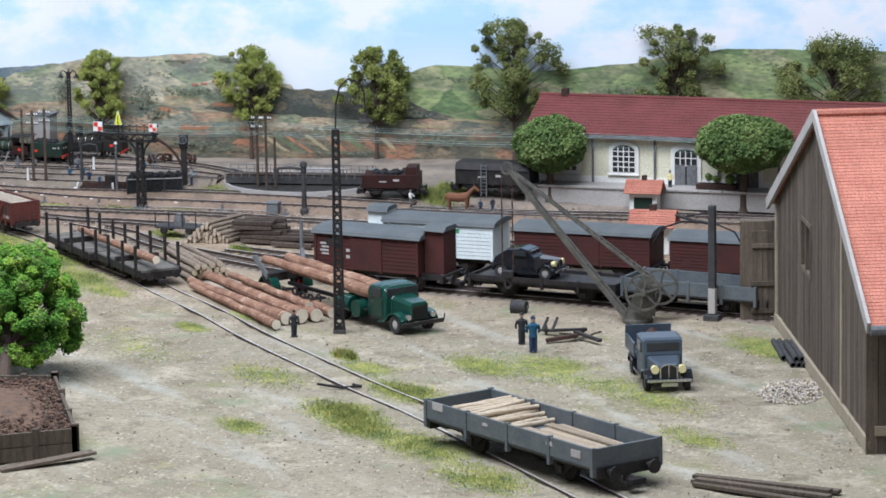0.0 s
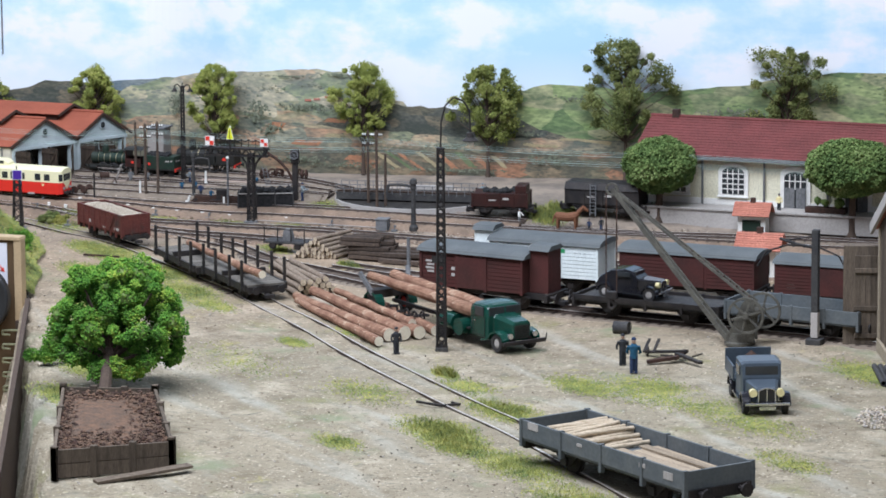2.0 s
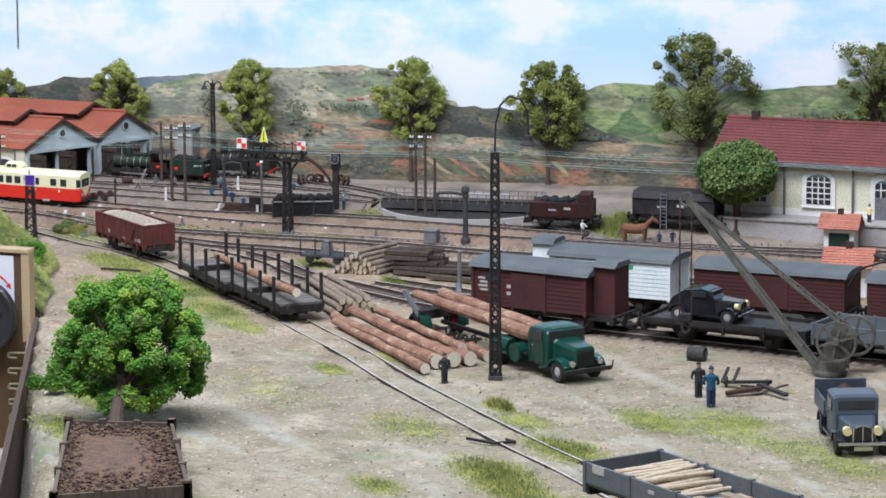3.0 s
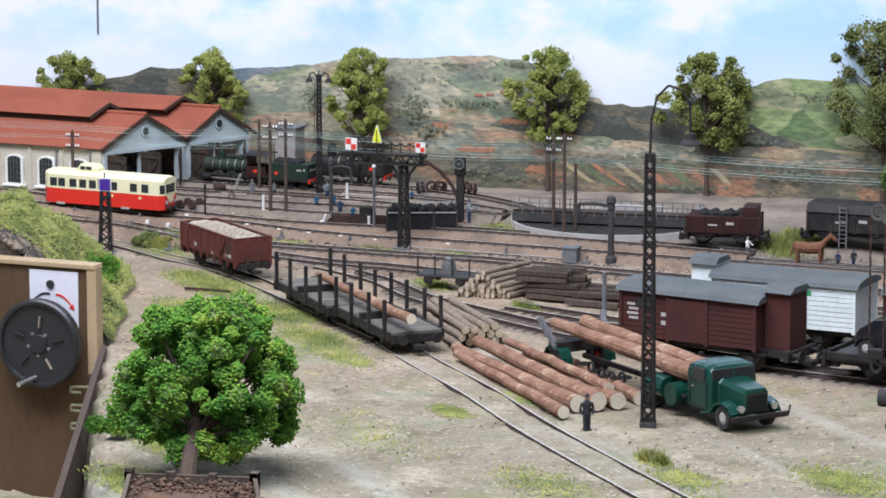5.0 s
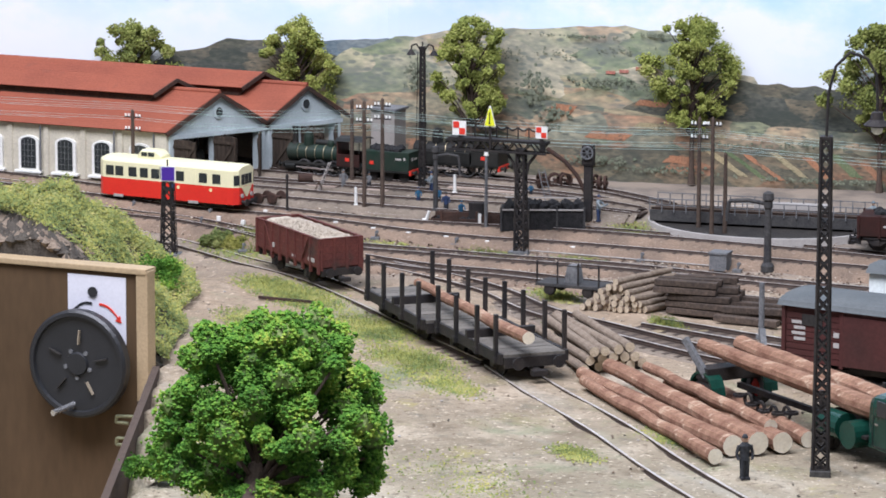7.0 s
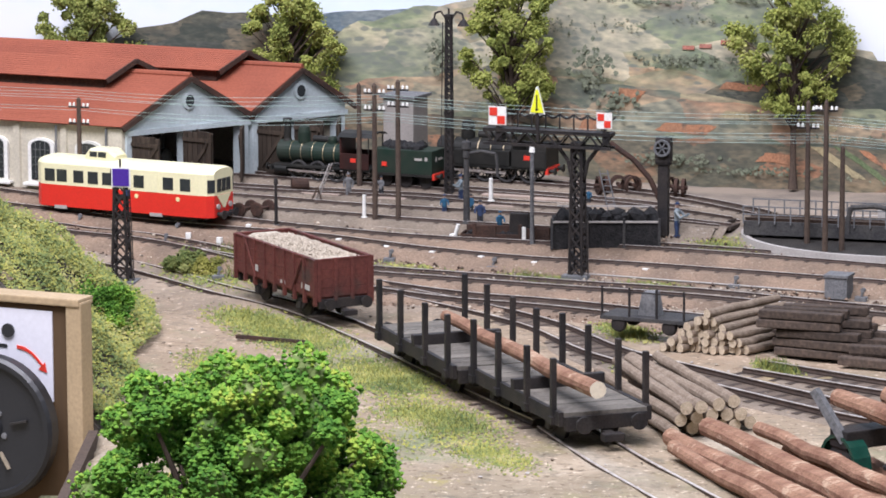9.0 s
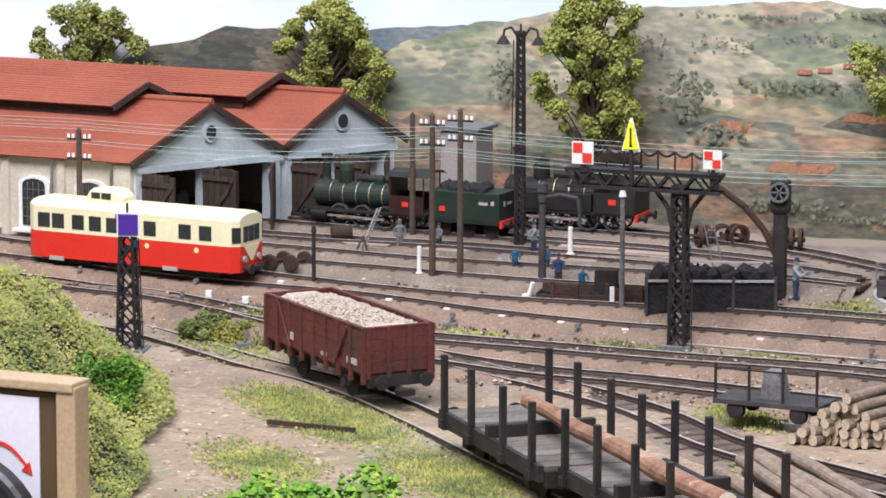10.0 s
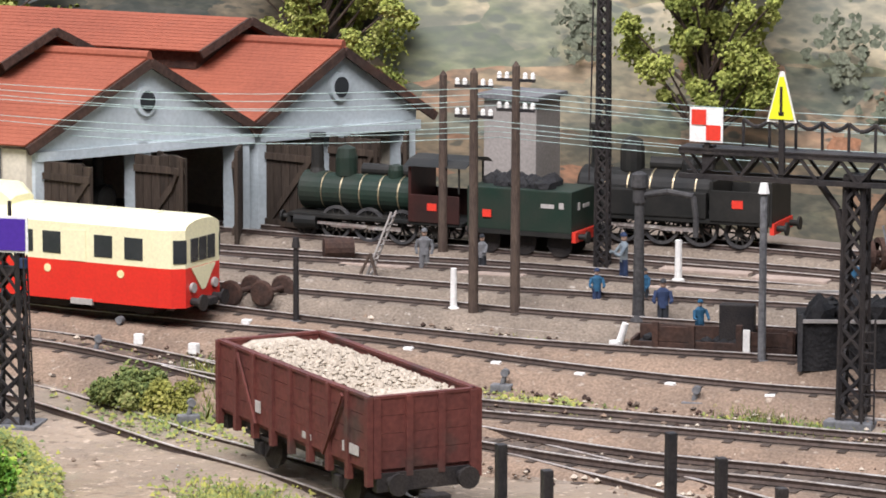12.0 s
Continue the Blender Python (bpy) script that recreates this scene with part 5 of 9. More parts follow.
def log(b, p, q, r0, r1, wob=0.06, n=12):
    """A stripped trunk from p to q, slightly crooked, with pale sawn ends."""
    p, q = Vector(p), Vector(q)
    ax = (q - p).normalized()
    u = ax.orthogonal().normalized()
    w = ax.cross(u)
    rings = []
    k = 7
    for i in range(k + 1):
        t = i / k
        c = p.lerp(q, t) + u * rng.uniform(-wob, wob) + w * rng.uniform(-wob, wob)
        r = r0 + (r1 - r0) * t
        rings.append([c + (u * math.cos(a) + w * math.sin(a)) * r * rng.uniform(0.95, 1.05) for a in [2 * math.pi * j / n for j in range(n)]])
    b.slot = 0
    b.loft(rings, caps=False)
    b.slot = 1
    for ring in (rings[0], rings[-1]):
        vs = [b.bm.verts.new(v) for v in ring]
        f = b.bm.faces.new(vs)
        f.material_index = 1


def one_log(name, p, q, r0, r1, label, group, mats=("bark", "log_end"), wob=0.06):
    b = Build()
    mid = (Vector(p) + Vector(q)) / 2
    log(b, Vector(p) - mid, Vector(q) - mid, r0, r1, wob)
    return solo(name, b, list(mats), mid.x, mid.y, mid.z, 0, 1.0, label, "log", group)


one_log("log", (-35.7, 78.6, 2.1), (-26.4, 65.4, 2.25), 0.24, 0.32, "long reddish-brown log lying on the stake wagons", "logs on the stake wagons")

# felled trunks beside the siding
for p, q, r0, r1 in (((-14.0, 51.2, 0.38), (-23.6, 65.4, 0.3), 0.36, 0.26), ((-13.7, 52.9, 0.52), (-24.0, 66.9, 0.36), 0.48, 0.33), ((-12.6, 53.3, 0.6), (-22.6, 66.6, 0.9), 0.52, 0.36), ((-11.6, 54.0, 0.52), (-19.6, 66.0, 0.36), 0.48, 0.33), ((-12.4, 55.4, 0.98), (-20.8, 66.6, 0.95), 0.34, 0.25),
                     ((-10.8, 55.6, 0.4), (-18.0, 67.0, 0.3), 0.38, 0.27)):
    one_log("log", p, q, r0, r1, "thick stripped reddish-brown log lying beside the siding", "felled logs beside the siding")
# logs stacked behind the wagons
for i in range(15):
    row, k = (0, i) if i < 6 else (1, i - 6) if i < 11 else (2, i - 11)
    x = -24.2 + k * 0.46 + row * 0.23
    one_log("log", (x, 68.4 + k * 0.4 + rng.uniform(-0.3, 0.3), 0.27 + row * 0.45), (x - 4.8 + rng.uniform(-0.3, 0.3), 76.2 + k * 0.4, 0.27 + row * 0.45), 0.24, 0.2, "short grey-brown log with pale cut end in a stack", "stacked logs behind the wagons", ("log_grey", "log_pale"), 0.03)


def low_wagon(x, y, rz, s_, L, label, mat="wagon_grey", side_h=0.85, z=0.0, floor_mat="wagon_grey"):
    s = thing("low_side_wagon", x, y, rz, s_, label, "flat wagon", "rolling stock", z=z)
    W, F = 3.2, 1.3
    running_gear(s, L, W, (-L * 0.27, L * 0.27), F)
    b = Build()
    b.box(-L / 2, -W / 2, F - 0.1, L / 2, W / 2, F + 0.1)
    part("floor", b, floor_mat, s)
    if side_h:
        for side in (-1, 1):
            for i in range(4):
                b = Build()
                x0 = -L / 2 + L * i / 4
                b.box(x0 + 0.03, side * W / 2 - 0.06, F, x0 + L / 4 - 0.03, side * W / 2 + 0.05, F + side_h, 0.015)
                part("drop_side", b, mat, s)
            for i in range(5):
                b = Build()
                xx = -L / 2 + L * i / 4
                b.box(xx - 0.08, side * W / 2 - 0.1, F - 0.35, xx + 0.08, side * W / 2 + 0.11, F + side_h + 0.04)
                part("stanchion", b, mat, s)
        for e in (-1, 1):
            b = Build()
            b.box(e * L / 2 - 0.06, -W / 2, F, e * L / 2 + 0.06, W / 2, F + side_h, 0.015)
            part("end_board", b, mat, s)
    return s


gw = low_wagon(10.9, 12.6, -45.2, 1.6, 11.0, "grey low-sided wagon loaded with poles and boards", side_h=0.75, z=-0.35)
bars(gw, [(-5.0, 1.75, 0.7, 0.3), (-1.6, 1.7, 0.35, 0.12), (2.6, 1.7, 0.4, 0.16), (4.2, 1.55, 0.6, 0.3)], "concrete", -1, 1.66)


def gw_point(x, y, z):
    a = radians(-45.2)
    return (10.9 + 1.6 * (x * math.cos(a) - y * math.sin(a)), 12.6 + 1.6 * (x * math.sin(a) + y * math.cos(a)), -0.35 + 1.6 * z)


for layer, zz in ((0, 1.52), (1, 1.72), (2, 1.92)):
    for i in range(13 - layer * 3):
        x = -4.9 + layer * 0.3 + i * 0.29 + rng.uniform(-0.08, 0.08)
        tilt = rng.uniform(-0.25, 0.25)
        one_log("pole", gw_point(x - tilt + 0.3, -1.45, zz + rng.uniform(-0.03, 0.03)), gw_point(x + tilt + 0.2, 1.5, zz + rng.uniform(-0.03, 0.05)), 0.18, 0.15,
                "pale peeled pole lying across the grey wagon", "poles on the grey wagon", ("log_pale", "log_end"), 0.02)
for i in range(7):
    b = Build()
    b.box(-2.9, -0.2, -0.05, 2.4, 0.2, 0.05, 0.02)
    p = gw_point(2.3 + rng.uniform(-0.3, 0.3), -1.2 + i * 0.4, 1.46 + (0.1 if i in (2, 5) else 0))
    solo("board", b, "plank_yellow", *p, -45.2 + rng.uniform(-2.5, 2.5), 1.6, "weathered yellowish board lying in the grey wagon", "board", "boards in the grey wagon")


def van(x, y, rz, s_, L, label, mat, roof, cabin=False, z=0.0, H=3.6, marks=(), face=-1):
    s = thing("goods_van", x, y, rz, s_, label, "goods van", "rolling stock", z=z)
    W, F = 3.1, 1.3
    running_gear(s, L, W, (-L * 0.28, L * 0.28), F)
    x0 = -L / 2 + (1.5 if cabin else 0)
    n = int((L / 2 - x0) / 0.42)
    b = Build()
    b.box(x0 + 0.05, -W / 2 + 0.05, F, L / 2 - 0.05, W / 2 - 0.05, H - 0.05)
    part("body", b, mat, s)
    for side in (-1, 1):
        for i in range(9):
            b = Build()
            z0 = F + (H - F) * i / 9
            b.box(x0, side * W / 2 - 0.06, z0, L / 2, side * W / 2 + 0.01, z0 + (H - F) / 9 - 0.03)
            part("side_board", b, mat, s)
        for xx in (x0 + 0.1, x0 + (L / 2 - x0) * 0.36, x0 + (L / 2 - x0) * 0.64, L / 2 - 0.1):
            b = Build()
            b.box(xx - 0.08, side * W / 2 - 0.05, F - 0.1, xx + 0.08, side * W / 2 + 0.08, H)
            part("stanchion", b, mat, s)
        b = Build()
        b.box(x0 + (L / 2 - x0) * 0.37, side * (W / 2 + 0.05) - 0.05, F, x0 + (L / 2 - x0) * 0.63, side * (W / 2 + 0.05) + 0.03, H - 0.2, 0.02)
        part("sliding_door", b, mat, s)
        b = Build()
        b.box(L / 2 - 1.8, side * W / 2 - 0.02, H - 0.75, L / 2 - 0.9, side * W / 2 + 0.05, H - 0.3)
        part("vent_hatch", b, "dark_room", s)
    rings = []
    for e in (-1, 1):
        xx = (x0 if e < 0 else L / 2) + e * 0.15
        prof = [(-W / 2 - 0.18, H - 0.02)] + [(-(W / 2 + 0.1) * math.cos(t), H + 0.06 + 0.34 * math.sin(t)) for t in [math.pi * k / 10 for k in range(11)]] + [(W / 2 + 0.18, H - 0.02)]
        rings.append([(xx, u, v) for u, v in prof])
    b = Build()
    b.loft(rings)
    part("roof", b, roof, s)
    if cabin:
        b = Build()
        b.box(-L / 2 + 0.1, -0.85, F, x0 - 0.05, 0.85, H + 0.55, 0.03)
        part("brake_cabin", b, mat, s)
        b = Build()
        b.prism([(-1.05, H + 0.5), (1.05, H + 0.5), (0.6, H + 0.8), (-0.6, H + 0.8)], -L / 2, x0, "x")
        part("cabin_roof", b, roof, s)
        b = Build()
        for k in range(4):
            b.box(-L / 2 + 0.3, -W / 2 - 0.1, 0.5 + k * 0.3, -L / 2 + 1.1, -W / 2 + 0.3, 0.56 + k * 0.3)
        part("step", b, "black_iron", s)
    bars(s, marks, "concrete", face, W / 2 + 0.015)
    return s


van(-8.7, 67.9, 162, 1.22, 8.9, "dark red-brown goods van with brake cabin and grey roof", "van_brown", "van_roof", True, -0.1, 3.5, ((3.4, 2.8, 0.6, 0.12), (3.4, 2.58, 0.5, 0.12), (3.4, 2.36, 0.6, 0.12), (3.4, 2.14, 0.5, 0.12), (1.9, 2.0, 0.25, 0.2), (1.9, 2.4, 0.25, 0.2)), 1)
van(-6.1, 74.5, -12, 1.18, 9.2, "white refrigerator van with grey roof and brake cabin", "van_white", "van_roof", True, -0.1, 3.5)
van(6.2, 72.2, -11, 1.16, 9.4, "dark red-brown boarded goods van", "van_brown", "van_roof", False, -0.1, 3.4, ((-4.3, 2.2, 0.5, 0.3), (3.2, 1.6, 0.6, 0.2)))
van(17.5, 70.3, -11, 1.1, 8.2, "dark red-brown goods van with pale roof", "van_brown", "van_roof", False, -0.1, 3.4, ((-3.2, 1.7, 0.6, 0.3), (1.0, 1.7, 0.3, 0.2)))
# green lettering panel of the white van, as plain shapes
b = Build()
b.box(-0.9, -0.03, 0, 0.9, 0.0, 0.32)
b.box(-0.9, -0.03, -0.25, 0.2, 0.0, -0.12)
solo("name_panel", b, "lettering_green", -4.75, 72.3, 3.4, -12, 1.0, "green lettering panel fixed to the white van", "sign")

low_wagon(4.5, 64.1, -16.5, 1.24, 9.6, "black flat wagon carrying an old black car", "black_iron", 0.3, -0.1, "dark_grey")
low_wagon(15.9, 60.7, -18, 1.24, 8.6, "grey low-sided wagon standing empty", "wagon_grey", 0.8, -0.1)


def railcar():
    s = thing("railcar", -56.9, 101.4, -11.8, 0.642, "red and cream diesel railcar with roof cab", "railcar", "rolling stock", z=gz(101.4) + 0.05)
    L, W, Z0, ZB, ZT = 14.6, 3.4, 0.75, 2.3, 3.75

    def ring(x, k, zlo, zhi, arch=0.0):
        w = W / 2 * k
        pts = [(x, -w, zlo), (x, w, zlo), (x, w, zhi)]
        if arch:
            pts += [(x, w * math.cos(t), zhi + arch * math.sin(t)) for t in [math.pi * i / 8 for i in range(1, 8)]]
        return pts + [(x, -w, zhi)]

    def hull(zlo, zhi, arch, mat, name, lab=""):
        b = Build()
        b.loft([ring(-L / 2, 0.7, zlo, zhi, arch * 0.7), ring(-L / 2 + 0.5, 0.95, zlo, zhi, arch), ring(-L / 2 + 1.2, 1, zlo, zhi, arch), ring(L / 2 - 1.0, 1, zlo, zhi, arch), ring(L / 2 - 0.45, 0.95, zlo, zhi, arch), ring(L / 2, 0.74, zlo, zhi, arch * 0.8)])
        part(name, b, mat, s, lab)

    hull(Z0, ZB, 0, "railcar_red", "lower_body", "glossy red lower body")
    hull(ZB, ZT, 0, "railcar_cream", "upper_body", "cream upper body")
    hull(ZT, ZT + 0.05, 0.42, "railcar_cream", "roof")
    b = Build()
    b.prism([(-0.9, ZB - 0.02), (0.9, ZB - 0.02), (0.12, ZB - 0.95), (-0.12, ZB - 0.95)], L / 2 - 0.02, L / 2 + 0.05, "x")
    part("nose_flash", b, "railcar_cream", s)
    b = Build()
    b.loft([[(x, y, z) for y, z in ((-w, ZT + 0.3), (w, ZT + 0.3), (w, ZT + h), (w * 0.6, ZT + h + 0.12), (-w * 0.6, ZT + h + 0.12), (-w, ZT + h))] for x, w, h in ((-3.6, 0.8, 0.6), (-3.2, 0.95, 1.05), (-1.7, 0.95, 1.05), (-1.1, 0.8, 0.6))])
    part("roof_cab", b, "railcar_cream", s)
    b = Build()
    b.box(-3.1, -0.98, ZT + 0.62, -2.5, 0.98, ZT + 0.98)
    b.box(-2.4, -0.98, ZT + 0.62, -1.75, 0.98, ZT + 0.98)
    part("roof_cab_window", b, "dark_glass", s)
    for side in (-1, 1):
        for i, x in enumerate((-6.0, -5.0, -3.6, -2.4, -1.2, 0.1, 1.4, 3.8, 5.2)):
            b = Build()
            b.box(x - 0.42, side * W / 2 - 0.03, 2.55, x + 0.42, side * W / 2 + 0.03, 3.42, 0.02)
            part("window", b, "dark_glass", s)
        b = Build()
        b.box(2.2, side * W / 2 - 0.03, 2.32, 3.0, side * W / 2 + 0.025, 3.55)
        part("door", b, "railcar_cream", s)
        b = Build()
        for k in range(4):
            b.box(2.3 + 0.17 * k, side * W / 2, 2.45, 2.36 + 0.17 * k, side * W / 2 + 0.05, 3.45)
        part("door_louvre", b, "lamp_lens", s)
        for x in (2.3, -5.6):
            b = Build()
            b.box(x, side * (W / 2 + 0.02) - 0.06, 0.62, x + 1.0, side * (W / 2 + 0.02) + 0.06, 0.85)
            part("step", b, "concrete", s)
        b = Build()
        for x in (1.2, 4.6):
            b.rod((x, side * W / 2, 1.95), (x, side * (W / 2 + 0.03), 1.95), 0.16, n=14)
        part("badge", b, "lamp_lens", s)
    for y, turn in ((-1.3, -50), (-0.62, 0), (0.0, 0), (0.62, 0), (1.3, 50)):
        b = Build()
        b.box(-0.03, -0.27, 2.5, 0.03, 0.27, 3.42, 0.02)
        o = part("windscreen", b, "dark_glass", s)
        o.matrix_basis = shift(L / 2 + 0.01 if not turn else L / 2 - 0.17, y if not turn else y * 1.08, 0, turn)
    for y in (-0.8, 0.8):
        b = Build()
        b.rod((L / 2 - 0.2, y, 1.5), (L / 2 + 0.12, y, 1.5), 0.2, n=14)
        part("headlight", b, "concrete", s)
        b = Build()
        b.rod((L / 2 - 0.2, y, 0.95), (L / 2 + 0.45, y, 0.95), 0.16, n=10)
        b.rod((L / 2 + 0.45, y, 0.95), (L / 2 + 0.55, y, 0.95), 0.32, n=12)
        part("buffer", b, "black_iron", s)
    b = Build()
    b.box(L / 2 - 0.2, -0.35, 0.75, L / 2 + 0.5, 0.35, 1.05, 0.05)
    part("coupling", b, "black_iron", s)
    for x in (-5.2, -3.8, 3.6, 5.0):
        wheelset(s, x, 0.42)
    b = Build()
    b.box(-6, -1.2, 0.4, -3, 1.2, 0.8)
    b.box(2.9, -1.2, 0.4, 5.8, 1.2, 0.8)
    b.box(-2, -1.1, 0.35, 1.8, 1.1, 0.8)
    part("bogie", b, "black_iron", s)
    for x in (-5.5, -0.2, 2.8, 5.2):
        b = Build()
        b.box(x - 0.2, -0.2, ZT + 0.42, x + 0.2, 0.2, ZT + 0.52, 0.03)
        part("roof_vent", b, "railcar_cream", s)


railcar()


# ---- masts, signals, wires ----
def lattice(name, parent, x, y, z0, z1, w0, w1, mat="black_iron", bays=None, t=0.09):
    """A square lattice post: four legs and crossed lacing bars."""
    post = new(name)
    post.parent = parent
    n = bays or max(3, int((z1 - z0) / ((w0 + w1) / 2 * 1.1)))

    def corner(k, f):
        w = (w0 + (w1 - w0) * f) / 2
        sx, sy = ((-1, -1), (1, -1), (1, 1), (-1, 1))[k % 4]
        return Vector((x + sx * w, y + sy * w, z0 + (z1 - z0) * f))

    for k in range(4):
        b = Build()
        b.bar(corner(k, 0), corner(k, 1), t * 1.5)
        part("leg", b, mat, post)
        for i in range(n):
            for p, q in ((corner(k, i / n), corner(k + 1, (i + 1) / n)), (corner(k + 1, i / n), corner(k, (i + 1) / n))):
                b = Build()
                b.bar(p, q, t)
                part("lacing_bar", b, mat, post)
    for f in (0.0, 1.0):
        b = Build()
        p, q = corner(0, f), corner(2, f)
        b.box(p.x - 0.05, p.y - 0.05, p.z - 0.06, q.x + 0.05, q.y + 0.05, p.z + 0.06)
        part("end_plate", b, mat, post)
    return post


def pipe(b, pts, r, n=8):
    for p, q in zip(pts, pts[1:]):
        b.rod(p, q, r, n=n)


def bow(p, q, lift, n=8):
    p, q = Vector(p), Vector(q)
    return [p.lerp(q, i / n) + Vector((0, 0, lift * math.sin(math.pi * i / n))) for i in range(n + 1)]


def yard_lamp():
    s = thing("yard_lamp", -9.3, 50.8, 10, 1.2, "tall black lattice lamp mast with a hanging lamp", "lamp mast", z=0)
    b = Build()
    b.box(-0.38, -0.38, -0.2, 0.38, 0.38, 0.2, 0.05)
    part("footing", b, "dark_grey", s)
    lattice("mast", s, 0, 0, 0.2, 12.4, 0.54, 0.34, t=0.07)
    b = Build()
    pipe(b, [(0, 0, 12.3), (0.05, 0, 14.0), (0.3, 0, 15.0), (0.8, 0, 15.5), (1.4, 0, 15.3), (1.75, 0, 14.7), (1.8, 0, 13.8), (1.8, 0, 13.4)], 0.055)
    part("gooseneck", b, "black_iron", s)
    b = Build()
    b.lathe([(0.05, 0.5), (0.2, 0.45), (0.25, 0.2), (0.5, 0.0), (0.45, -0.05), (0.05, -0.02)], (1.8, 0, 12.9), "z", 14)
    part("shade", b, "black_iron", s)
    b = Build()
    b.blob((1.8, 0, 12.75), 0.22, 0, 2)
    part("bulb", b, "white_paint", s)


yard_lamp()


def depot_mast():
    s = thing("depot_mast", -43.5, 106.4, 0, 0.92, "tall dark lattice mast with twin lamps at the depot", "lamp mast")
    lattice("mast", s, 0, 0, 0, 9.0, 0.34, 0.24, t=0.05)
    for e in (-1, 1):
        b = Build()
        pipe(b, [(0, 0, 8.6), (e * 0.4, 0, 9.2), (e * 0.7, 0, 9.1), (e * 0.75, 0, 8.8)], 0.05)
        part("lamp_arm", b, "black_iron", s)
        b = Build()
        b.lathe([(0.04, 0.35), (0.12, 0.3), (0.3, 0.0), (0.05, 0.02)], (e * 0.75, 0, 8.5), "z", 12)
        part("lamp_shade", b, "black_iron", s)
    b = Build()
    b.rod((0, 0, 9), (0, 0, 9.35), 0.05)
    part("spike", b, "black_iron", s)
    b = Build()
    b.loft([[p + Vector((0.025 * math.cos(k * 1.2566), 0.025 * math.sin(k * 1.2566), 0)) for k in range(5)] for p in bow((-0.25, -0.2, 8.7), (-0.3, -0.4, 2.6), -0.3)])
    part("cable", b, "black_iron", s)


depot_mast()


def violet_signal():
    s = thing("shunting_signal", -54.6, 93.4, 5, 0.94, "black lattice signal post with violet square target", "railway signal", "signals", z=0)
    lattice("post", s, 0, 0, 0, 4.9, 0.74, 0.46, t=0.065)
    b = Build()
    b.box(-0.75, -0.6, -0.1, 0.75, 0.6, 0.12, 0.03)
    part("footing", b, "slate", s)
    b = Build()
    b.box(-0.28, -0.34, 4.55, 0.5, -0.28, 5.35)
    b.slot = 1
    b.box(-0.34, -0.31, 4.49, 0.56, -0.26, 5.41)
    part("target", b, ["signal_violet", "white_paint"], s, "violet square target with white rim")
    b = Build()
    b.box(-0.45, -0.15, 4.6, -0.1, 0.15, 5.3, 0.03)
    b.rod((0, 0, 4.9), (0, 0, 5.75), 0.05)
    b.bar((-0.35, 0, 4.0), (0.4, 0, 4.0), 0.2)
    b.rod((0.35, -0.1, 3.95), (0.35, -0.1, 4.3), 0.11)
    part("lamp_gear", b, "black_iron", s)
    b = Build()
    b.rod((0.42, -0.25, 4.1), (0.42, -0.25, 4.35), 0.1, n=10)
    part("lens", b, "cloth_blue", s)
    b = Build()
    for side in (-1, 1):
        b.bar((0.6, side * 0.15 - 0.2, 0), (0.45, side * 0.15 - 0.2, 4.4), 0.04)
    for k in range(14):
        b.bar((0.6 - 0.01 * k, -0.35, 0.2 + k * 0.3), (0.6 - 0.01 * k, -0.05, 0.2 + k * 0.3), 0.03)
    part("ladder", b, "black_iron", s)


violet_signal()


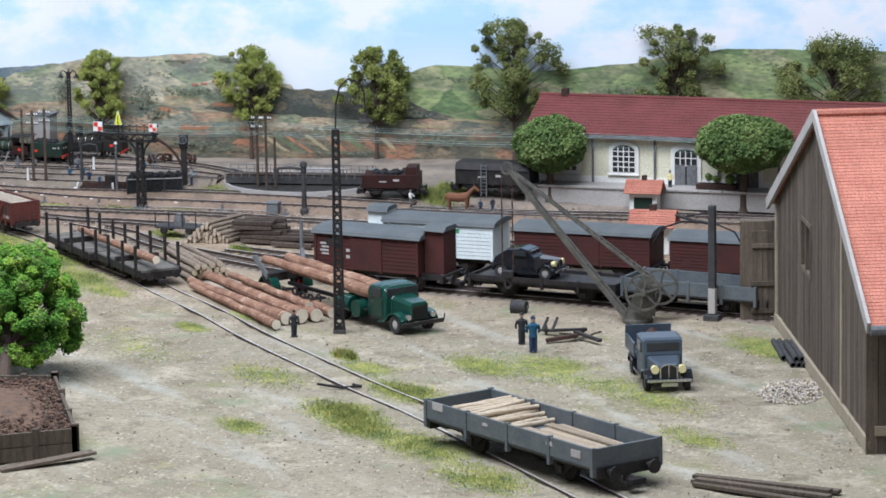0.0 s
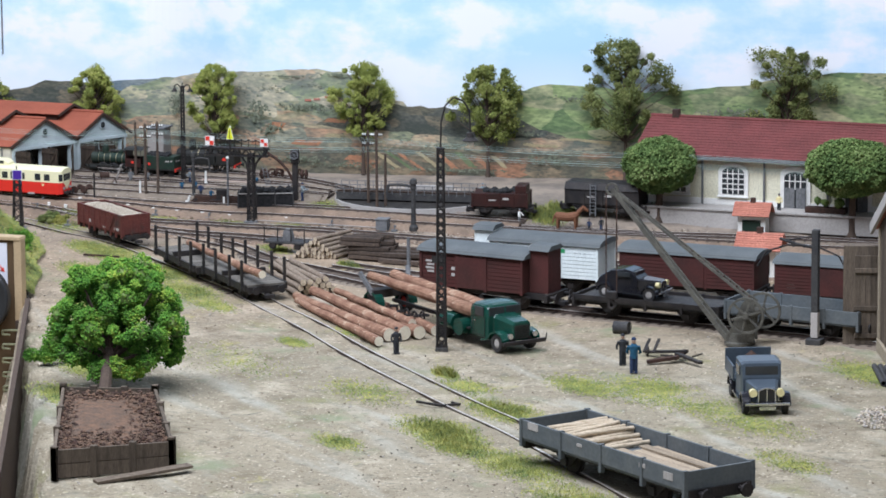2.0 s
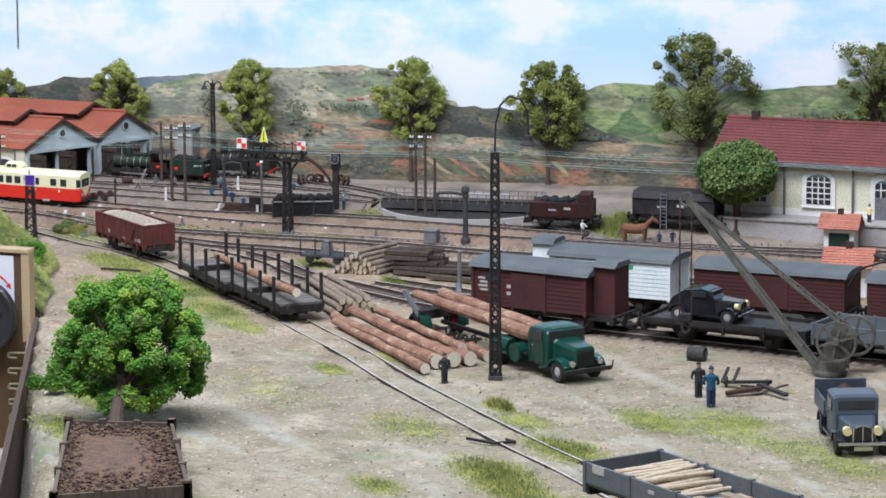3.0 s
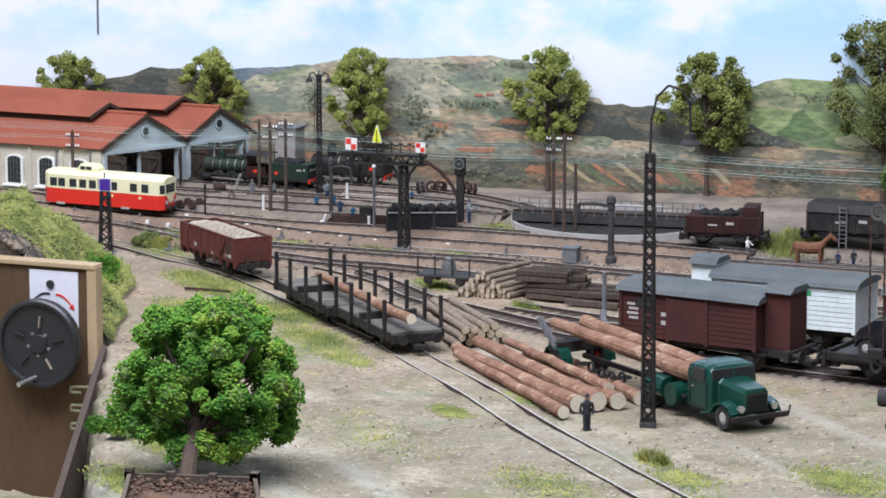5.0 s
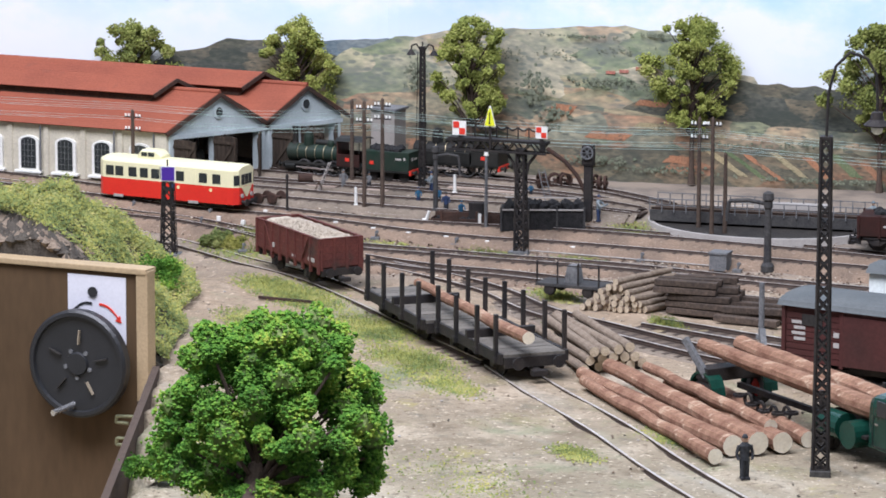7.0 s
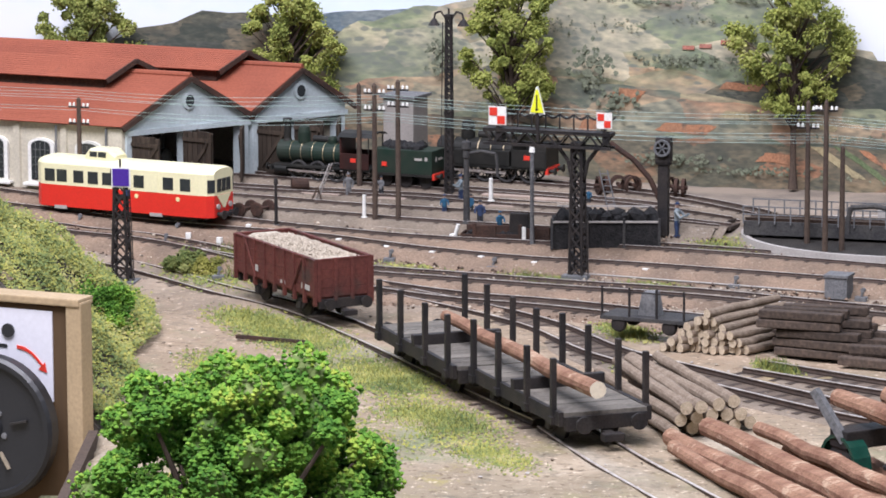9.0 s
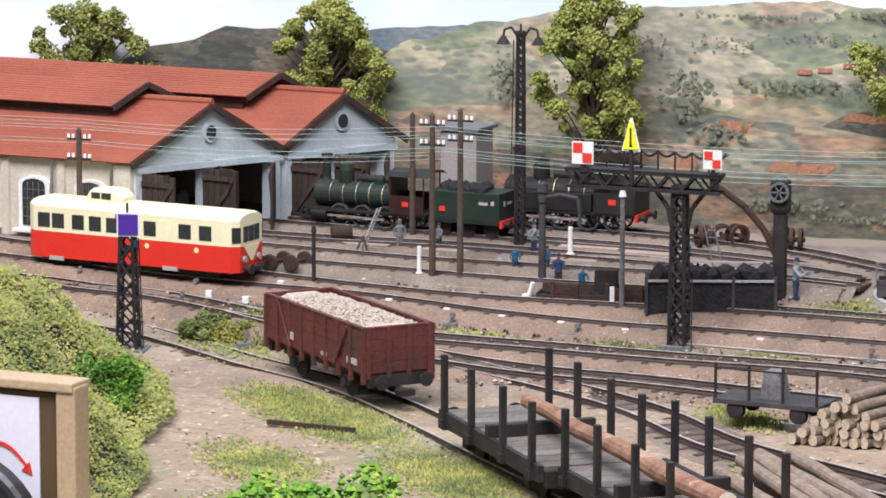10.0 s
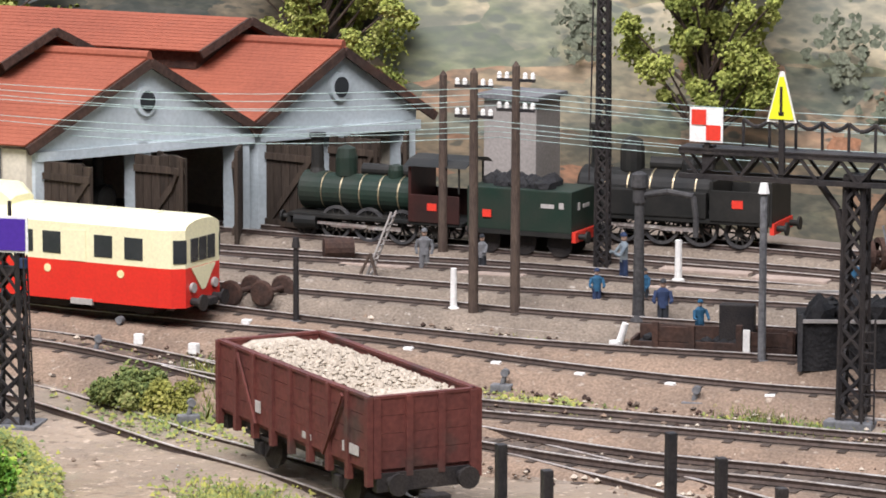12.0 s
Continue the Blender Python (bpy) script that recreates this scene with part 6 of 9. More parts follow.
def gantry():
    s = thing("signal_gantry", -35.1, 97.1, -5, 0.98, "black lattice signal gantry with red-white chequered targets", "railway signal", "signals")
    lattice("post", s, 0, 0, 0, 5.9, 0.58, 0.42, t=0.07)
    b = Build()
    b.box(-0.6, -0.5, -0.2, 0.6, 0.5, 0.1, 0.04)
    part("footing", b, "slate", s)
    b = Build()
    for y in (-0.3, 0.3):
        for z in (5.75, 6.35):
            b.bar((-4.3, y, z), (1.6, y, z), 0.12)
        for i in range(12):
            x = -4.3 + i * 0.49
            b.bar((x, y, 5.75 if i % 2 else 6.35), (x + 0.49, y, 6.35 if i % 2 else 5.75), 0.07)
    for i in range(13):
        x = -4.3 + i * 0.49
        b.bar((x, -0.3, 6.35), (x, 0.3, 6.35), 0.06)
    b.box(-4.3, -0.36, 6.36, 1.6, 0.36, 6.44)
    part("arm", b, "black_iron", s)
    b = Build()
    for e in (-1, 1):
        pipe(b, [(e * 0.3, 0, 4.4), (e * 0.45, 0, 5.1), (e * 0.95, 0, 5.75)], 0.09)
    part("bracket", b, "black_iron", s)
    for cx, w, z in ((-3.6, 0.36, 7.0), (1.35, 0.3, 7.0)):
        t = new("target")
        t.parent = s
        b = Build()
        b.box(cx - w - 0.05, -0.42, z - w - 0.05, cx + w + 0.05, -0.37, z + w + 0.05)
        part("board", b, "white_paint", t)
        for ix, iz in ((0, 0), (1, 1)):
            b = Build()
            b.box(cx - w + ix * w, -0.44, z - w + (1 - iz) * w - 0.0, cx - w + ix * w + w, -0.415, z - w + (1 - iz) * w + w)
            part("red_square", b, "signal_red", t)
        b = Build()
        b.bar((cx, -0.3, 6.4), (cx, -0.35, z), 0.12)
        b.box(cx - 0.14, -0.3, 5.9, cx + 0.14, -0.05, 6.5, 0.02)
        part("stem", b, "black_iron", t)
    t = new("triangle_target")
    t.parent = s
    for size, y, mat, nm in ((1.0, -0.4, "white_paint", "rim"), (0.84, -0.44, "signal_yellow", "yellow_plate")):
        b = Build()
        b.prism([(-1.75 - 0.36 * size, 7.6 - 0.45 * size), (-1.75 + 0.36 * size, 7.6 - 0.45 * size), (-1.75 + 0.05, 7.6 + 0.75 * size), (-1.75 - 0.05, 7.6 + 0.75 * size)], y, y + 0.035)
        part(nm, b, mat, t)
    b = Build()
    b.bar((-1.75, -0.46, 7.35), (-1.75, -0.46, 8.0), 0.05)
    b.bar((-1.75, -0.3, 5.9), (-1.75, -0.38, 7.4), 0.13)
    part("stem", b, "black_iron", t)
    b = Build()
    for k in range(7):
        x = -2.9 + k * 0.65
        b.bar((x, 0.3, 6.4), (x, 0.3, 7.1), 0.06)
        pipe(b, bow((x, 0.3, 7.1), (x + 0.65, 0.3, 7.1), -0.18, 5), 0.05, 6)
    part("railing", b, "black_iron", s)
    b = Build()
    for k in range(9):
        b.bar((0.35, -0.5, 0.3 + k * 0.25), (0.65, -0.5, 0.3 + k * 0.25), 0.03)
    for x in (0.35, 0.65):
        b.bar((x, -0.5, 0.1), (x, -0.5, 2.6), 0.04)
    part("ladder", b, "black_iron", s)


gantry()


def telegraph_pole(x, y, h, arms=2, mat="trunk"):
    s = thing("telegraph_pole", x, y, -4, 1.0, "brown wooden telegraph pole with white insulators", "telegraph pole", "telegraph poles")
    b = Build()
    b.rod((0, 0, -0.2), (0, 0, h), 0.13, 0.1, 10)
    b.rod((0, 0, h), (0, 0, h + 0.12), 0.1, 0.02, 10)
    part("pole", b, "bark" if mat == "bark" else "trunk", s)
    for k in range(arms):
        z = h - 0.35 - k * 0.75
        b = Build()
        b.bar((-0.5, 0, z), (0.5, 0, z), 0.08)
        part("crossarm", b, "black_iron", s)
        for xx in (-0.44, -0.24, 0.24, 0.44):
            b = Build()
            b.lathe([(0.03, -0.03), (0.03, 0.03), (0.065, 0.05), (0.055, 0.12), (0.065, 0.14), (0.03, 0.2)], (xx, 0, z), "z", 8)
            part("insulator", b, "white_paint", s)


for x, y, h, arms in ((-45.7, 102.0, 6.3, 2), (-44.7, 102.3, 6.4, 2), (-48.0, 107.1, 4.8, 0), (-26.0, 101.7, 6.3, 2), (-24.9, 100.1, 6.9, 1), (-24.3, 100.8, 4.7, 0), (-60.0, 102.6, 5.0, 2)):
    telegraph_pole(x, y, h, arms)

for k in range(8):
    dy, dz = (k % 4) * 0.4 - 0.6, -0.8 * (k // 4) - 0.19 * (k % 4)
    b = Build()
    route = [(-110, 108, 7.4), (-60.6, 104.4, 6.9), (-45.2, 102.1, 7.5), (-25.4, 101.0, 7.4), (4, 99.5, 6.9), (40, 97, 6.6)]
    for p, q in zip(route, route[1:]):
        pipe(b, bow((p[0], p[1] + dy, p[2] + dz), (q[0], q[1] + dy, q[2] + dz), -0.25 - 0.05 * (k % 3), 10), 0.009, 4)
    solo("telegraph_wire", b, "wire", label="thin green telegraph wire strung between poles", category="wire", group="telegraph wires")


def plain_post(name, x, y, h, r, mat, label, category, cap=None, lean=0.0):
    s = thing(name, x, y, 0, 1.0, label, category)
    b = Build()
    b.rod((0, 0, -0.1), (lean, 0, h), r, r * 0.85, 10)
    part("post", b, mat, s)
    if cap:
        b = Build()
        b.rod((lean, 0, h), (lean, 0, h + 0.25), r * 1.4, r * 0.9, 10)
        part("cap", b, cap, s)
    b = Build()
    b.rod((0, 0, -0.1), (0, 0, 0.25), r * 1.9, r * 1.6, 10)
    part("foot", b, "slate" if mat != "white_paint" else "white_paint", s)


plain_post("marker_post", -50.0, 100.9, 2.1, 0.08, "black_iron", "short black iron post beside the track", "post", "black_iron")
plain_post("lamp_post", -37.9, 100.0, 4.3, 0.1, "slate", "slim dark grey lamp post with white cap", "lamp post", "white_paint")
plain_post("marker_post", -46.3, 102.3, 1.25, 0.09, "white_paint", "white painted marker post", "post")
plain_post("marker_post", -41.2, 105.2, 1.25, 0.1, "white_paint", "white painted marker post by the engine track", "post")
plain_post("marker_post", -41.7, 100.7, 0.7, 0.1, "white_paint", "leaning white painted marker post", "post", lean=0.25)
plain_post("wooden_post", -17.8, 79.4, 2.9, 0.16, "slate", "dark wooden post before the goods van", "post")


def water_crane(x, y, h, s_, arm, rz):
    s = thing("water_crane", x, y, rz, s_, "dark grey iron water crane with a long arm", "water crane", "water cranes")
    b = Build()
    b.lathe([(0.36, 0), (0.36, 0.3), (0.22, 0.5), (0.17, h * 0.8), (0.24, h * 0.82), (0.24, h * 0.9), (0.32, h * 0.92), (0.28, h), (0.1, h + 0.1)], (0, 0, 0), "z", 14)
    part("column", b, "dark_grey", s)
    b = Build()
    pipe(b, [(0, 0, h * 0.86), (arm * 0.5, 0, h * 0.9), (arm * 0.95, 0, h * 0.88), (arm, 0, h * 0.75), (arm, 0, h * 0.62)], 0.11)
    part("arm", b, "dark_grey", s)


water_crane(-41.5, 102.2, 5.6, 0.69, 2.2, -10)
water_crane(-20.9, 96.1, 4.2, 1.03, -2.2, 0)
b = Build()
b.lathe([(0.95, 0), (0.95, 1.2), (1.05, 1.25), (1.05, 1.4), (0.1, 1.42)], (0, 0, 0), "z", 4)
solo("relay_box", b, "slate", -23.5, 96.0, gz(96.0), 40, 0.72, "squat grey relay box between the tracks", "box")


# ---- turntable and depot ----
def turntable():
    s = thing("turntable", -22.6, 103.1, 0, 0.7, "turntable with pale pit rim and railed iron bridge", "turntable", z=gz(103.1))
    RX, RY = 9.4, 4.9

    def ell(k, z, n=56):
        return [(RX * k * math.cos(a), RY * k * math.sin(a), z + RY * k * math.sin(a) * 0.1) for a in [2 * math.pi * i / n for i in range(n)]]

    b = Build()
    b.loft([ell(1.0, -0.5), ell(1.0, 0.16), ell(0.965, 0.16), ell(0.965, -0.5)], caps=False)
    part("pit_rim", b, "concrete", s, "pale grey pit rim")
    b = Build()
    b.loft([ell(0.965, 0.1), ell(0.955, 0.0)], caps=False)
    vs = [b.bm.verts.new(p) for p in ell(0.96, 0.02)]
    b.bm.faces.new(vs)
    part("pit_floor", b, "dark_room", s, "dark pit floor")
    for y, nm in ((-1.3, "girder"), (1.3, "girder")):
        b = Build()
        b.box(-9.0, y - 0.12, 0.1, 9.0, y + 0.12, 0.95)
        part(nm, b, "dark_grey", s)
    b = Build()
    b.box(-9.0, -1.3, 0.8, 9.0, 1.3, 0.92)
    part("bridge_deck", b, "sleeper", s)
    for y in (-0.83, 0.83):
        b = Build()
        b.box(-9.0, y - 0.06, 0.92, 9.0, y + 0.06, 1.1)
        part("bridge_rail", b, "rail", s)
    for y in (-1.5, 1.5):
        rl = new("railing")
        rl.parent = s
        b = Build()
        for z in (1.4, 1.9):
            b.bar((-9, y, z), (9, y, z), 0.07)
        part("handrail", b, "slate", rl)
        for i in range(19):
            b = Build()
            b.bar((-9 + i, y, 0.8), (-9 + i, y, 1.95), 0.08)
            part("railing_post", b, "slate", rl)
    b = Build()
    b.box(-1.0, 1.1, 0.9, 5.0, 1.9, 1.55, 0.04)
    part("white_casing", b, "concrete", s)


turntable()


def tank_wagon_like(x, y, rz, s_, L, label, mat, load=True, z=None):
    s = thing("coal_wagon", x, y, rz, s_, label, "goods wagon", "rolling stock", z=z)
    running_gear(s, L, 2.8, (-L * 0.28, L * 0.28), 1.2)
    b = Build()
    b.box(-L / 2, -1.4, 1.2, L / 2, 1.4, 2.5, 0.04)
    part("body", b, mat, s)
    for side in (-1, 1):
        for i in range(5):
            b = Build()
            xx = -L / 2 + L * i / 4
            b.box(xx - 0.08, side * 1.4 - 0.05, 1.1, xx + 0.08, side * 1.4 + 0.08, 2.55)
            part("stanchion", b, mat, s)
    if load:
        b = Build()
        for k in range(14):
            b.blob((rng.uniform(-L / 2 + 0.6, L / 2 - 0.6), rng.uniform(-0.7, 0.7), 2.45), rng.uniform(0.35, 0.6), 0.2, 1)
        tagged(part("coal_load", b, "coal", s), kind="stuff")
    bars(s, ((-L * 0.2, 1.8, 0.7, 0.12), (0.3, 1.9, 0.6, 0.2)), "concrete", -1, 1.42)
    return s


tw = tank_wagon_like(-14.1, 99.9, 2, 0.86, 5.4, "dark brown coal wagon with cabin beside the turntable", "cab_red")
b = Build()
b.box(1.5, -1.2, 2.4, 2.6, 1.2, 3.25, 0.05)
part("cabin", b, "cab_red", tw)
bw = tank_wagon_like(-5.3, 100.7, -8, 0.96, 6.6, "black closed wagon with a ladder beside the goods house", "black_iron", False)
b = Build()
b.prism([(-1.5, 2.5), (1.5, 2.5), (1.1, 3.05), (-1.1, 3.05)], -3.4, 3.3, "x")
part("roof", b, "black_iron", bw)
b = Build()
for x in (-1.0, -0.5):
    b.bar((x, -1.6, 0.2), (x, -1.5, 3.0), 0.07)
for k in range(9):
    b.bar((-1.0, -1.58, 0.5 + k * 0.3), (-0.5, -1.58, 0.5 + k * 0.3), 0.05)
part("ladder", b, "slate", bw)


def steam_engine(x, y, rz, s_, label, tender=True, body="loco_green", roof=True):
    """Front points to +x."""
    s = thing("steam_engine", x, y, rz, s_, label, "steam engine", "rolling stock")
    off = 3.2 if tender else 0.0
    b = Build()
    b.box(-4.2 + off, -1.45, 1.35, 5.2 + off, 1.45, 1.55, 0.03)
    part("running_board", b, "loco_black", s)
    b = Build()
    b.lathe([(0.84, -1.2 + off), (0.9, -1.1 + off), (0.9, 3.7 + off), (0.95, 3.72 + off), (0.95, 4.9 + off), (0.75, 5.05 + off), (0.25, 5.15 + off)], (0, 0, 2.55), "x", 24)
    part("boiler", b, body, s, smooth_shade=False)
    for k in range(5):
        b = Build()
        b.ring((-0.5 + k * 1.05 + off, 0, 2.55), 0.925, 0.035, "x", 24, 0.06)
        part("boiler_band", b, "brass", s)
    b = Build()
    b.lathe([(0.42, 0), (0.32, 0.3), (0.3, 1.75), (0.42, 1.8), (0.42, 2.0), (0.1, 2.01)], (4.3 + off, 0, 3.35), "z", 14)
    part("chimney", b, "loco_black", s)
    for xx, h, r in ((2.7, 1.5, 0.55), (0.0, 0.7, 0.4)):
        b = Build()
        b.lathe([(r, 0), (r, h * 0.6), (r * 0.8, h * 0.9), (0.1, h)], (xx + off, 0, 3.35), "z", 14)
        part("dome", b, body, s)
    b = Build()
    b.rod((-0.9 + off, -0.3, 3.65), (1.9 + off, -0.3, 3.65), 0.32, n=14)
    part("feedwater_heater", b, "loco_black", s)
    b = Build()
    for side in (-1, 1):
        b.box(-4.1 + off, side * 1.45 - 0.06, 1.5, -1.4 + off, side * 1.45 + 0.06, 2.85, 0.02)
    b.box(-1.5 + off, -1.45, 1.5, -1.35 + off, 1.45, 4.2 if roof else 3.2)
    part("cab_side", b, "cab_red" if tender else body, s)
    if roof:
        b = Build()
        b.prism([(-1.65, 4.25), (-1.0, 4.55), (0, 4.68), (1.0, 4.55), (1.65, 4.25), (1.0, 4.45), (0, 4.58), (-1.0, 4.45)], -4.5 + off, -1.2 + off, "x")
        part("cab_roof", b, "loco_black", s)
        for yy in (-1.4, 1.4):
            b = Build()
            b.bar((-4.05 + off, yy, 3.0), (-4.05 + off, yy, 4.3), 0.08)
            part("cab_pillar", b, "loco_black", s)
    for yy in (-1.54, 1.49):
        b = Build()
        b.box(-2.9 + off, yy, 2.1, -2.4 + off, yy + 0.05, 2.45)
        part("number_plate", b, "signal_red", s)
    for xx, r in ((-2.6, 0.7), (-0.8, 0.85), (1.0, 0.85), (2.8, 0.85), (4.4, 0.5)):
        for side in (-1, 1):
            w = new("driving_wheel")
            w.parent = s
            b = Build()
            b.ring((xx + off, side * 0.95, r + 0.25), r, 0.14, "y", 22, 0.16)
            part("tyre", b, "dark_grey", w)
            b = Build()
            for k in range(10):
                a = 2 * math.pi * k / 10
                b.bar((xx + off, side * 0.95, r + 0.25), (xx + off + 0.88 * r * math.cos(a), side * 0.95, r + 0.25 + 0.88 * r * math.sin(a)), 0.07)
            b.rod((xx + off, side * 0.88, r + 0.25), (xx + off, side * 1.05, r + 0.25), 0.2, n=10)
            part("spoke", b, "loco_black", w)
    for side in (-1, 1):
        b = Build()
        b.bar((-0.8 + off, side * 1.12, 1.0), (3.0 + off, side * 1.12, 1.0), 0.12, 0.2)
        b.bar((1.0 + off, side * 1.2, 1.05), (4.2 + off, side * 1.2, 1.1), 0.1, 0.14)
        part("side_rod", b, "rail_head", s)
        b = Build()
        b.rod((3.7 + off, side * 1.15, 1.15), (4.9 + off, side * 1.15, 1.15), 0.42, n=14)
        part("cylinder", b, "loco_black", s)
    for e, xx in ((1, 5.2 + off), (-1, -4.2 + off if not tender else -6.9)):
        b = Build()
        b.box(xx - 0.1, -1.4, 1.0, xx + 0.1, 1.4, 1.5)
        part("buffer_beam", b, "signal_red" if e < 0 else "loco_black", s, "red buffer beam" if e < 0 else "black buffer beam")
        for yy in (-0.95, 0.95):
            b = Build()
            b.rod((xx, yy, 1.25), (xx + e * 0.5, yy, 1.25), 0.14, n=10)
            b.rod((xx + e * 0.5, yy, 1.25), (xx + e * 0.6, yy, 1.25), 0.3, n=12)
            part("buffer", b, "loco_black", s)
    if tender:
        b = Build()
        b.box(-6.8, -1.45, 1.4, -1.3, 1.45, 3.45, 0.06)
        part("tender_tank", b, body, s)
        b = Build()
        for k in range(26):
            b.blob((rng.uniform(-5.3, -1.8), rng.uniform(-0.9, 0.9), 3.45), rng.uniform(0.35, 0.6), 0.25, 1)
        tagged(part("coal", b, "coal", s), kind="stuff")
        b = Build()
        b.box(-6.8, -1.5, 1.2, -1.3, 1.5, 1.42)
        part("tender_frame", b, "loco_black", s)
        for xx in (-6.0, -4.1, -2.2):
            wheelset(s, xx, 0.6)
        bars(s, ((-6.4, 2.6, 0.25, 0.3), (-5.9, 2.6, 0.7, 0.2)), "concrete", 1, 1.46)
        b = Build()
        b.box(-6.86, 0.5, 2.5, -6.8, 0.7, 2.85)
        b.box(-6.86, -0.6, 2.55, -6.8, 0.1, 2.72)
        part("rear_marking", b, "concrete", s)
        b = Build()
        b.box(-2.6, -1.52, 2.0, -2.15, -1.45, 2.35)
        b.box(-2.6, 1.45, 2.0, -2.15, 1.52, 2.35)
        part("plate", b, "signal_red", s)
    else:
        b = Build()
        b.box(-4.2, -1.45, 1.5, -3.2, 1.45, 3.3, 0.05)
        part("bunker", b, body, s)
        for side in (-1, 1):
            b = Build()
            b.box(-1.2, side * 1.3 - 0.2, 1.55, 4.2, side * 1.3 + 0.2, 2.7, 0.05)
            part("side_tank", b, body, s)
    return s


steam_engine(-47.9, 107.9, 171.5, 0.541, "dark green steam engine with tender, leaving the shed")
steam_engine(-42.0, 109.9, 175, 0.6, "sooty black-green steam engine before the painted hills", False, "loco_black", False)
steam_engine(-59.4, 107.0, -12, 0.46, "black steam engine inside the dark shed bay", False, "loco_black")

# coaling place
b = Build()
b.box(-2.9, -1.2, 0, 2.9, 1.2, 1.5)
for _ in range(40):
    b.blob((rng.uniform(-2.5, 2.5), rng.uniform(-0.8, 0.8), 1.5 + rng.uniform(0, 0.25)), rng.uniform(0.25, 0.5), 0.25, 1)
s = thing("coal_bunker", -34.8, 100.8, 14.6, 0.807, "black coal bunker with pale strips for its highlights", "coal bunker")
part("bin", b, "coal", s)
for x in (-2.9, -1.0, 1.0, 2.9):
    b = Build()
    b.bar((x, -1.25, 0), (x, -1.25, 1.7), 0.14)
    part("post", b, "dark_grey", s)
# pale bars along front and top stand in for the bunker's glossy highlights
b = Build()
b.bar((-2.9, -1.25, 1.5), (2.9, -1.25, 1.5), 0.1)
b.bar((-2.6, 0.4, 2.12), (2.7, 0.6, 2.05), 0.08)
part("edge_strip", b, "concrete", s)
s = thing("timber_bin", -39.2, 100.7, 3.2, 0.777, "brown timber ash trough with a black stove", "bin")
for x0, x1, h in ((-2.5, -1.85, 0.5), (-1.75, -0.75, 1.0), (-0.55, 0.75, 0.55), (0.95, 2.4, 0.92)):
    for k in range(2):
        b = Build()
        b.box(x0, -0.62, k * h / 2 + 0.01, x1, -0.5, (k + 1) * h / 2 - 0.01, 0.02)
        part("board", b, "rust", s)
for x, h in ((-1.8, 1.12), (-0.65, 1.05), (0.85, 1.12), (2.45, 1.0)):
    b = Build()
    b.box(x - 0.1, -0.68, 0, x + 0.1, -0.48, h, 0.02)
    part("post", b, "rust", s)
for q in ((-2.5, 0.5, 2.5, 0.62, 0.85), (-2.6, -0.6, -2.5, 0.6, 0.55), (2.5, -0.6, 2.6, 0.6, 0.9)):
    b = Build()
    b.box(q[0], q[1], 0, q[2], q[3], q[4], 0.02)
    part("wall", b, "rust", s)
b = Build()
b.box(-2.45, -0.5, 0.05, 2.45, 0.5, 0.4)
for k in range(26):
    b.blob((rng.uniform(-2.2, 2.2), rng.uniform(-0.4, 0.4), 0.42), rng.uniform(0.12, 0.26), 0.25, 1)
tagged(part("ash", b, "coal", s), kind="stuff")
b = Build()
b.box(0.1, 0.0, 0.5, 1.2, 0.5, 1.65, 0.04)
part("stove", b, "black_iron", s)
b = Build()
b.box(0.98, -0.74, 0, 1.2, -0.63, 1.0, 0.02)
part("white_stake", b, "white_paint", s)


def slab(x, y, w, d, rz):
    b = Build()
    b.box(-w / 2, -d / 2, -0.3, w / 2, d / 2, 0.2, 0.03)
    solo("paving_slab", b, "paving", x, y, gz(y), rz, 1.0, "pinkish worn concrete slab between the engine tracks", "slab", "slabs of the depot")


for q in ((-40.7, 106.4, 2.4, 0.8, -5), (-38.4, 106.0, 2.0, 0.7, -5), (-44.0, 103.5, 2.2, 0.5, -5), (-41.1, 104.7, 2.2, 0.5, -5), (-49.3, 105.4, 1.9, 0.5, -8), (-46.1, 105.1, 1.8, 0.5, -6)):
    slab(*q)


def point_motor(x, y, rz):
    s = thing("point_lever", x, y, rz, 1.0, "small grey point lever with a round weight", "point lever", "point levers")
    b = Build()
    b.box(-0.26, -0.14, -0.1, 0.26, 0.14, 0.14, 0.03)
    part("base", b, "slate", s)
    b = Build()
    b.rod((0, 0, 0.1), (0.1, 0, 0.46), 0.06, n=8)
    part("lever", b, "slate", s)
    b = Build()
    b.rod((0.08, -0.08, 0.42), (0.08, 0.08, 0.42), 0.1, n=12)
    part("weight", b, "slate", s)


for q in ((-59.3, 100.5, 10), (-54.4, 99.9, -10), (-54.5, 98.6, 20), (-50.6, 94.6, 30), (-43.8, 97.9, 0), (-39.0, 97.5, 0), (-28.1, 96.6, -10), (-22.5, 95.8, -12)):
    point_motor(*q)


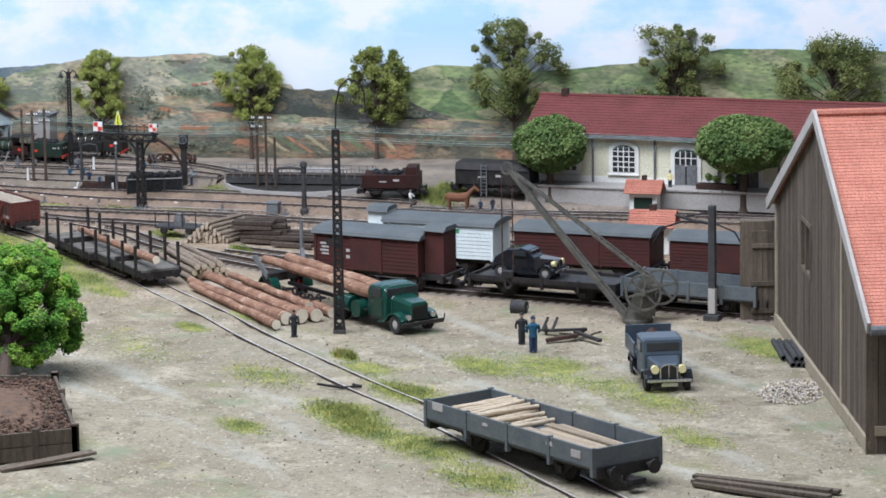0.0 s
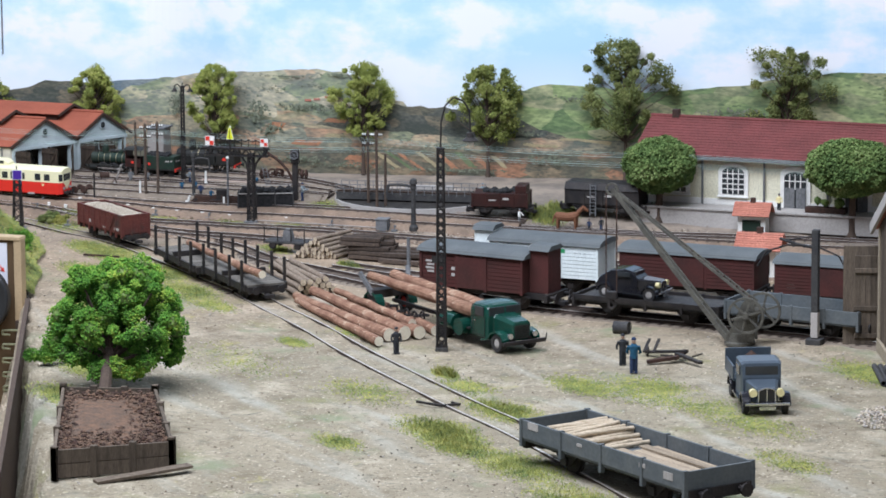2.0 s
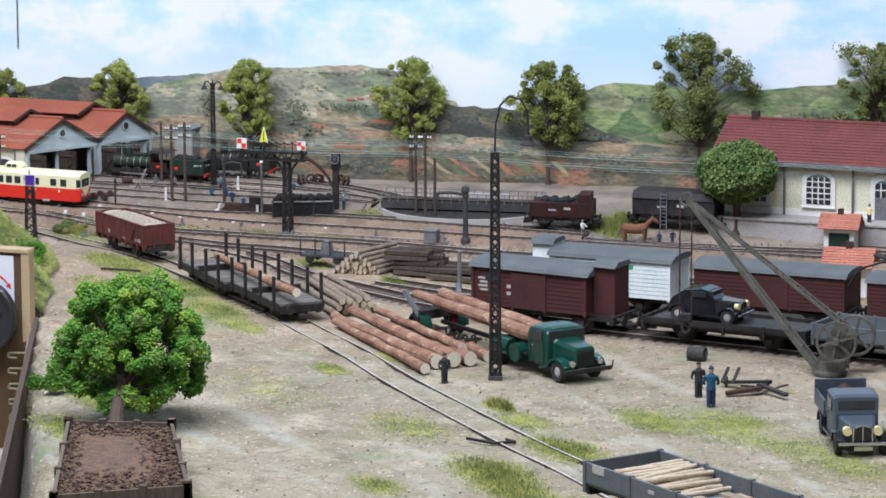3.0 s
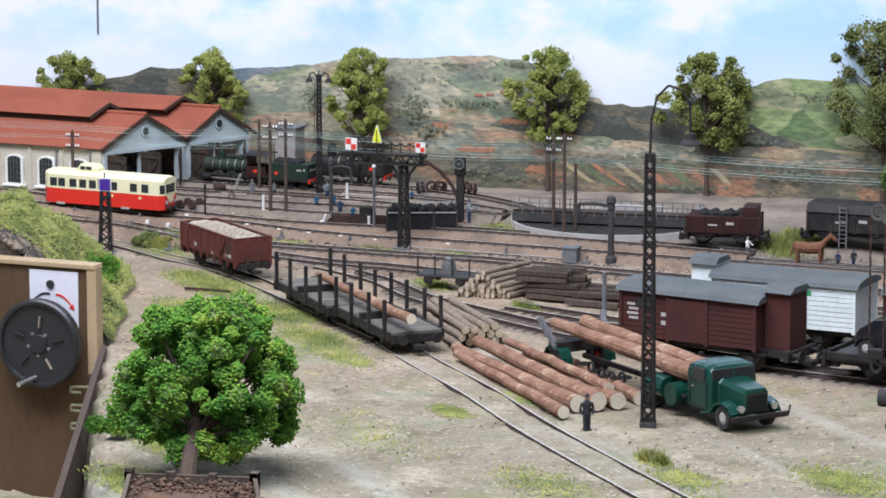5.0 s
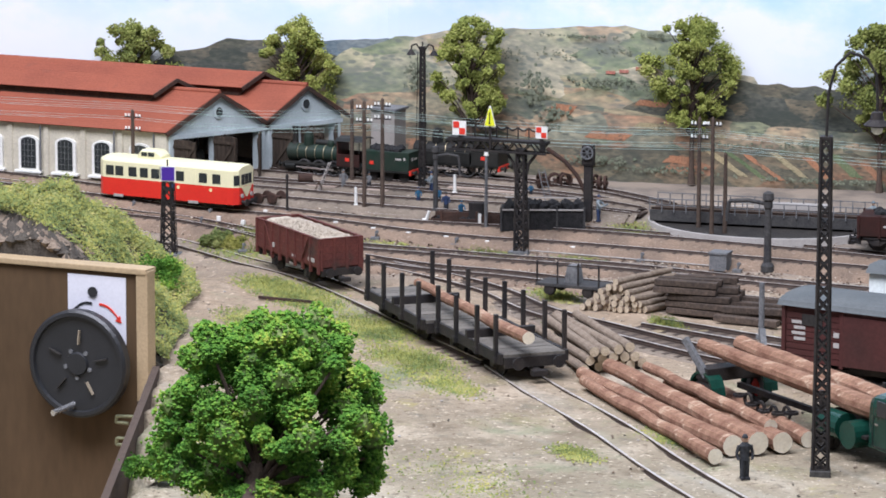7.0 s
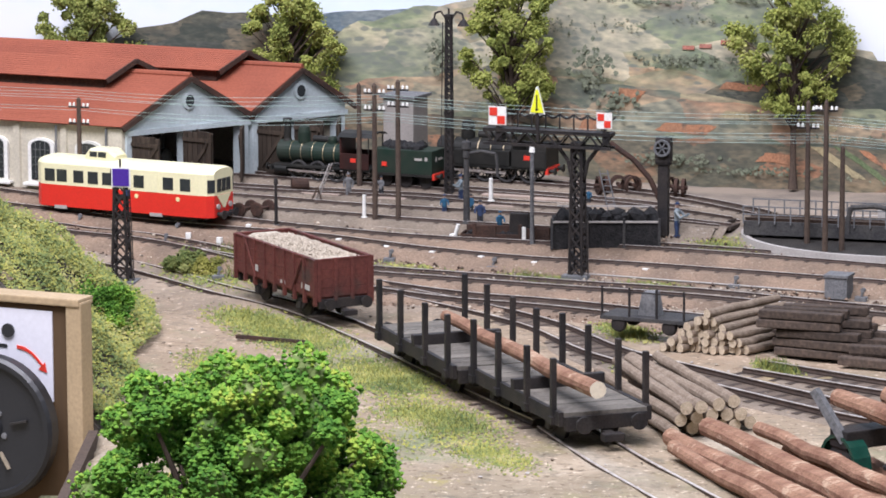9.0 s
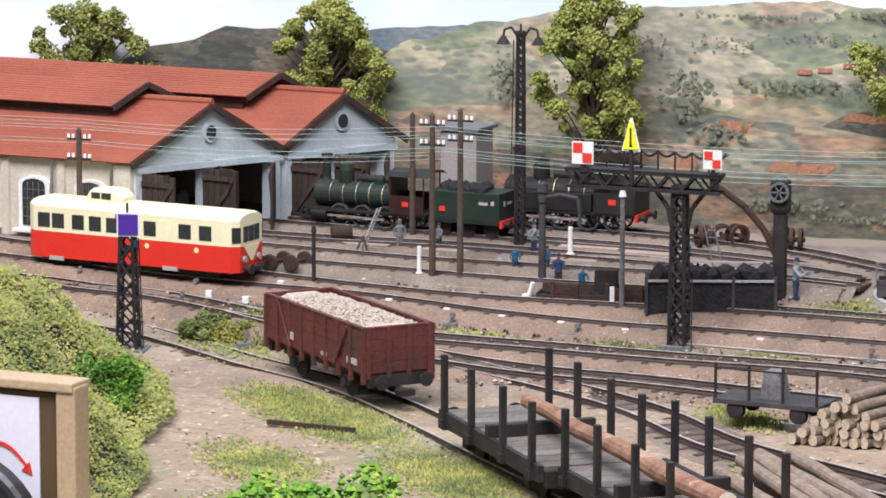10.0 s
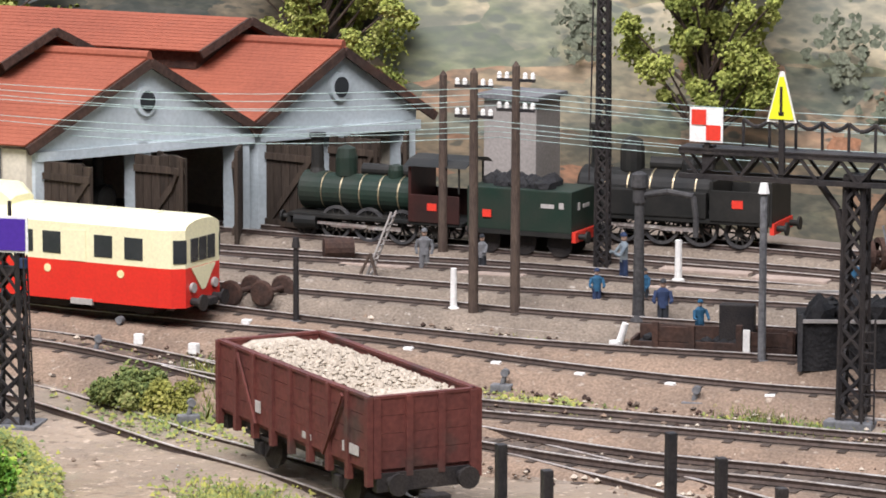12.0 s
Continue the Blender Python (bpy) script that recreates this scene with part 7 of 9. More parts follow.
def coaling_crane():
    s = thing("coaling_crane", -32.5, 102.2, 0, 0.9, "dark iron coaling crane with curved jib and wheel", "crane")
    b = Build()
    b.box(-0.27, -0.25, 0, 0.25, 0.25, 4.0, 0.06)
    part("post", b, "black_iron", s)
    b = Build()
    b.box(-0.42, -0.35, 3.5, 0.4, 0.35, 4.9, 0.2)
    part("head", b, "black_iron", s)
    wheel = new("wheel")
    wheel.parent = s
    b = Build()
    b.ring((0, -0.45, 4.4), 0.42, 0.1, "y", 18, 0.12)
    part("rim", b, "slate", wheel)
    for k in range(6):
        a = math.pi * k / 3
        b = Build()
        b.bar((0, -0.45, 4.4), (0.38 * math.cos(a), -0.45, 4.4 + 0.38 * math.sin(a)), 0.06)
        part("spoke", b, "slate", wheel)
    b = Build()
    pipe(b, [(-0.1, 0, 1.6), (-0.7, 0, 2.8), (-1.5, 0, 3.7), (-2.7, 0, 4.5)], 0.14)
    part("jib", b, "rust", s)
    b = Build()
    for x in (-2.6, -2.2):
        b.bar((x, -0.2, 0.6), (x - 0.6, -0.2, 3.2), 0.05)
    for k in range(8):
        b.bar((-2.6 - k * 0.07, -0.2, 0.9 + k * 0.3), (-2.2 - k * 0.07, -0.2, 0.9 + k * 0.3), 0.04)
    part("ladder", b, "slate", s)


coaling_crane()
for k, (x, y) in enumerate(((-35.9, 107.9), (-35.3, 108.1), (-33.6, 108.2), (-32.9, 107.9), (-36.5, 107.8))):
    b = Build()
    b.ring((0, 0, 0.75), 0.72, 0.2, "y", 18, 0.25)
    b.ring((0, 0.55, 0.75), 0.72, 0.2, "y", 18, 0.25)
    b.rod((0, -0.3, 0.75), (0, 0.9, 0.75), 0.16)
    solo("spare_wheelset", b, "rust", x, y, gz(y), 20 + 25 * k, 0.6, "rusty spare wheel pair lying by the backdrop", "wheels", "spare wheels")
for k, (x, y) in enumerate(((-51.9, 102.2), (-51.1, 102.3))):
    b = Build()
    for yy in (-0.85, 0.85):
        b.lathe([(0.1, yy - 0.1), (0.5, yy - 0.1), (0.58, yy - 0.05), (0.58, yy + 0.08), (0.1, yy + 0.1)], (0, 0, 0.58), "y", 18)
    b.rod((0, -0.9, 0.58), (0, 0.9, 0.58), 0.13)
    solo("spare_wheelset", b, "rust", x, y, gz(y) + 0.1, -14, 0.58, "rusty wheel pair standing on the track", "wheels", "spare wheels")

# trestle ladder
s = thing("trestle_ladder", -48.9, 104.4, -10, 0.68, "dark wooden trestle with a pale ladder", "ladder")
b = Build()
for y in (-0.2, 0.2):
    b.bar((-0.5, y, 0.2), (0.6, y, 2.8), 0.07)
for k in range(9):
    b.bar((-0.45 + k * 0.12, -0.2, 0.35 + k * 0.28), (-0.45 + k * 0.12, 0.2, 0.35 + k * 0.28), 0.06)
part("ladder", b, "concrete", s)
b = Build()
b.bar((-0.8, -0.4, 0), (-0.2, -0.4, 1.2), 0.09)
b.bar((0.2, -0.4, 0), (-0.2, -0.4, 1.2), 0.09)
b.bar((-0.9, -0.4, 0.05), (0.6, -0.4, 0.05), 0.1)
part("trestle", b, "trunk", s)
b = Build()
b.rod((-1.9, -0.3, 0.45), (-0.9, 0.2, 0.45), 0.42, n=14)
solo("iron_drum", b, "rust", -49.6, 106.2, gz(106.2), 0, 0.7, "rusty iron drum lying by the engine track", "drum")

# tall grey tower behind the engines
s = thing("water_tower", -46.9, 110.9, -12, 0.72, "plain pale grey concrete tower with flat roof", "tower")
b = Build()
b.box(-1.1, -1.0, 0, 1.1, 1.0, 5.2, 0.04)
part("shaft", b, "tower_grey", s)
b = Build()
b.box(-1.3, -1.2, 5.2, 1.3, 1.2, 5.4, 0.03)
part("flat_roof", b, "slate", s)

# point rodding with white pulley boxes
b = Build()
pipe(b, [(x_, y_, gz(y_) + 0.12) for x_, y_ in ((-72, 104.6), (-60.6, 102.5), (-54.5, 101.2), (-49, 100.1), (-44.0, 98.3), (-39.6, 97.7), (-34.6, 97.1), (-24, 96.2))], 0.035, 6)
solo("point_rodding", b, "concrete", label="pale signal wire running low beside the track", category="rodding")
for x, y in ((-57.8, 102.3), (-55.9, 101.7), (-53.4, 101.1), (-51.2, 100.6), (-53.6, 99.3), (-52.0, 98.9), (-46.6, 99.4), (-44.2, 98.8), (-42.0, 98.4), (-39.7, 98.1), (-37.2, 97.7), (-32.2, 97.5)):
    b = Build()
    b.box(-0.16, -0.12, 0, 0.16, 0.12, 0.36, 0.03)
    b.bar((0, 0, -0.2), (0, 0, 0.1), 0.1)
    solo("pulley_box", b, "white_paint", x, y, gz(y) + 0.06, rng.uniform(-20, 20), 0.75, "small white pulley box beside the track", "box", "pulley boxes")


# ---- the goods yard ----
def yard_crane():
    s = thing("yard_crane", 11.8, 56.6, -4, 1.0, "old grey-green iron yard crane with spoked winch wheels", "crane", z=0)
    b = Build()
    b.lathe([(1.15, 0), (1.15, 0.2), (1.0, 0.3), (0.85, 0.9), (0.5, 1.0)], (0, 0, 0), "z", 20)
    part("base", b, "crane_grey", s)
    tip = Vector((-10.3, 3.2, 10.6))
    for y in (-0.55, 0.55):
        b = Build()
        b.bar((-0.9, y, 0.5), tip + Vector((0, y * 0.3, 0)), 0.16, 0.34)
        part("jib_beam", b, "crane_grey", s)
    b = Build()
    for k in range(1, 9):
        p = Vector((-0.9, 0, 0.5)).lerp(tip, k / 9)
        w = 0.55 * (1 - 0.7 * k / 9)
        b.bar(p + Vector((0, -w, 0)), p + Vector((0, w, 0)), 0.14)
    part("jib_tie", b, "crane_grey", s)
    back = Vector((0.9, -0.2, 3.4))
    for y in (-0.45, 0.45):
        b = Build()
        b.bar(back + Vector((0, y, 0)), tip + Vector((0, y * 0.4, 0)), 0.1, 0.18)
        part("stay", b, "crane_grey", s)
    b = Build()
    for k in range(22):
        p = back.lerp(tip, (k + 0.5) / 22)
        w = 0.45 * (1 - 0.6 * k / 22)
        b.bar(p + Vector((0, -w, 0)), p + Vector((0, w, 0)), 0.09)
    part("stay_rung", b, "rust", s)
    for y in (-1.0, 1.0):
        b = Build()
        b.prism([(-1.0, 0.3), (1.2, 0.3), (1.2, 3.2), (0.7, 3.6), (0.3, 3.2), (-0.6, 1.2)], y * 0.6 - 0.08, y * 0.6 + 0.08)
        part("cheek_plate", b, "crane_grey", s)
    for cx, cy, r in ((0.7, -1.35, 1.36), (1.5, 0.95, 1.36)):
        w = new("winch_wheel")
        w.parent = s
        b = Build()
        b.ring((cx, cy, 2.4), r, 0.17, "y", 28, 0.22)
        part("rim", b, "crane_grey", w)
        b = Build()
        for k in range(6):
            a = math.pi * k / 3 + 0.3
            b.bar((cx, cy, 2.4), (cx + r * 0.9 * math.cos(a), cy, 2.4 + r * 0.9 * math.sin(a)), 0.14)
        b.rod((cx, cy - 0.25, 2.4), (cx, cy + 0.25, 2.4), 0.24, n=12)
        part("spoke", b, "crane_grey", w)
    b = Build()
    b.rod((0.7, -1.3, 2.4), (1.2, 1.0, 2.4), 0.35, n=12)
    part("drum", b, "crane_grey", s)
    b = Build()
    b.ring((tip.x, tip.y - 0.25, tip.z), 0.5, 0.15, "y", 16, 0.2)
    part("sheave", b, "crane_grey", s)
    b = Build()
    for dx in (-0.45, 0.35):
        n = 22
        for k in range(n):
            z = tip.z - 0.3 - k * 0.36
            b.bar((tip.x + dx, tip.y - 0.25 + (0.05 if k % 2 else -0.05), z), (tip.x + dx, tip.y - 0.25, z - 0.34), 0.1, 0.06)
    part("chain", b, "rust", s)
    b = Build()
    b.box(tip.x - 0.5, tip.y - 0.5, 2.3, tip.x + 0.4, tip.y, 2.9, 0.08)
    pipe(b, [(tip.x, tip.y - 0.25, 2.3), (tip.x + 0.25, tip.y - 0.25, 1.8), (tip.x, tip.y - 0.25, 1.5), (tip.x - 0.25, tip.y - 0.25, 1.7)], 0.1)
    part("hook_block", b, "black_iron", s)


yard_crane()


def road_wheel(parent, x, y, r, w, rim="black_iron"):
    wh = new("wheel")
    wh.parent = parent
    b = Build()
    b.lathe([(r * 0.55, -w / 2), (r * 0.92, -w / 2), (r, -w * 0.3), (r, w * 0.3), (r * 0.92, w / 2), (r * 0.55, w / 2), (r * 0.55, -w / 2)], (x, y, r), "y", 20)
    part("tyre", b, "tyre", wh)
    b = Build()
    b.lathe([(0.03, -w * 0.42), (r * 0.3, -w * 0.45), (r * 0.55, -w * 0.3), (r * 0.55, w * 0.3), (r * 0.3, w * 0.45), (0.03, w * 0.42)], (x, y, r), "y", 16)
    part("rim", b, rim, wh)


def timber_truck():
    s = thing("timber_truck", -3.1, 50.6, -45, 1.27, "dark green vintage timber truck loaded with logs", "truck", "road vehicles", z=0)
    g = "truck_green"
    b = Build()
    b.loft([[(x, y, z) for y, z in ((-w, z0), (w, z0), (w, z1), (w * 0.75, z1 + 0.18), (-w * 0.75, z1 + 0.18), (-w, z1))] for x, w, z0, z1 in ((-0.3, 0.55, 0.75, 1.55), (-0.35, 0.62, 0.75, 1.65), (-1.9, 0.8, 0.75, 1.85), (-2.2, 0.95, 0.75, 1.9))])
    part("bonnet", b, g, s)
    b = Build()
    for k in range(8):
        b.box(-0.33, -0.5, 0.85 + k * 0.1, -0.25, 0.5, 0.9 + k * 0.1)
    part("grille", b, "black_iron", s)
    b = Build()
    rings = []
    for x, w, zt in ((-1.98, 1.0, 1.95), (-2.0, 1.16, 2.2), (-2.08, 1.2, 2.42), (-2.2, 1.22, 2.55), (-2.45, 1.24, 2.63), (-3.0, 1.25, 2.66), (-3.5, 1.24, 2.63), (-3.75, 1.2, 2.54), (-3.86, 1.12, 2.38)):
        ring = [(x, -w, 0.7), (x, w, 0.7), (x, w, 1.5), (x, w * 0.99, zt - 0.45)]
        for k in range(9):
            t = math.pi * k / 8
            ring.append((x, w * 0.96 * math.copysign(abs(math.cos(t)) ** 0.55, math.cos(t)), zt - 0.3 + 0.3 * abs(math.sin(t)) ** 0.7))
        rings.append(ring + [(x, -w * 0.99, zt - 0.45), (x, -w, 1.5)])
    b.loft(rings)
    part("cab", b, g, s)
    for side in (-1, 1):
        b = Build()
        for xa in (-3.45, -2.25):
            b.bar((xa, side * 1.255, 0.8), (xa, side * 1.245, 1.85), 0.025)
        b.bar((-3.45, side * 1.255, 0.8), (-2.25, side * 1.255, 0.8), 0.025)
        part("door_seam", b, "black_iron", s)
        b = Build()
        b.bar((-3.3, side * 1.28, 1.6), (-3.1, side * 1.28, 1.6), 0.05)
        part("door_handle", b, "chrome", s)
    for q in ((-1.1, -0.06), (0.06, 1.1)):
        b = Build()
        b.box(-2.06, q[0], 1.95, -1.98, q[1], 2.45, 0.03)
        part("windscreen", b, "dark_glass", s)
    for side in (-1, 1):
        b = Build()
        b.box(-3.2, side * 1.25 - 0.04, 1.9, -2.35, side * 1.25 + 0.03, 2.45, 0.02)
        part("side_window", b, "dark_glass", s)
        b = Build()
        b.loft([[(x, side * 0.8, z), (x, side * 1.3, z - 0.03), (x, side * 1.3, z - 0.14), (x, side * 0.8, z - 0.1)] for x, z in ((-0.35, 0.85), (-0.6, 1.15), (-1.1, 1.28), (-1.6, 1.15), (-1.95, 0.75), (-2.6, 0.62))])
        part("mudguard", b, g, s)
        road_wheel(s, -1.1, side * 1.05, 0.55, 0.36, "concrete")
        b = Build()
        b.rod((-0.3, side * 0.85, 1.05), (-0.15, side * 0.85, 1.05), 0.16, n=12)
        part("headlight", b, "chrome", s)
    b = Build()
    b.box(-0.12, -1.45, 0.55, 0.05, 1.45, 0.78, 0.04)
    b.bar((0, 1.45, 0.65), (0.05, 1.5, 1.05), 0.07)
    part("bumper", b, "black_iron", s)
    b = Build()
    for y in (-0.55, 0.55):
        b.box(-7.6, y - 0.12, 0.65, -0.3, y + 0.12, 0.9)
    b.box(-7.0, -1.2, 0.9, -3.9, 1.2, 1.0)
    part("chassis", b, "black_iron", s)
    b = Build()
    b.rod((-4.7, -1.45, 0.95), (-4.7, -0.6, 0.95), 0.5, n=16)
    b.rod((-6.7, -1.0, 1.05), (-5.4, -1.0, 1.05), 0.5, n=16)
    part("fuel_tank", b, g, s)
    for side in (-1, 1):
        for y in (0.85, 1.2):
            road_wheel(s, -6.6, side * y, 0.55, 0.3)
    b = Build()
    b.box(-6.6, -1.35, 1.0, -6.3, 1.35, 1.5, 0.03)
    for y in (-1.3, 1.3):
        b.bar((-6.45, y, 1.2), (-6.45, y * 1.05, 2.2), 0.16)
    part("bolster", b, "black_iron", s)
    # trailing axle
    t = new("trailer_axle")
    t.parent = s
    for side in (-1, 1):
        road_wheel(t, -14.2, side * 1.15, 0.62, 0.4, "signal_red")
        b = Build()
        b.loft([[(-14.2 + 0.85 * math.cos(a), side * 1.15 - 0.28, 0.62 + 0.85 * math.sin(a)), (-14.2 + 0.85 * math.cos(a), side * 1.15 + 0.28, 0.62 + 0.85 * math.sin(a)),
                 (-14.2 + 0.75 * math.cos(a), side * 1.15 + 0.28, 0.62 + 0.75 * math.sin(a)), (-14.2 + 0.75 * math.cos(a), side * 1.15 - 0.28, 0.62 + 0.75 * math.sin(a))] for a in [math.pi * k / 8 for k in range(9)]])
        part("axle_mudguard", b, g, t)
        b = Build()
        b.bar((-14.0, side * 1.3, 1.3), (-14.9, side * 1.7, 2.6), 0.22)
        part("trailer_stake", b, "slate", t)
    b = Build()
    b.box(-14.6, -1.4, 1.1, -13.8, 1.4, 1.6, 0.04)
    b.bar((-13.8, 0, 0.9), (-7.4, 0, 0.85), 0.2)
    part("trailer_bolster", b, "black_iron", t)
    b = Build()
    for k in range(9):
        b.ring((-9.0 - k * 0.42, -0.9 + (0.08 if k % 2 else 0), 0.85 - 0.25 * math.sin(k * 0.4)), 0.27, 0.09, "y" if k % 2 else "z", 10)
    part("chain", b, "black_iron", t)


timber_truck()


def truck_point(x, y, z):
    a = radians(-45)
    return (-3.1 + 1.27 * (x * math.cos(a) - y * math.sin(a)), 50.6 + 1.27 * (x * math.sin(a) + y * math.cos(a)), 1.27 * z)


for p, q, r0, r1 in (((-15.6, -0.5, 2.15), (-3.9, -0.6, 1.85), 0.26, 0.43), ((-14.6, 0.5, 2.25), (-4.0, 0.4, 1.9), 0.32, 0.42)):
    one_log("log", truck_point(*p), truck_point(*q), r0 * 1.2, r1 * 1.2, "thick reddish-brown log chained on the green truck", "logs on the truck")


def saloon(x, y, rz, s_, z, label, body, pickup=False):
    s = thing("pickup_truck" if pickup else "car", x, y, rz, s_, label, "pickup truck" if pickup else "car", "road vehicles", z=z)

    def shell(name, rows, mat):
        b = Build()
        b.loft([[(x_, y_, z_) for y_, z_ in ((-w, z0), (w, z0), (w, z1 - 0.06), (w * 0.85, z1), (-w * 0.85, z1), (-w, z1 - 0.06))] for x_, w, z0, z1 in rows])
        return part(name, b, mat, s)

    shell("bonnet", ((-0.25, 0.4, 0.5, 1.15), (-0.3, 0.44, 0.5, 1.22), (-1.7, 0.72, 0.5, 1.3)), body)
    if pickup:
        shell("cab", ((-1.65, 0.8, 0.5, 1.35), (-1.8, 0.85, 0.5, 1.95), (-2.0, 0.88, 0.5, 2.02), (-3.2, 0.88, 0.5, 2.02), (-3.3, 0.85, 0.5, 1.9)), body)
        b = Build()
        b.box(-5.6, -0.95, 0.85, -3.4, 0.95, 0.95)
        for yy in (-0.95, 0.95):
            b.box(-5.6, yy - 0.04, 0.9, -3.4, yy + 0.04, 1.5)
        b.box(-5.65, -1.0, 0.9, -5.55, 1.0, 1.85)
        part("load_bed", b, body, s)
    else:
        shell("cab", ((-1.6, 0.75, 0.5, 1.3), (-2.0, 0.8, 0.5, 1.75), (-2.5, 0.8, 0.5, 1.85), (-3.4, 0.78, 0.5, 1.75), (-4.2, 0.65, 0.5, 1.25), (-4.5, 0.5, 0.5, 0.8)), body)
    b = Build()
    if pickup:
        b.box(-1.74, -0.7, 1.45, -1.68, 0.7, 1.85, 0.02)
    else:
        b.box(-2.0, -0.62, 1.38, -1.74, 0.62, 1.7, 0.02)
    part("windscreen", b, "dark_glass", s)
    for side in (-1, 1):
        b = Build()
        b.box(-2.9, side * 0.86 - 0.07, 1.4, -2.0, side * 0.86 + 0.03 - (0 if pickup else 0.05), 1.82 if pickup else 1.7, 0.02)
        part("side_window", b, "dark_glass", s)
        for xx in (-0.75, -4.3 if pickup else -3.7):
            road_wheel(s, xx, side * 0.85, 0.42, 0.24, "black_iron" if pickup else "concrete")
            b = Build()
            b.loft([[(xx + 0.55 * math.cos(a), side * 0.68, 0.45 + 0.55 * math.sin(a)), (xx + 0.55 * math.cos(a), side * 1.03, 0.43 + 0.52 * math.sin(a)), (xx + 0.48 * math.cos(a), side * 1.03, 0.43 + 0.45 * math.sin(a)), (xx + 0.48 * math.cos(a), side * 0.68, 0.45 + 0.48 * math.sin(a))] for a in [math.pi * k / 8 for k in range(9)]])
            part("mudguard", b, "car_black" if pickup else body, s)
        b = Build()
        b.rod((-0.42, side * 0.58, 1.0), (-0.18, side * 0.58, 1.0), 0.17, n=14)
        part("headlight", b, "lamp_lens", s)
        b = Build()
        b.box(-3.4, side * 0.9 - 0.12, 0.42, -1.2, side * 0.9 + 0.12, 0.5)
        part("running_board", b, "car_black", s)
    b = Build()
    b.box(-0.27, -0.32, 0.55, -0.2, 0.32, 1.18, 0.03)
    part("radiator", b, "car_black", s)
    b = Build()
    b.bar((-0.2, -0.36, 0.55), (-0.2, -0.36, 1.1), 0.05)
    b.bar((-0.2, 0.36, 0.55), (-0.2, 0.36, 1.1), 0.05)
    b.bar((-0.2, 0, 0.55), (-0.2, 0, 1.2), 0.04)
    pipe(b, bow((-0.2, -0.36, 1.1), (-0.2, 0.36, 1.1), 0.12, 6), 0.03)
    part("radiator_frame", b, "chrome", s)
    b = Build()
    b.box(-0.06, -0.95, 0.5, 0.03, 0.95, 0.62, 0.03)
    b.box(-0.04, -0.35, 0.3, 0.0, 0.35, 0.46)
    part("bumper", b, "chrome", s)
    return s


saloon(16.8, 33.0, -74, 1.6, 0.0, "slate-blue vintage pickup parked in the yard", "car_blue", True)
b = Build()
b.box(-0.5, -0.35, 0, 0.5, 0.35, 0.5, 0.08)
b.blob((0.1, 0.1, 0.7), 0.35, 0.2, 1)
b.bar((-0.3, 0, 0.5), (1.4, 0.2, 0.9), 0.12)
solo("covered_load", b, "rust", 14.6, 40.2, 1.55, -74, 1.45, "reddish bundle lying in the pickup bed", "load")
saloon(5.3, 63.8, -16.5, 1.24, 1.62, "black vintage saloon car carried on a flat wagon", "car_black")


def loading_gauge():
    s = thing("loading_gauge", 17.2, 57.6, -12, 1.18, "dark post with arched loading gauge and grey foot", "loading gauge", z=0)
    b = Build()
    b.box(-0.22, -0.22, 2.0, 0.22, 0.22, 7.2, 0.05)
    part("post", b, "dark_grey", s)
    b = Build()
    b.box(-0.23, -0.23, 0.4, 0.23, 0.23, 2.0, 0.04)
    part("pale_foot", b, "concrete", s)
    b = Build()
    b.box(-0.5, -0.45, -0.1, 0.5, 0.45, 0.35, 0.08)
    part("footing", b, "dark_grey", s)
    b = Build()
    pipe(b, [(0, 0.2, 6.0), (-2.0, 2.5, 5.7), (-4.0, 5.0, 5.5)], 0.1)
    pipe(b, [(0, 0.2, 6.8), (-3.0, 3.8, 5.7)], 0.05)
    part("arm", b, "black_iron", s)
    b = Build()
    pipe(b, [(-5.6, 5.2, 3.6), (-5.0, 5.2, 4.6), (-3.6, 5.2, 5.1), (-1.6, 5.2, 5.1), (-0.2, 5.2, 4.6), (0.4, 5.2, 3.6)], 0.06)
    part("gauge_bow", b, "black_iron", s)


loading_gauge()

# round timber stack, sleeper stack and platform trolley behind the sidings
k = 0
for row in range(6):
    for i in range(11 - row * 2):
        x = -28.3 + i * 0.34 + row * 0.34 + rng.uniform(-0.08, 0.08)
        one_log("log", (x, 84.2 + rng.uniform(-0.25, 0.25), 0.2 + row * 0.28), (x + 2.0 + rng.uniform(-0.5, 0.5), 88.0 + rng.uniform(-0.3, 0.3), 0.2 + row * 0.3), 0.18, 0.15, "short grey-brown log with pale end in a pile", "log pile by the main track", ("log_grey", "log_pale"), 0.03)
for row in range(5):
    for i in range(4 if row < 3 else 3):
        b = Build()
        b.box(-1.7, -0.26, -0.16, 1.7, 0.26, 0.16, 0.05)
        solo("old_sleeper", b, "sleeper", -22.3 + rng.uniform(-0.6, 0.6), 84.4 + i * 0.8, 0.2 + row * 0.37, rng.uniform(-9, 9) - 6, 1.0, "dark old wooden sleeper in a stack", "sleeper", "stacked sleepers")
for i in range(6):
    b = Build()
    b.box(-1.8, -0.26, -0.17, 1.8, 0.26, 0.17, 0.05)
    solo("old_sleeper", b, "sleeper", -19.0 + rng.uniform(-0.5, 0.5), 82.8 + i * 0.7, 0.22 + (i % 2) * 0.4, rng.uniform(-8, 8) - 8, 1.0, "dark old wooden sleeper in a loose stack", "sleeper", "stacked sleepers")
s = thing("platform_trolley", -29.4, 86.6, -10, 0.85, "black platform trolley with low rails", "trolley", z=0.15)
b = Build()
b.box(-2.2, -1.0, 0.8, 2.2, 1.0, 1.0, 0.03)
part("deck", b, "dark_grey", s)
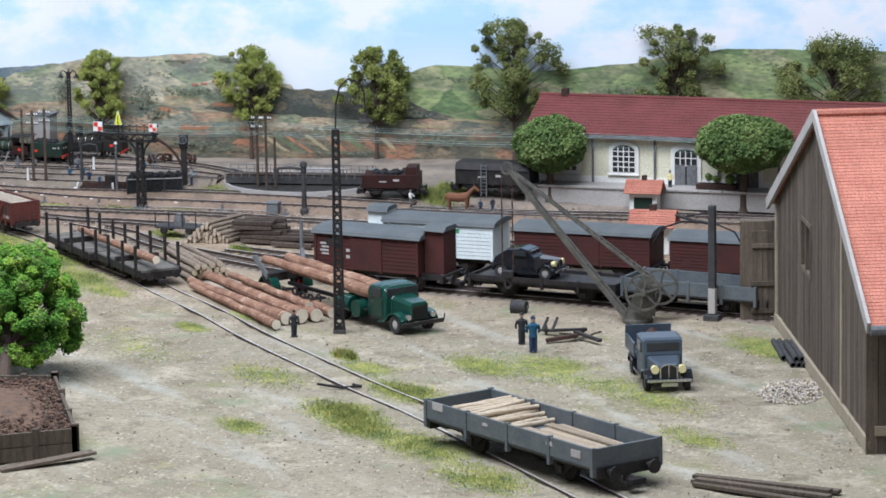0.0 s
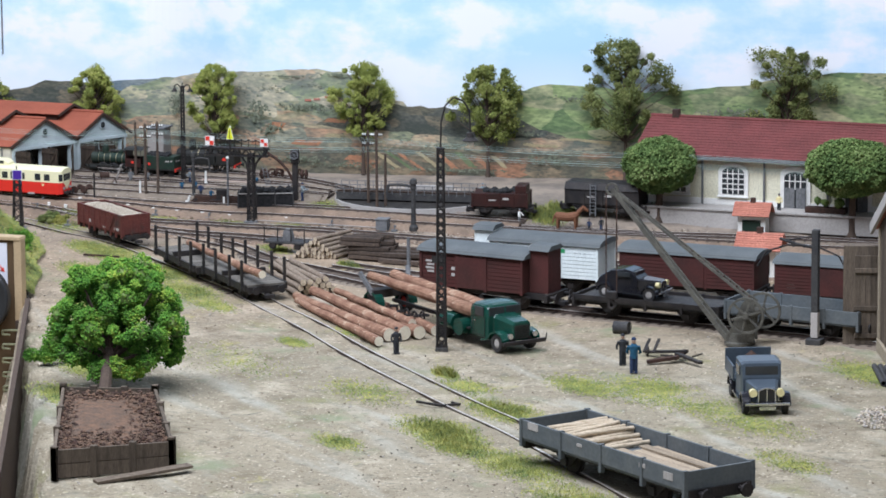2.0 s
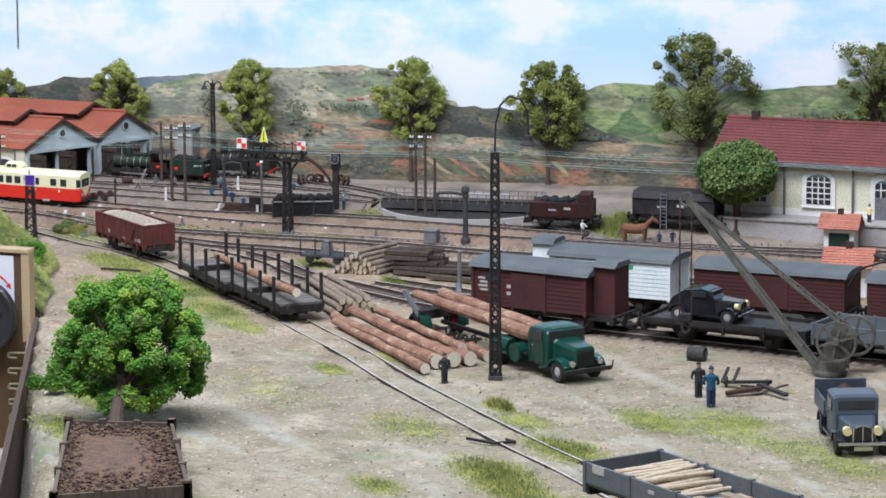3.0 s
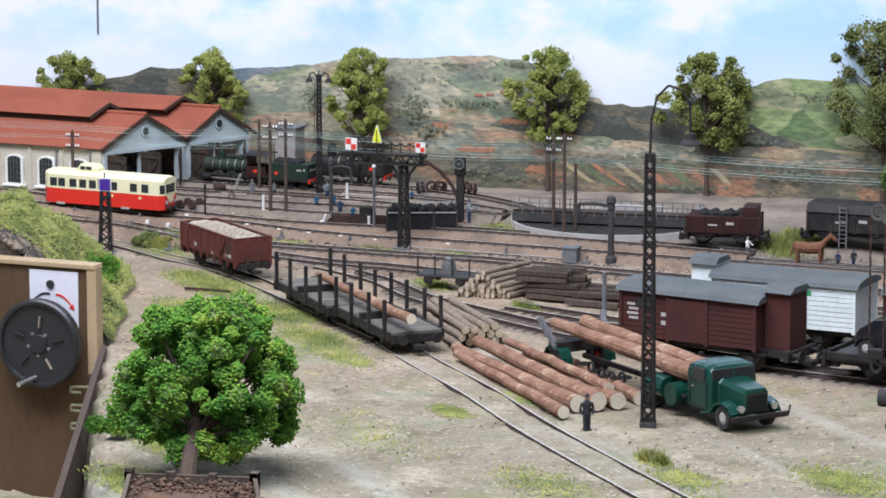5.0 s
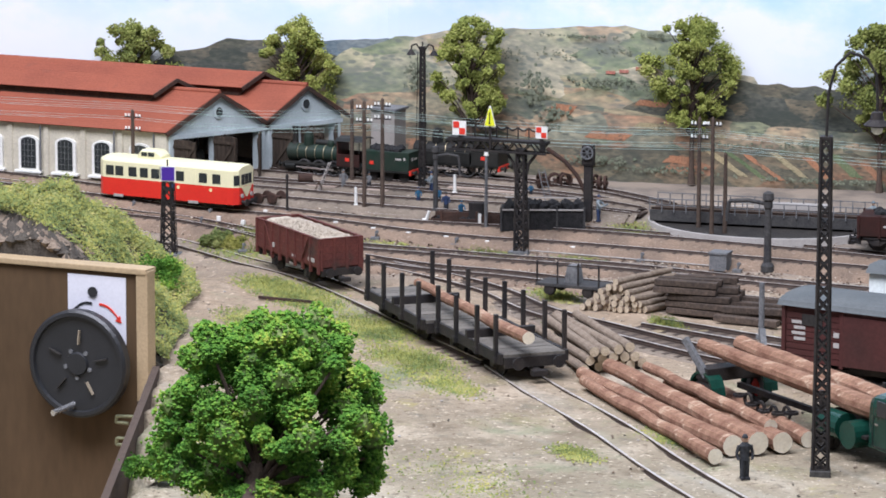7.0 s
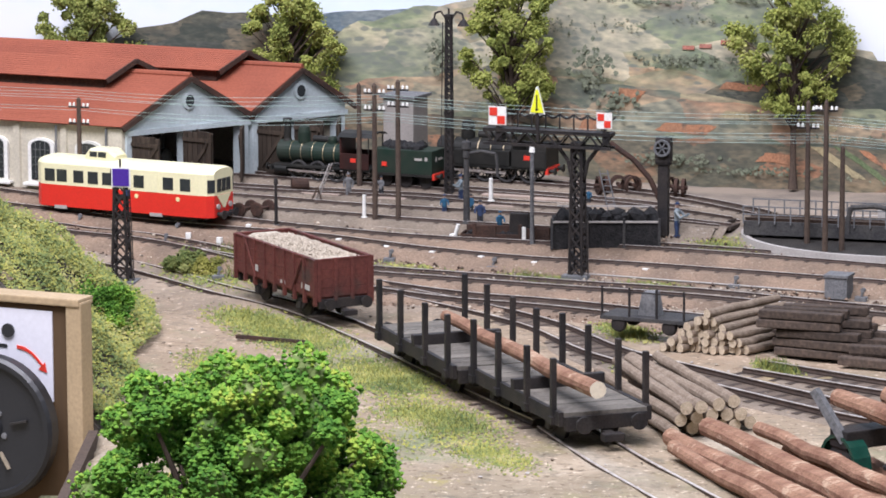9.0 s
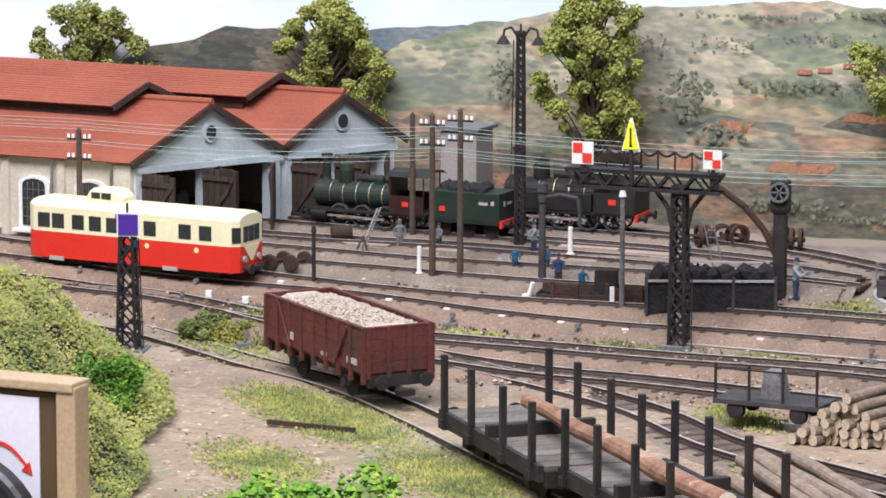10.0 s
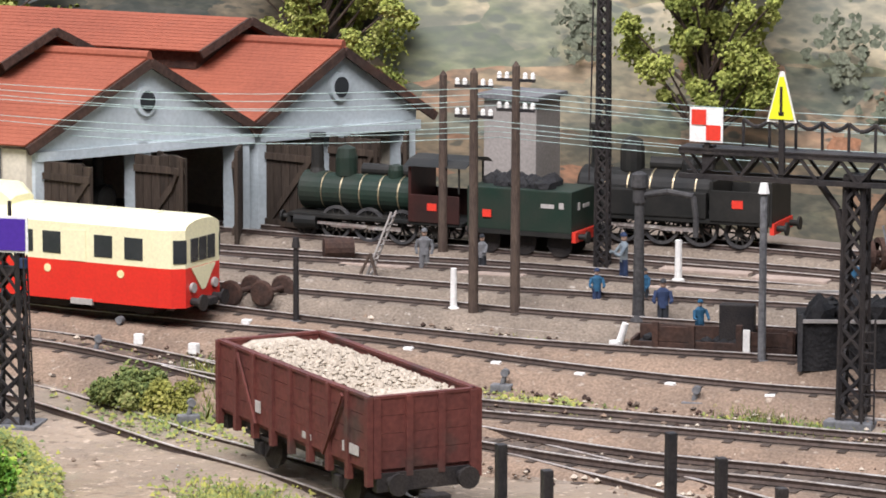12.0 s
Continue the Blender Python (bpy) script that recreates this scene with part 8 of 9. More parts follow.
for x in (-1.3, 1.3):
    wheelset(s, x, 0.35)
for x in (-2.1, -0.7, 0.7, 2.1):
    b = Build()
    b.bar((x, -0.95, 1.0), (x, -0.95, 2.4), 0.09)
    part("stake", b, "black_iron", s)
b = Build()
b.bar((-2.1, -0.95, 2.2), (2.1, -0.95, 2.2), 0.06)
part("rail_bar", b, "black_iron", s)
b = Build()
b.prism([(-0.5, 1.0), (0.5, 1.0), (0.3, 2.1), (-0.3, 2.1)], -0.4, 0.4)
part("crate", b, "slate", s)

# small iron scrap, drum, pipes
s = thing("plough", 7.6, 50.2, 0, 1.2, "rusty black plough frame lying in the yard", "plough", z=0)
for name, ends, w in (("beam", ((-1.6, 0.9, 0.25), (1.0, 0.1, 0.55)), 0.3), ("beam", ((0.4, -0.2, 0.45), (2.1, -1.7, 0.25)), 0.3), ("handle", ((-1.7, 0.6, 0.3), (-1.5, 1.7, 0.9)), 0.16), ("handle", ((-1.1, 0.5, 0.3), (-0.9, 1.5, 0.95)), 0.16),
                      ("share", ((-1.2, -1.3, 0.12), (0.6, -0.7, 0.35)), 0.4), ("share", ((0.3, -0.6, 0.2), (0.9, 0.5, 0.5)), 0.34), ("strut", ((1.3, 0.5, 0.15), (1.9, 0.2, 0.4)), 0.2), ("strut", ((-0.6, 0.6, 0.15), (0.2, -0.7, 0.4)), 0.2)):
    b = Build()
    b.bar(ends[0], ends[1], w, w * 0.5)
    part(name, b, "rust" if name == "share" else "black_iron", s)
b = Build()
b.ring((-1.5, 0.9, 0.3), 0.3, 0.1, "x", 12)
part("wheel", b, "black_iron", s)
b = Build()
b.rod((-0.6, 0, 0.55), (0.7, 0.2, 0.55), 0.55, n=18)
b.ring((0.72, 0.2, 0.55), 0.55, 0.1, "x", 18, 0.08)
solo("iron_drum", b, "dark_grey", 2.6, 58.7, 0, -15, 0.85, "grey iron drum lying in the yard", "drum")
for i, (dx, dz) in enumerate(((0, 0), (0.42, 0), (0.84, 0), (1.26, 0), (0.21, 0.36), (0.63, 0.36), (1.05, 0.36), (-0.84, 0), (-0.42, 0))):
    b = Build()
    b.lathe([(0.21, -2.9), (0.21, 2.9), (0.15, 2.9), (0.15, -2.9), (0.21, -2.9)], (0, 0, 0), "y", 14)
    solo("pipe", b, "dark_grey", 23.8 + dx, 44.6 + (2.2 if dx < 0 else 0.3 if dz else 0), 0.21 + dz, 12, 1.0, "dark grey pipe stacked beside the barn", "pipe", "pipes beside the barn")


def rubble_place():
    a, d = rng.uniform(0, 6.28), rng.random() ** 0.7
    return 25.0 + 2.4 * d * math.cos(a), 34.4 + 3.8 * d * math.sin(a), 0.35 * (1 - d) * rng.random()


scatter("rubble_heap", rubble_place, 1100, lambda i: chip(rng.choice((0.06, 0.09, 0.13)), 0.7), ["gravel_load", "concrete", "ballast_dust", "gravel_load"], None, "low heap of pale broken stones by the barn", "rubble")
for i in range(5):
    b = Build()
    b.box(-4.6, -0.28, -0.12, 4.6, 0.28, 0.12, 0.03)
    solo("old_plank", b, "old_planks", 25.6 + rng.uniform(-0.5, 0.5), 5.6 + i * 0.6, 0.15 + 0.2 * (i % 2), -22 + rng.uniform(-6, 6), 1.0, "weathered plank lying on the ground", "plank", "loose planks by the barn")
b = Build()
b.bar((-1.6, 0.4, 0.1), (0.3, -0.6, 0.1), 0.16)
b.bar((0.3, -0.6, 0.1), (1.5, 0.1, 0.1), 0.16)
b.bar((1.5, 0.1, 0.1), (0.8, 0.6, 0.1), 0.12)
solo("point_lever", b, "black_iron", -5.9, 32.9, 0, 0, 1.0, "black point lever rod lying beside the siding", "lever")
b = Build()
b.bar((-1.6, 0.2, 0.08), (1.6, -0.4, 0.1), 0.16)
solo("iron_bar", b, "rust", -44.0, 82.2, 0, 0, 1.0, "dark iron bar lying on the dusty ground", "bar")


# ---- figures: plain painted shapes ----
def figurine(x, y, rz, h, coat, legs, label, arm=0.0, z=None):
    b = Build()
    k = h / 1.95
    b.slot = 1
    for sgn in (-1, 1):
        b.rod((sgn * 0.11 * k, 0.05 * sgn * k, 0), (sgn * 0.1 * k, 0, 0.9 * k), 0.1 * k, 0.13 * k, 8)
        b.box(sgn * 0.11 * k - 0.08 * k, -0.2 * k, 0, sgn * 0.11 * k + 0.08 * k, 0.1 * k, 0.1 * k)
    b.slot = 0
    b.loft([[(w * math.cos(a), d * math.sin(a), zz) for a in [2 * math.pi * i / 10 for i in range(10)]] for w, d, zz in ((0.22 * k, 0.15 * k, 0.8 * k), (0.21 * k, 0.14 * k, 1.1 * k), (0.28 * k, 0.16 * k, 1.45 * k), (0.1 * k, 0.09 * k, 1.6 * k))])
    for sgn in (-1, 1):
        b.rod((sgn * 0.27 * k, 0, 1.45 * k), (sgn * 0.36 * k, -arm * 0.3 * k, 1.1 * k), 0.08 * k, 0.07 * k, 8)
        b.rod((sgn * 0.36 * k, -arm * 0.3 * k, 1.1 * k), (sgn * 0.3 * k, -(0.1 + arm * 0.4) * k, (0.85 + arm * 0.35) * k), 0.07 * k, 0.06 * k, 8)
    b.slot = 2
    b.lathe([(0.05 * k, 1.58 * k), (0.11 * k, 1.66 * k), (0.12 * k, 1.76 * k), (0.06 * k, 1.88 * k)], (0, 0, 0), "z", 10)
    b.slot = 1
    b.lathe([(0.14 * k, 1.8 * k), (0.13 * k, 1.86 * k), (0.06 * k, 1.95 * k)], (0, -0.02 * k, 0), "z", 10)
    solo("figurine", b, [coat, legs, "skin_paint"], x, y, gz(y) if z is None else z, rz, 1.0, label, "figurine", "painted figurines")


figurine(4.5, 48.0, 200, 2.3, "cloth_dark", "cloth_dark", "small painted figurine in a black suit", 0.3)
figurine(5.7, 45.4, 190, 2.6, "cloth_teal", "cloth_blue", "small painted figurine in teal jacket and blue trousers", 0.5)
figurine(-12.3, 49.0, 30, 2.0, "cloth_dark", "cloth_dark", "small dark painted figurine standing before the logs")
figurine(-48.0, 105.4, 10, 1.2, "slate", "slate", "small grey painted figurine by the ladder")
figurine(-46.5, 105.6, -20, 1.05, "slate", "cloth_dark", "small grey painted figurine bending over scrap", 0.8)
figurine(-42.7, 105.5, -60, 1.3, "paint_far_hill", "cloth_blue", "small painted figurine in pale blue overalls", 0.9)
figurine(-42.9, 103.5, 20, 1.0, "cloth_teal", "cloth_blue", "small painted figurine in blue beside the engine track", 0.5)
figurine(-41.7, 103.7, -30, 1.0, "cloth_teal", "cloth_dark", "small painted figurine in dark blue work clothes", 0.4)
figurine(-40.9, 102.3, 10, 1.25, "cloth_blue", "cloth_dark", "small painted figurine in navy work clothes", 0.6)
figurine(-39.8, 101.6, 40, 1.05, "cloth_teal", "cloth_teal", "small painted figurine in bright blue at the ash bin", 0.5)
figurine(-31.9, 102.2, 80, 1.55, "paint_far_hill", "cloth_blue", "small painted figurine in light blue with raised arms", 1.2)
figurine(-36.8, 105.8, 0, 0.8, "cloth_teal", "cloth_dark", "small painted figurine in blue by the coal bunker", 0.4)
figurine(-16.4, 103.4, 0, 1.5, "paint_far_hill", "paint_far_hill", "small pale blue painted figurine on the turntable", 0.3)
figurine(-12.3, 98.4, 60, 1.3, "white_paint", "slate", "small painted figurine in white shirt beside the coal wagon", 0.8)
figurine(-6.2, 97.3, 0, 1.0, "cloth_blue", "cloth_dark", "small painted figurine in blue beside the horse")
figurine(-5.2, 97.4, 30, 1.15, "cloth_dark", "cloth_blue", "small painted figurine in dark coat near the horse")
figurine(9.4, 99.6, 0, 1.4, "lamp_lens", "cloth_dark", "small painted figurine in yellow on the platform", z=2.37)

b = Build()
b.loft([[(x, w * math.cos(a), z + w * 1.1 * math.sin(a)) for a in [2 * math.pi * i / 10 for i in range(10)]] for x, w, z in ((-1.05, 0.18, 1.25), (-0.9, 0.36, 1.2), (0.0, 0.36, 1.12), (0.8, 0.38, 1.2), (1.05, 0.2, 1.4))])
b.loft([[(x, w * math.cos(a), z + w * 1.3 * math.sin(a)) for a in [2 * math.pi * i / 8 for i in range(8)]] for x, w, z in ((0.8, 0.26, 1.3), (1.3, 0.18, 1.85), (1.45, 0.17, 2.0), (1.9, 0.1, 1.7))])
for x, y in ((-0.8, -0.2), (-0.75, 0.2), (0.75, -0.2), (0.85, 0.2)):
    b.rod((x, y, 0), (x, y, 1.1), 0.08, 0.16, 8)
b.rod((-1.05, 0, 1.3), (-1.3, 0, 0.5), 0.1, 0.05, 8)
solo("horse_statuette", b, "horse_brown", -8.1, 97.4, gz(97.4), 4, 0.95, "small brown painted horse statuette by the track", "statuette")
b = Build()
for i in range(9):
    b.blob((rng.uniform(-1.4, 1.4), rng.uniform(-0.3, 0.3), 0.6 + rng.uniform(0, 0.4)), 0.35, 0.3, 1)
b.slot = 1
b.box(-1.7, -0.5, 0, 1.7, 0.5, 0.45, 0.04)
solo("flower_trough", b, ["leaf_dark", "rust"], 13.4, 98.9, 2.37, -8, 1.0, "planted flower trough on the platform", "planter")


# ---- trees and plants ----
def tree(x, y, h, crown, label, leaves, mats, group="", s_leaf=0.22, trunk_r=0.22, lobes=9, z=None, squash=0.75, clear=0.35, seed=0, name="tree"):
    """crown: half width; clear: share of the height without leaves."""
    r = random.Random(seed)
    z0 = gz(y) if z is None else z
    s = thing(name, x, y, 0, 1.0, label, "tree", group, z=z0)
    b = Build()
    top = h * 0.8
    b.lathe([(trunk_r * 1.5, 0), (trunk_r, h * 0.08), (trunk_r * 0.8, h * clear), (trunk_r * 0.35, top)], (0, 0, 0), "z", 9)
    centres = []
    for k in range(lobes):
        a = 2.4 * k + r.uniform(-0.4, 0.4)
        f = (k + 0.5) / lobes
        zz = h * (clear + (1 - clear) * f * 0.93)
        reach = crown * r.choice((0.3, 0.7, 0.95, 1.15)) * (0.4 + 0.6 * math.sin(math.pi * min(1, f * 0.8 + 0.12))) * (1 + 0.45 * noise.noise(Vector((math.cos(a) * 1.3, zz * 0.5, seed * 3.7))))
        if k == lobes - 1:
            reach *= 0.2
        c = Vector((reach * math.cos(a), reach * math.sin(a) * squash, zz))
        centres.append((c, crown * r.choice((0.1, 0.15, 0.2, 0.28)) * (1 if lobes > 12 else 1.9)))
        b.rod((0, 0, max(h * clear * 0.75, zz - h * 0.22)), c, trunk_r * 0.4, trunk_r * 0.12, 6)
    part("trunk", b, "trunk", s)

    def place():
        c, rad = centres[rng.randrange(len(centres))]
        d = Vector((rng.gauss(0, 1), rng.gauss(0, 1), rng.gauss(0, 1))).normalized() * rad * rng.uniform(0.3, 1.1)
        if rng.random() < 0.2:
            d *= rng.uniform(1.1, 1.5)
        return c.x + d.x, c.y + d.y, max(h * clear * 0.6, c.z + d.z * 0.85)

    scatter("crown", place, leaves, lambda i: leaf(s_leaf), mats, s, kind="")
    return s


BACK = "olive-green model tree with loose crown before the backdrop"
for k, (x, y, h, w) in enumerate(((-65.2, 117.0, 7.7, 2.2), (-54.4, 116.5, 8.4, 2.1), (-42.1, 112.0, 9.5, 1.8), (-28.6, 111.5, 10.0, 2.05), (-17.5, 111.5, 10.1, 2.5), (-5.4, 111.5, 12.5, 3.2), (8.6, 112.4, 12.1, 3.1), (22.0, 111.6, 11.0, 3.7))):
    tree(x, y, h, w, BACK, 24000 if k in (1, 2, 3) else 17000, ["leaf_mid"] if k > 4 else ["leaf_sun"] if k in (1, 2, 3) else ["leaf_olive"], "trees before the backdrop", 0.08 if k in (1, 2, 3) else 0.1, 0.16, 64, seed=k + 3, clear=0.36 if k not in (0, 1) else 0.2)


def clipped_tree(x, y, z, rx, rz_, zc, seed):
    s = thing("clipped_tree", x, y, 0, 1.0, "round clipped green tree on a slim trunk", "tree", "clipped trees by the goods house", z=z)
    b = Build()
    b.lathe([(0.5, 0), (0.32, 0.5), (0.26, zc - rz_ * 0.6), (0.15, zc)], (0, 0, 0), "z", 10)
    for k in range(6):
        a = k * 1.05
        b.rod((0, 0, zc - rz_ * 0.9), (rx * 0.5 * math.cos(a), rx * 0.5 * math.sin(a), zc - rz_ * 0.3), 0.13, 0.05, 6)
    part("trunk", b, "trunk", s)
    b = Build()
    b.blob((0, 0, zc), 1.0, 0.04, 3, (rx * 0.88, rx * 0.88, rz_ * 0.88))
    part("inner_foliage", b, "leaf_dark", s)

    def place():
        d = Vector((rng.gauss(0, 1), rng.gauss(0, 1), rng.gauss(0, 1))).normalized()
        k = rng.uniform(0.84, 1.0) + 0.13 * noise.noise(Vector((d.x * 3, d.y * 3, d.z * 3 + seed)))
        return d.x * rx * k, d.y * rx * k, zc + d.z * rz_ * k

    scatter("crown", place, 14000, lambda i: leaf(0.14), ["leaf_dark"], s, kind="")


clipped_tree(-0.7, 100.0, 1.0, 3.1, 2.3, 4.85, 1)
clipped_tree(15.7, 97.6, 0.6, 3.9, 2.35, 5.85, 5)


def green_tree():
    """The bright tree that stands in the plank planter."""
    s = thing("green_tree", -29.05, 34.0, 0, 1.18, "bright green bushy model tree growing in a plank planter", "tree", z=-0.2)
    b = Build()
    b.rod((1.0, -6.6, 0), (0.7, -5.2, 0.9), 0.62, 0.4, 10)
    b.rod((0.7, -5.2, 0.9), (0, -1.6, 2.9), 0.4, 0.28, 10)
    lobes = []
    r = random.Random(4)
    for k in range(215):
        a = 2.4 * k
        f = (k + 0.5) / 215
        zz = 1.5 + 6.0 * f
        reach = 3.6 * math.sqrt(max(0.05, 1 - (f * 1.05 - 0.42) ** 2 / 0.5)) * r.choice((0.15, 0.4, 0.65, 0.85, 1.0, 1.05))
        c = Vector((reach * math.cos(a), reach * math.sin(a) * 0.85, zz + r.uniform(-0.3, 0.3)))
        lobes.append((c, r.choice((0.34, 0.45, 0.58, 0.72))))
        if k % 5 == 0:
            b.rod((0.15, -2.0 + f * 0.6, 2.0 + f * 0.6), c, 0.12, 0.04, 6)
    part("trunk", b, "trunk", s)
    # cores in a darker green put the shade between the tufts into colour
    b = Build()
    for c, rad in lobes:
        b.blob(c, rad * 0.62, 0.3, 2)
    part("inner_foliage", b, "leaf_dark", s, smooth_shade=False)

    def place():
        c, rad = lobes[rng.randrange(len(lobes))]
        d = Vector((rng.gauss(0, 1), rng.gauss(0, 1), rng.gauss(0.15, 1))).normalized()
        d *= rad * (rng.uniform(0.6, 0.95) + 0.4 * noise.noise(d * 2.2 + c))
        return c.x + d.x, c.y + d.y, min(8.6, c.z + d.z)

    scatter("crown", place, 70000, lambda i: tuft(0.08), ["leaf_bright"], s, kind="")


green_tree()


def planter():
    s = thing("planter", -26.3, 19.1, 0, 1.09, "square planter of dark weathered planks with brown mulch", "planter", z=0)
    corners = [Vector((6.7, -7.0, 0)), Vector((0.5, -10.4, 0)), Vector((-3.9, 6.3, 0)), Vector((1.9, 6.8, 0))]
    for a, c in zip(corners, corners[1:] + corners[:1]):
        n = 2
        for row in range(n):
            b = Build()
            z0 = 0.05 + row * 0.86
            b.bar(a + Vector((0, 0, z0 + 0.4)), c + Vector((0, 0, z0 + 0.4)), 0.2, 0.8)
            part("plank", b, "old_planks", s)
        for k in range(4):
            b = Build()
            p = a.lerp(c, k / 3)
            b.box(p.x - 0.2, p.y - 0.2, -0.1, p.x + 0.2, p.y + 0.2, 1.85 + rng.uniform(-0.1, 0.15), 0.03)
            part("post", b, "old_planks", s)
    b = Build()
    b.loft([[c * 0.97 + Vector((0, 0, 0.2)) for c in corners], [c * 0.95 + Vector((0, 0, 1.3)) for c in corners], [c * 0.3 + Vector((0, 0, 1.75)) for c in corners]])
    part("mulch_bed", b, "brown_soil", s)

    def place():
        u, v = rng.random(), rng.random()
        p = corners[0].lerp(corners[1], u).lerp(corners[3].lerp(corners[2], u), v) * 0.95
        return p.x, p.y, 1.36 + rng.uniform(0, 0.3)

    scatter("mulch", place, 3200, lambda i: chip(rng.uniform(0.07, 0.19), 0.6), ["brown_soil", "brown_soil", "rust"], s, kind="")
    b = Build()
    b.bar((3.2, -11.2, 0.12), (7.9, -7.4, 0.4), 0.8, 0.16)
    part("loose_board", b, "old_planks", s)


planter()


# ---- control panel at the layout's edge, with its bank of hedge ----
def control_panel():
    s = thing("control_panel", -45.76, 64.0, 172, 1.17, "brown plywood control panel with a big black handwheel", "control panel", z=-4.7)
    # local x runs along the face away from the yard; local +y looks towards the front
    b = Build()
    b.box(0, -0.6, -8, 30, 0, 7.9, 0.08)
    part("face_board", b, "panel_ply", s)
    b = Build()
    b.box(-0.55, -0.62, -8, 0.0, 0.1, 8.1, 0.06)
    part("side_board", b, "panel_edge", s)
    b = Build()
    b.box(-0.5, -0.8, 7.95, 30, 0.15, 8.2, 0.05)
    part("top_strip", b, "panel_edge", s)
    b = Build()
    b.box(0.5, 0.0, 4.9, 3.25, 0.05, 7.75)
    part("label_card", b, "paper", s, "white paper card with arrows")
    b = Build()
    b.rod((2.05, 0.02, 7.05), (2.05, 0.12, 7.05), 0.22, n=18)
    part("hole", b, "black_plastic", s)
    b = Build()
    b.loft([[(p.x, 0.05, p.z - 0.05), (p.x, 0.08, p.z - 0.05), (p.x, 0.08, p.z + 0.05), (p.x, 0.05, p.z + 0.05)] for p in bow((3.0, 0.09, 6.2), (2.1, 0.09, 6.55), 0.15, 6)])
    b.prism([(3.15, 6.05), (2.9, 6.3), (2.85, 6.08)], 0.05, 0.08)
    part("arrow", b, "black_plastic", s)
    b = Build()
    b.loft([[(p.x, 0.05, p.z - 0.05), (p.x, 0.08, p.z - 0.05), (p.x, 0.08, p.z + 0.05), (p.x, 0.05, p.z + 0.05)] for p in bow((1.75, 0.09, 6.55), (0.85, 0.09, 6.0), 0.15, 6)])
    b.prism([(0.7, 5.8), (1.0, 5.9), (0.77, 6.13)], 0.05, 0.08)
    part("arrow", b, "signal_red", s)
    w = new("handwheel")
    w.parent = s
    cx, cz = 2.35, 4.1
    b = Build()
    b.lathe([(2.3, 0.55), (2.3, 0.95), (2.2, 1.05), (2.05, 1.05), (2.0, 0.9), (0.5, 0.88), (0.45, 1.0), (0.05, 1.0)], (cx, 0, cz), "y", 40)
    part("disc", b, "black_plastic", w)
    for k in range(5):
        a = 2 * math.pi * k / 5 + 0.4
        b = Build()
        b.bar((cx + 0.85 * math.cos(a), 0.93, cz + 0.85 * math.sin(a)), (cx + 1.45 * math.cos(a), 0.93, cz + 1.45 * math.sin(a)), 0.2, 0.06)
        part("slot", b, "beam_wood" if k % 2 else "dark_room", w)
        b = Build()
        b.rod((cx + 0.6 * math.cos(a + 0.6), 0.85, cz + 0.6 * math.sin(a + 0.6)), (cx + 0.6 * math.cos(a + 0.6), 0.93, cz + 0.6 * math.sin(a + 0.6)), 0.1, n=10)
        part("hole", b, "slate", w)
    b = Build()
    b.rod((cx + 0.2, 0.9, cz - 1.75), (cx + 0.5, 2.2, cz - 1.9), 0.13, n=12)
    part("crank_pin", b, "chrome", w)
    b = Build()
    b.rod((cx, 0, cz), (cx, 0.6, cz), 0.5, n=14)
    part("hub", b, "black_plastic", w)
    # wire brackets on the edge
    for k in range(6):
        b = Build()
        z = 2.0 - k * 0.95
        pipe(b, [(-0.5, 0.1, z), (-0.45, 0.5, z), (0.7, 0.58, z - 0.05), (0.75, 0.55, z - 0.32), (0.2, 0.5, z - 0.34)], 0.075)
        part("wire_bracket", b, "bracket_wire", s, "bare olive wire bracket")
    b = Build()
    b.box(-0.55, 0.05, -3, -0.1, 0.3, 2.6, 0.04)
    part("bracket_strip", b, "trunk", s)


control_panel()

# edge of the layout before the panel
b = Build()
b.bar((-44.5, 63.2, -4.4), (-29.6, 8.0, -4.4), 0.35, 9.3)
solo("layout_edge", b, "trunk", label="dark plank edge of the layout beside the panel", category="edge board", kind="structure")


def panel_line(x):
    return 64.4 + (-45.2 - x) * 0.14


def bank_height(x, y):
    """The bank behind the panel falls away towards the tracks and the yard."""
    top = 5.8 * (1 - smooth(72, 103, y))
    edge = -43.8 - (y - 64) * 0.27 - 0.45 * max(0, y - 87) + 1.0 * noise.noise(Vector((y * 0.2, 0, 0)))
    f = smooth(edge + 0.3, edge - 7.5, x)
    return top * f + 0.6 * noise.noise(Vector((x * 0.35, y * 0.35, 2))) * f


verts, faces = [], []
NX, NY = 60, 60
for i in range(NX + 1):  # steep front of the bank
    x = -92 + 47.0 * i / NX
    verts.append((x * U, (panel_line(x) + 0.45) * U, -0.03))
for j in range(NY + 1):
    for i in range(NX + 1):
        x = -92 + 47.0 * i / NX
        y = panel_line(x) + 0.6 + (34 - 0.3 * (-45 - x)) * (j / NY) ** 1.3
        h = bank_height(x, y)
        h -= 0.15 + 0.5 * (1 - smooth(0.1, 0.8, h))
        rough = 0.35 * noise.noise(Vector((x * 1.3, y * 1.3, 4))) + 0.2 * noise.noise(Vector((x * 3.1, y * 3.1, 8)))
        verts.append((x * U, y * U, (h + rough * smooth(0.2, 1.5, h)) * U))
for j in range(NY + 1):
    for i in range(NX):
        a = j * (NX + 1) + i
        faces.append((a, a + 1, a + NX + 2, a + NX + 1))
mesh = bpy.data.meshes.new("bank")
mesh.from_pydata(verts, [], faces)
mesh.materials.append(M["stone_dark"])
tagged(new("bank", mesh), "dark rocky bank overgrown with hedge", "bank", "", "structure")


